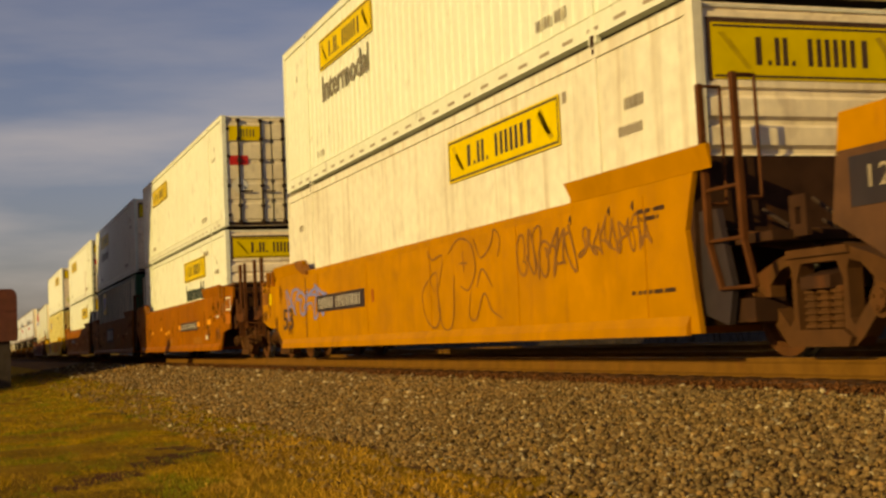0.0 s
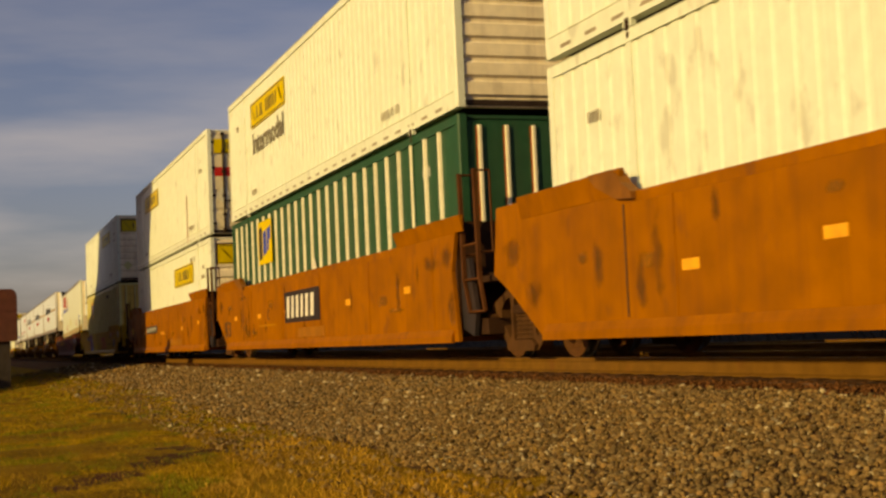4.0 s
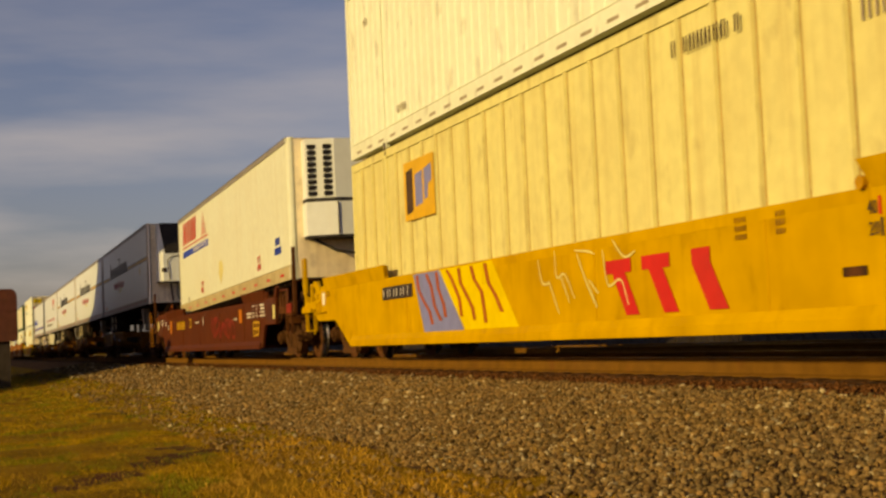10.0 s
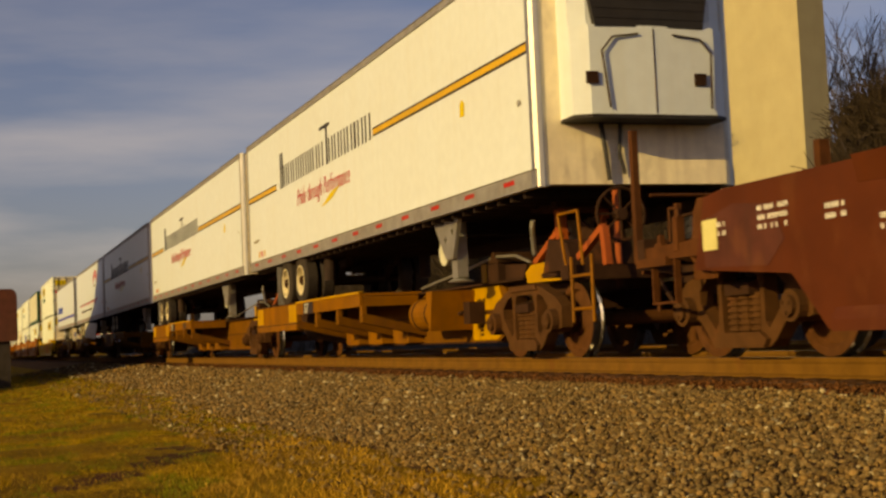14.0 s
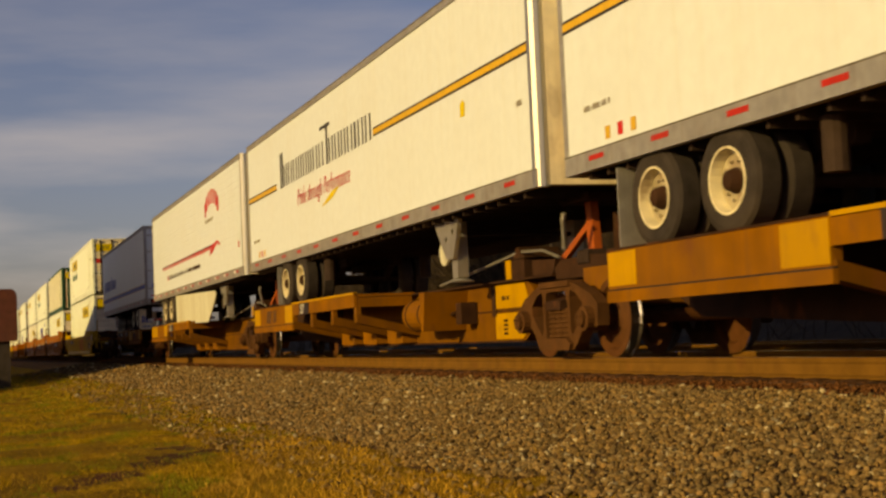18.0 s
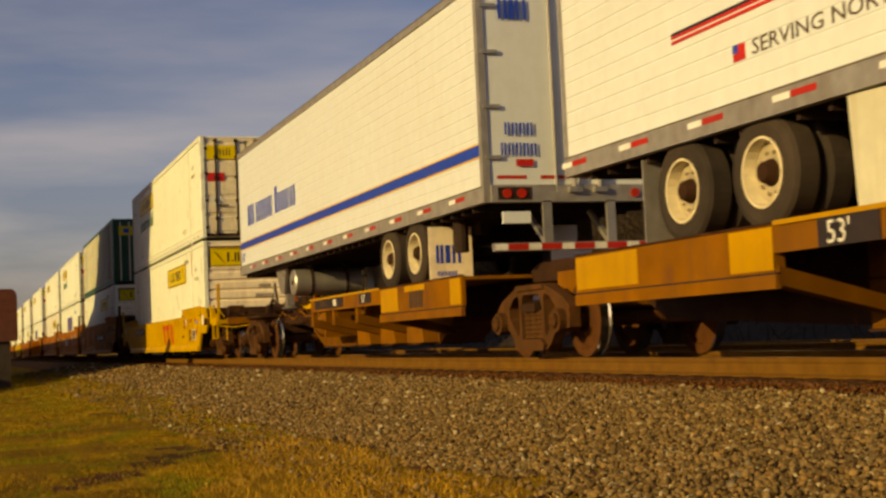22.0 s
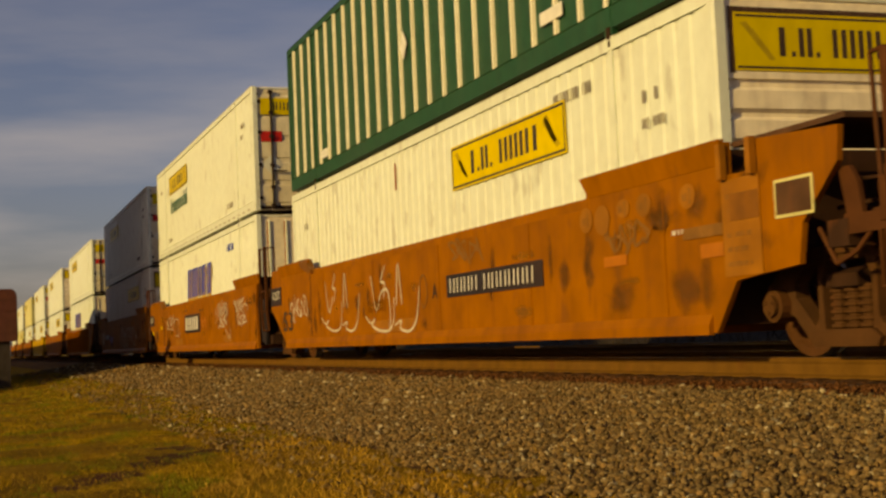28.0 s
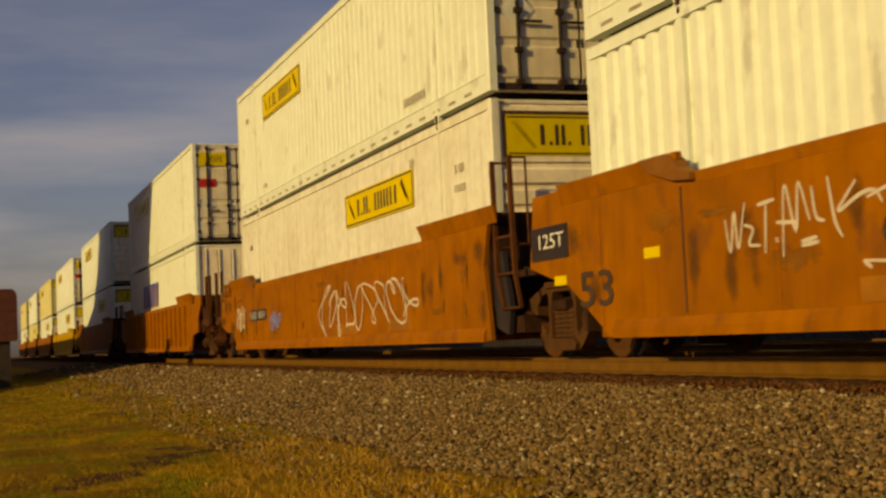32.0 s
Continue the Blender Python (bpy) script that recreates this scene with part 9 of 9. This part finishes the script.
def shadow_wall():
    """An added, unseen wall whose outline is cut to cast the shadow across the line."""
    k = 6.9 + 0.0
    dx, dz = k * SUN.x / -SUN.y, k * SUN.z / -SUN.y
    yb = YC - W_BOX - k
    t = thing("unseen_wall", "added unseen wall cut to cast the shadow on the line", "building")
    c = [(-30.0, -1.0), (-35.7, -0.09), (-41.3, 0.30), (-45.8, 1.02), (-48.6 + dx, 3.9 + dz), (-45.4 + dx, 9.0 + dz), (-60.0 + dx, 14.0 + dz), (-66.8 + dx, 5.4 + dz), (-71.6 + dx, 2.6 + dz), (-79.0 + dx, 1.15 + dz), (-260.0 + dx, 0.8 + dz), (-260.0 + dx, -1.0)]
    part("wall", Shape().prism_y(c, yb - 9.0, yb), BRICK, t)


shadow_wall()


# ---- loose stone and grass ----
def stone_shapes(r):
    base = [(0, 0, 1), (0.89, 0, 0.45), (0.28, 0.85, 0.45), (-0.72, 0.53, 0.45), (-0.72, -0.53, 0.45), (0.28, -0.85, 0.45), (0.72, 0.53, -0.45), (-0.28, 0.85, -0.45), (-0.89, 0, -0.45), (-0.28, -0.85, -0.45), (0.72, -0.53, -0.45), (0, 0, -1)]
    faces = [(0, 1, 2), (0, 2, 3), (0, 3, 4), (0, 4, 5), (0, 5, 1), (1, 6, 2), (2, 7, 3), (3, 8, 4), (4, 9, 5), (5, 10, 1), (6, 7, 2), (7, 8, 3), (8, 9, 4), (9, 10, 5), (10, 6, 1), (6, 11, 7), (7, 11, 8), (8, 11, 9), (9, 11, 10), (10, 11, 6)]
    out = []
    for _ in range(10):
        k = np.array([[1.0, r.uniform(0.6, 0.95), r.uniform(0.5, 0.8)]])
        out.append(np.array(base) * k * np.array([[r.uniform(0.62, 1.28)] for _ in base]))
    return out, np.array(faces)


def big_mesh(name, verts, faces, mats, index=None):
    me = bpy.data.meshes.new(name)
    n, k = faces.shape
    me.vertices.add(len(verts))
    me.vertices.foreach_set("co", verts.astype(np.float32).ravel())
    me.loops.add(n * k)
    me.loops.foreach_set("vertex_index", faces.astype(np.int32).ravel())
    me.polygons.add(n)
    me.polygons.foreach_set("loop_start", np.arange(0, n * k, k, dtype=np.int32))
    me.polygons.foreach_set("loop_total", np.full(n, k, dtype=np.int32))
    for m in mats:
        me.materials.append(m)
    if index is not None:
        me.polygons.foreach_set("material_index", index.astype(np.int32))
    me.update(calc_edges=True)
    me.validate()
    return me


def scatter_stones():
    r = random.Random(21)
    shapes, faces = stone_shapes(r)
    vs, fs, idx, k = [], [], [], 0
    zones = [(-4.8, 7.0, 260, 1.0), (-14.0, -4.8, 1000, 0.62), (-24.0, -14.0, 560, 0.8), (-40.0, -24.0, 180, 1.15), (-70.0, -40.0, 46, 1.7)]
    for x0, x1, per, big in zones:
        for _ in range(int((x1 - x0) * 4.4 * per)):
            x, y = r.uniform(x0, x1), r.uniform(2.1, 6.44)
            edge = verge_edge(x, y)
            if y < edge and r.random() < 0.86:
                continue
            if abs(y - (YC - GAUGE)) < 0.10:
                continue
            fouled = y > 5.74 + 0.10 * noise.noise(Vector((x * 1.7, 0, 11))) + r.uniform(-0.08, 0.08)
            pale = not fouled and r.random() < 0.032
            if fouled and r.random() < 0.35:
                continue
            size = 0.028 * big * r.choice((0.55, 0.75, 0.9, 1.0, 1.2, 1.6)) * r.uniform(0.8, 1.15) * (1.2 if pale else 0.8 if fouled else 1.0)
            q = Euler((r.uniform(-0.7, 0.7), r.uniform(-0.7, 0.7), r.uniform(0, 6.3))).to_matrix()
            v = shapes[r.randrange(10)] @ np.array(q).T * size + np.array([[x, y, ground_height(x, y) + 0.012 + r.uniform(-0.35, 0.30) * size]])
            vs.append(v)
            fs.append(faces + k)
            idx += [2 if fouled else int(pale)] * 20
            k += 12
    me = big_mesh("ballast", np.concatenate(vs), np.concatenate(fs), [BALLAST, PALE_STONE, FOULED], np.array(idx))
    tagged(new("ballast", me), "loose grey-brown crushed stone of the trackbed", "gravel", kind="stuff")


scatter_stones()


def scatter_grass():
    r = random.Random(31)
    vs, fs, idx, k = [], [], [], 0
    zones = [(-6.8, 6.0, 500, 0.04), (-16.0, -6.8, 2900, 0.026), (-30.0, -16.0, 900, 0.030), (-60.0, -30.0, 200, 0.06)]
    for x0, x1, per, size in zones:
        for _ in range(int((x1 - x0) * 3.6 * per * (1.8 if x0 > -7 else 1.0))):
            x, y = r.uniform(x0, x1), r.uniform(-0.5 if x0 < -7 else -4.0, 3.6)
            edge = verge_edge(x, y)
            if y > edge - 0.1 and r.random() < 0.93:
                continue
            bare = noise.noise(Vector((x * 0.55, y * 1.3, 17)))
            if bare > 0.32 and r.random() < 0.8:
                continue
            if bare_streak(x, y) < 0.34 and r.random() < 0.70:
                continue
            clump = x > -12.6 and y > 1.55 - 0.22 * (x + 8.8) + 0.3 * noise.noise(Vector((x * 1.5, y * 1.5, 5)))
            straw = clump or r.random() < 0.16 + 0.25 * noise.noise(Vector((x * 0.7, y * 1.2, 25)))
            h = size * r.uniform(0.5, 1.5) * (r.choice((0.9, 1.2, 1.7)) if clump else 1.1 if straw else 1.0)
            a, lean = r.uniform(0, 6.3), r.uniform(0.1, 0.9) * h
            w = 0.0019 if x > -16 else 0.005
            z = ground_height(x, y) - 0.01
            dx, dy = math.cos(a), math.sin(a)
            vs.append(np.array([[x - dy * w, y + dx * w, z], [x + dy * w, y - dx * w, z], [x + dx * lean * 0.4 + dy * w * 0.7, y + dy * lean * 0.4 - dx * w * 0.7, z + h * 0.6], [x + dx * lean, y + dy * lean, z + h]]))
            fs.append(np.array([[k, k + 1, k + 2], [k, k + 2, k + 3]]))
            lush = not straw and noise.noise(Vector((x * 0.9, y * 2.0, 41))) + 0.5 * noise.noise(Vector((x * 3.0, y * 6.0, 12))) > 0.12
            idx += [2 if lush else int(straw)] * 2
            k += 4
    me = big_mesh("grass", np.concatenate(vs), np.concatenate(fs), [GRASS, STRAW, LUSH], np.array(idx))
    tagged(new("grass", me), "short green and straw-coloured grass of the verge", "grass", kind="stuff")


scatter_grass()


def lay_ties():
    tie = Shape().cut_box(-0.115, 0.115, -1.3, 1.3, -0.36, -0.178, 0.01).mesh("tie", TIE)
    for i in range(150):
        part("tie", tie, TIE, TRACK, at=pose(-4.0 - 0.5 * i, YC, 0))
    plate = Shape().cut_box(-0.10, 0.10, -0.19, 0.19, -0.180, -0.168, 0.004).mesh("tie_plate", GRIME_SHADE)
    for i in range(90):
        x = -4.0 - 0.5 * i
        part("tie_plate", plate, GRIME_SHADE, TRACK, at=pose(x, YC - GAUGE, 0))


lay_ties()


# ---- what moves ----
def travelled(t):
    """Metres that the train has run after t seconds; it slows a little."""
    u = t / 32.0
    return 291.802 * u - 15.195 * u ** 2 + 0.720 * u ** 3 + 0.467 * u ** 4


def motions():
    for ob, x0 in MOVERS:
        z = ob.location.z
        walk(ob, [(float(t), pose(x0 + travelled(t), YC, z, 0, PITCH.get(ob.name, 0.0), 0)) for t in range(0, 33)])
    for w, x0, k in WHEELSETS:
        rows, ang = [(0.0, pose(k, 0, R_WHEEL))], 0.0
        prev = None
        for i in range(0, 481):
            t = i * 2 / 30.0
            x = x0 + travelled(t)
            if -40.0 < x < -5.0:
                if prev is not None:
                    ang += math.degrees((travelled(t) - travelled(prev)) / R_WHEEL)
                if t > 0:
                    rows.append((t, pose(k, 0, R_WHEEL, 0, ang % 360.0, 0)))
                prev = t
        if rows[-1][0] < 32.0:
            rows.append((32.0, rows[-1][1]))
        walk(w, rows)


motions()
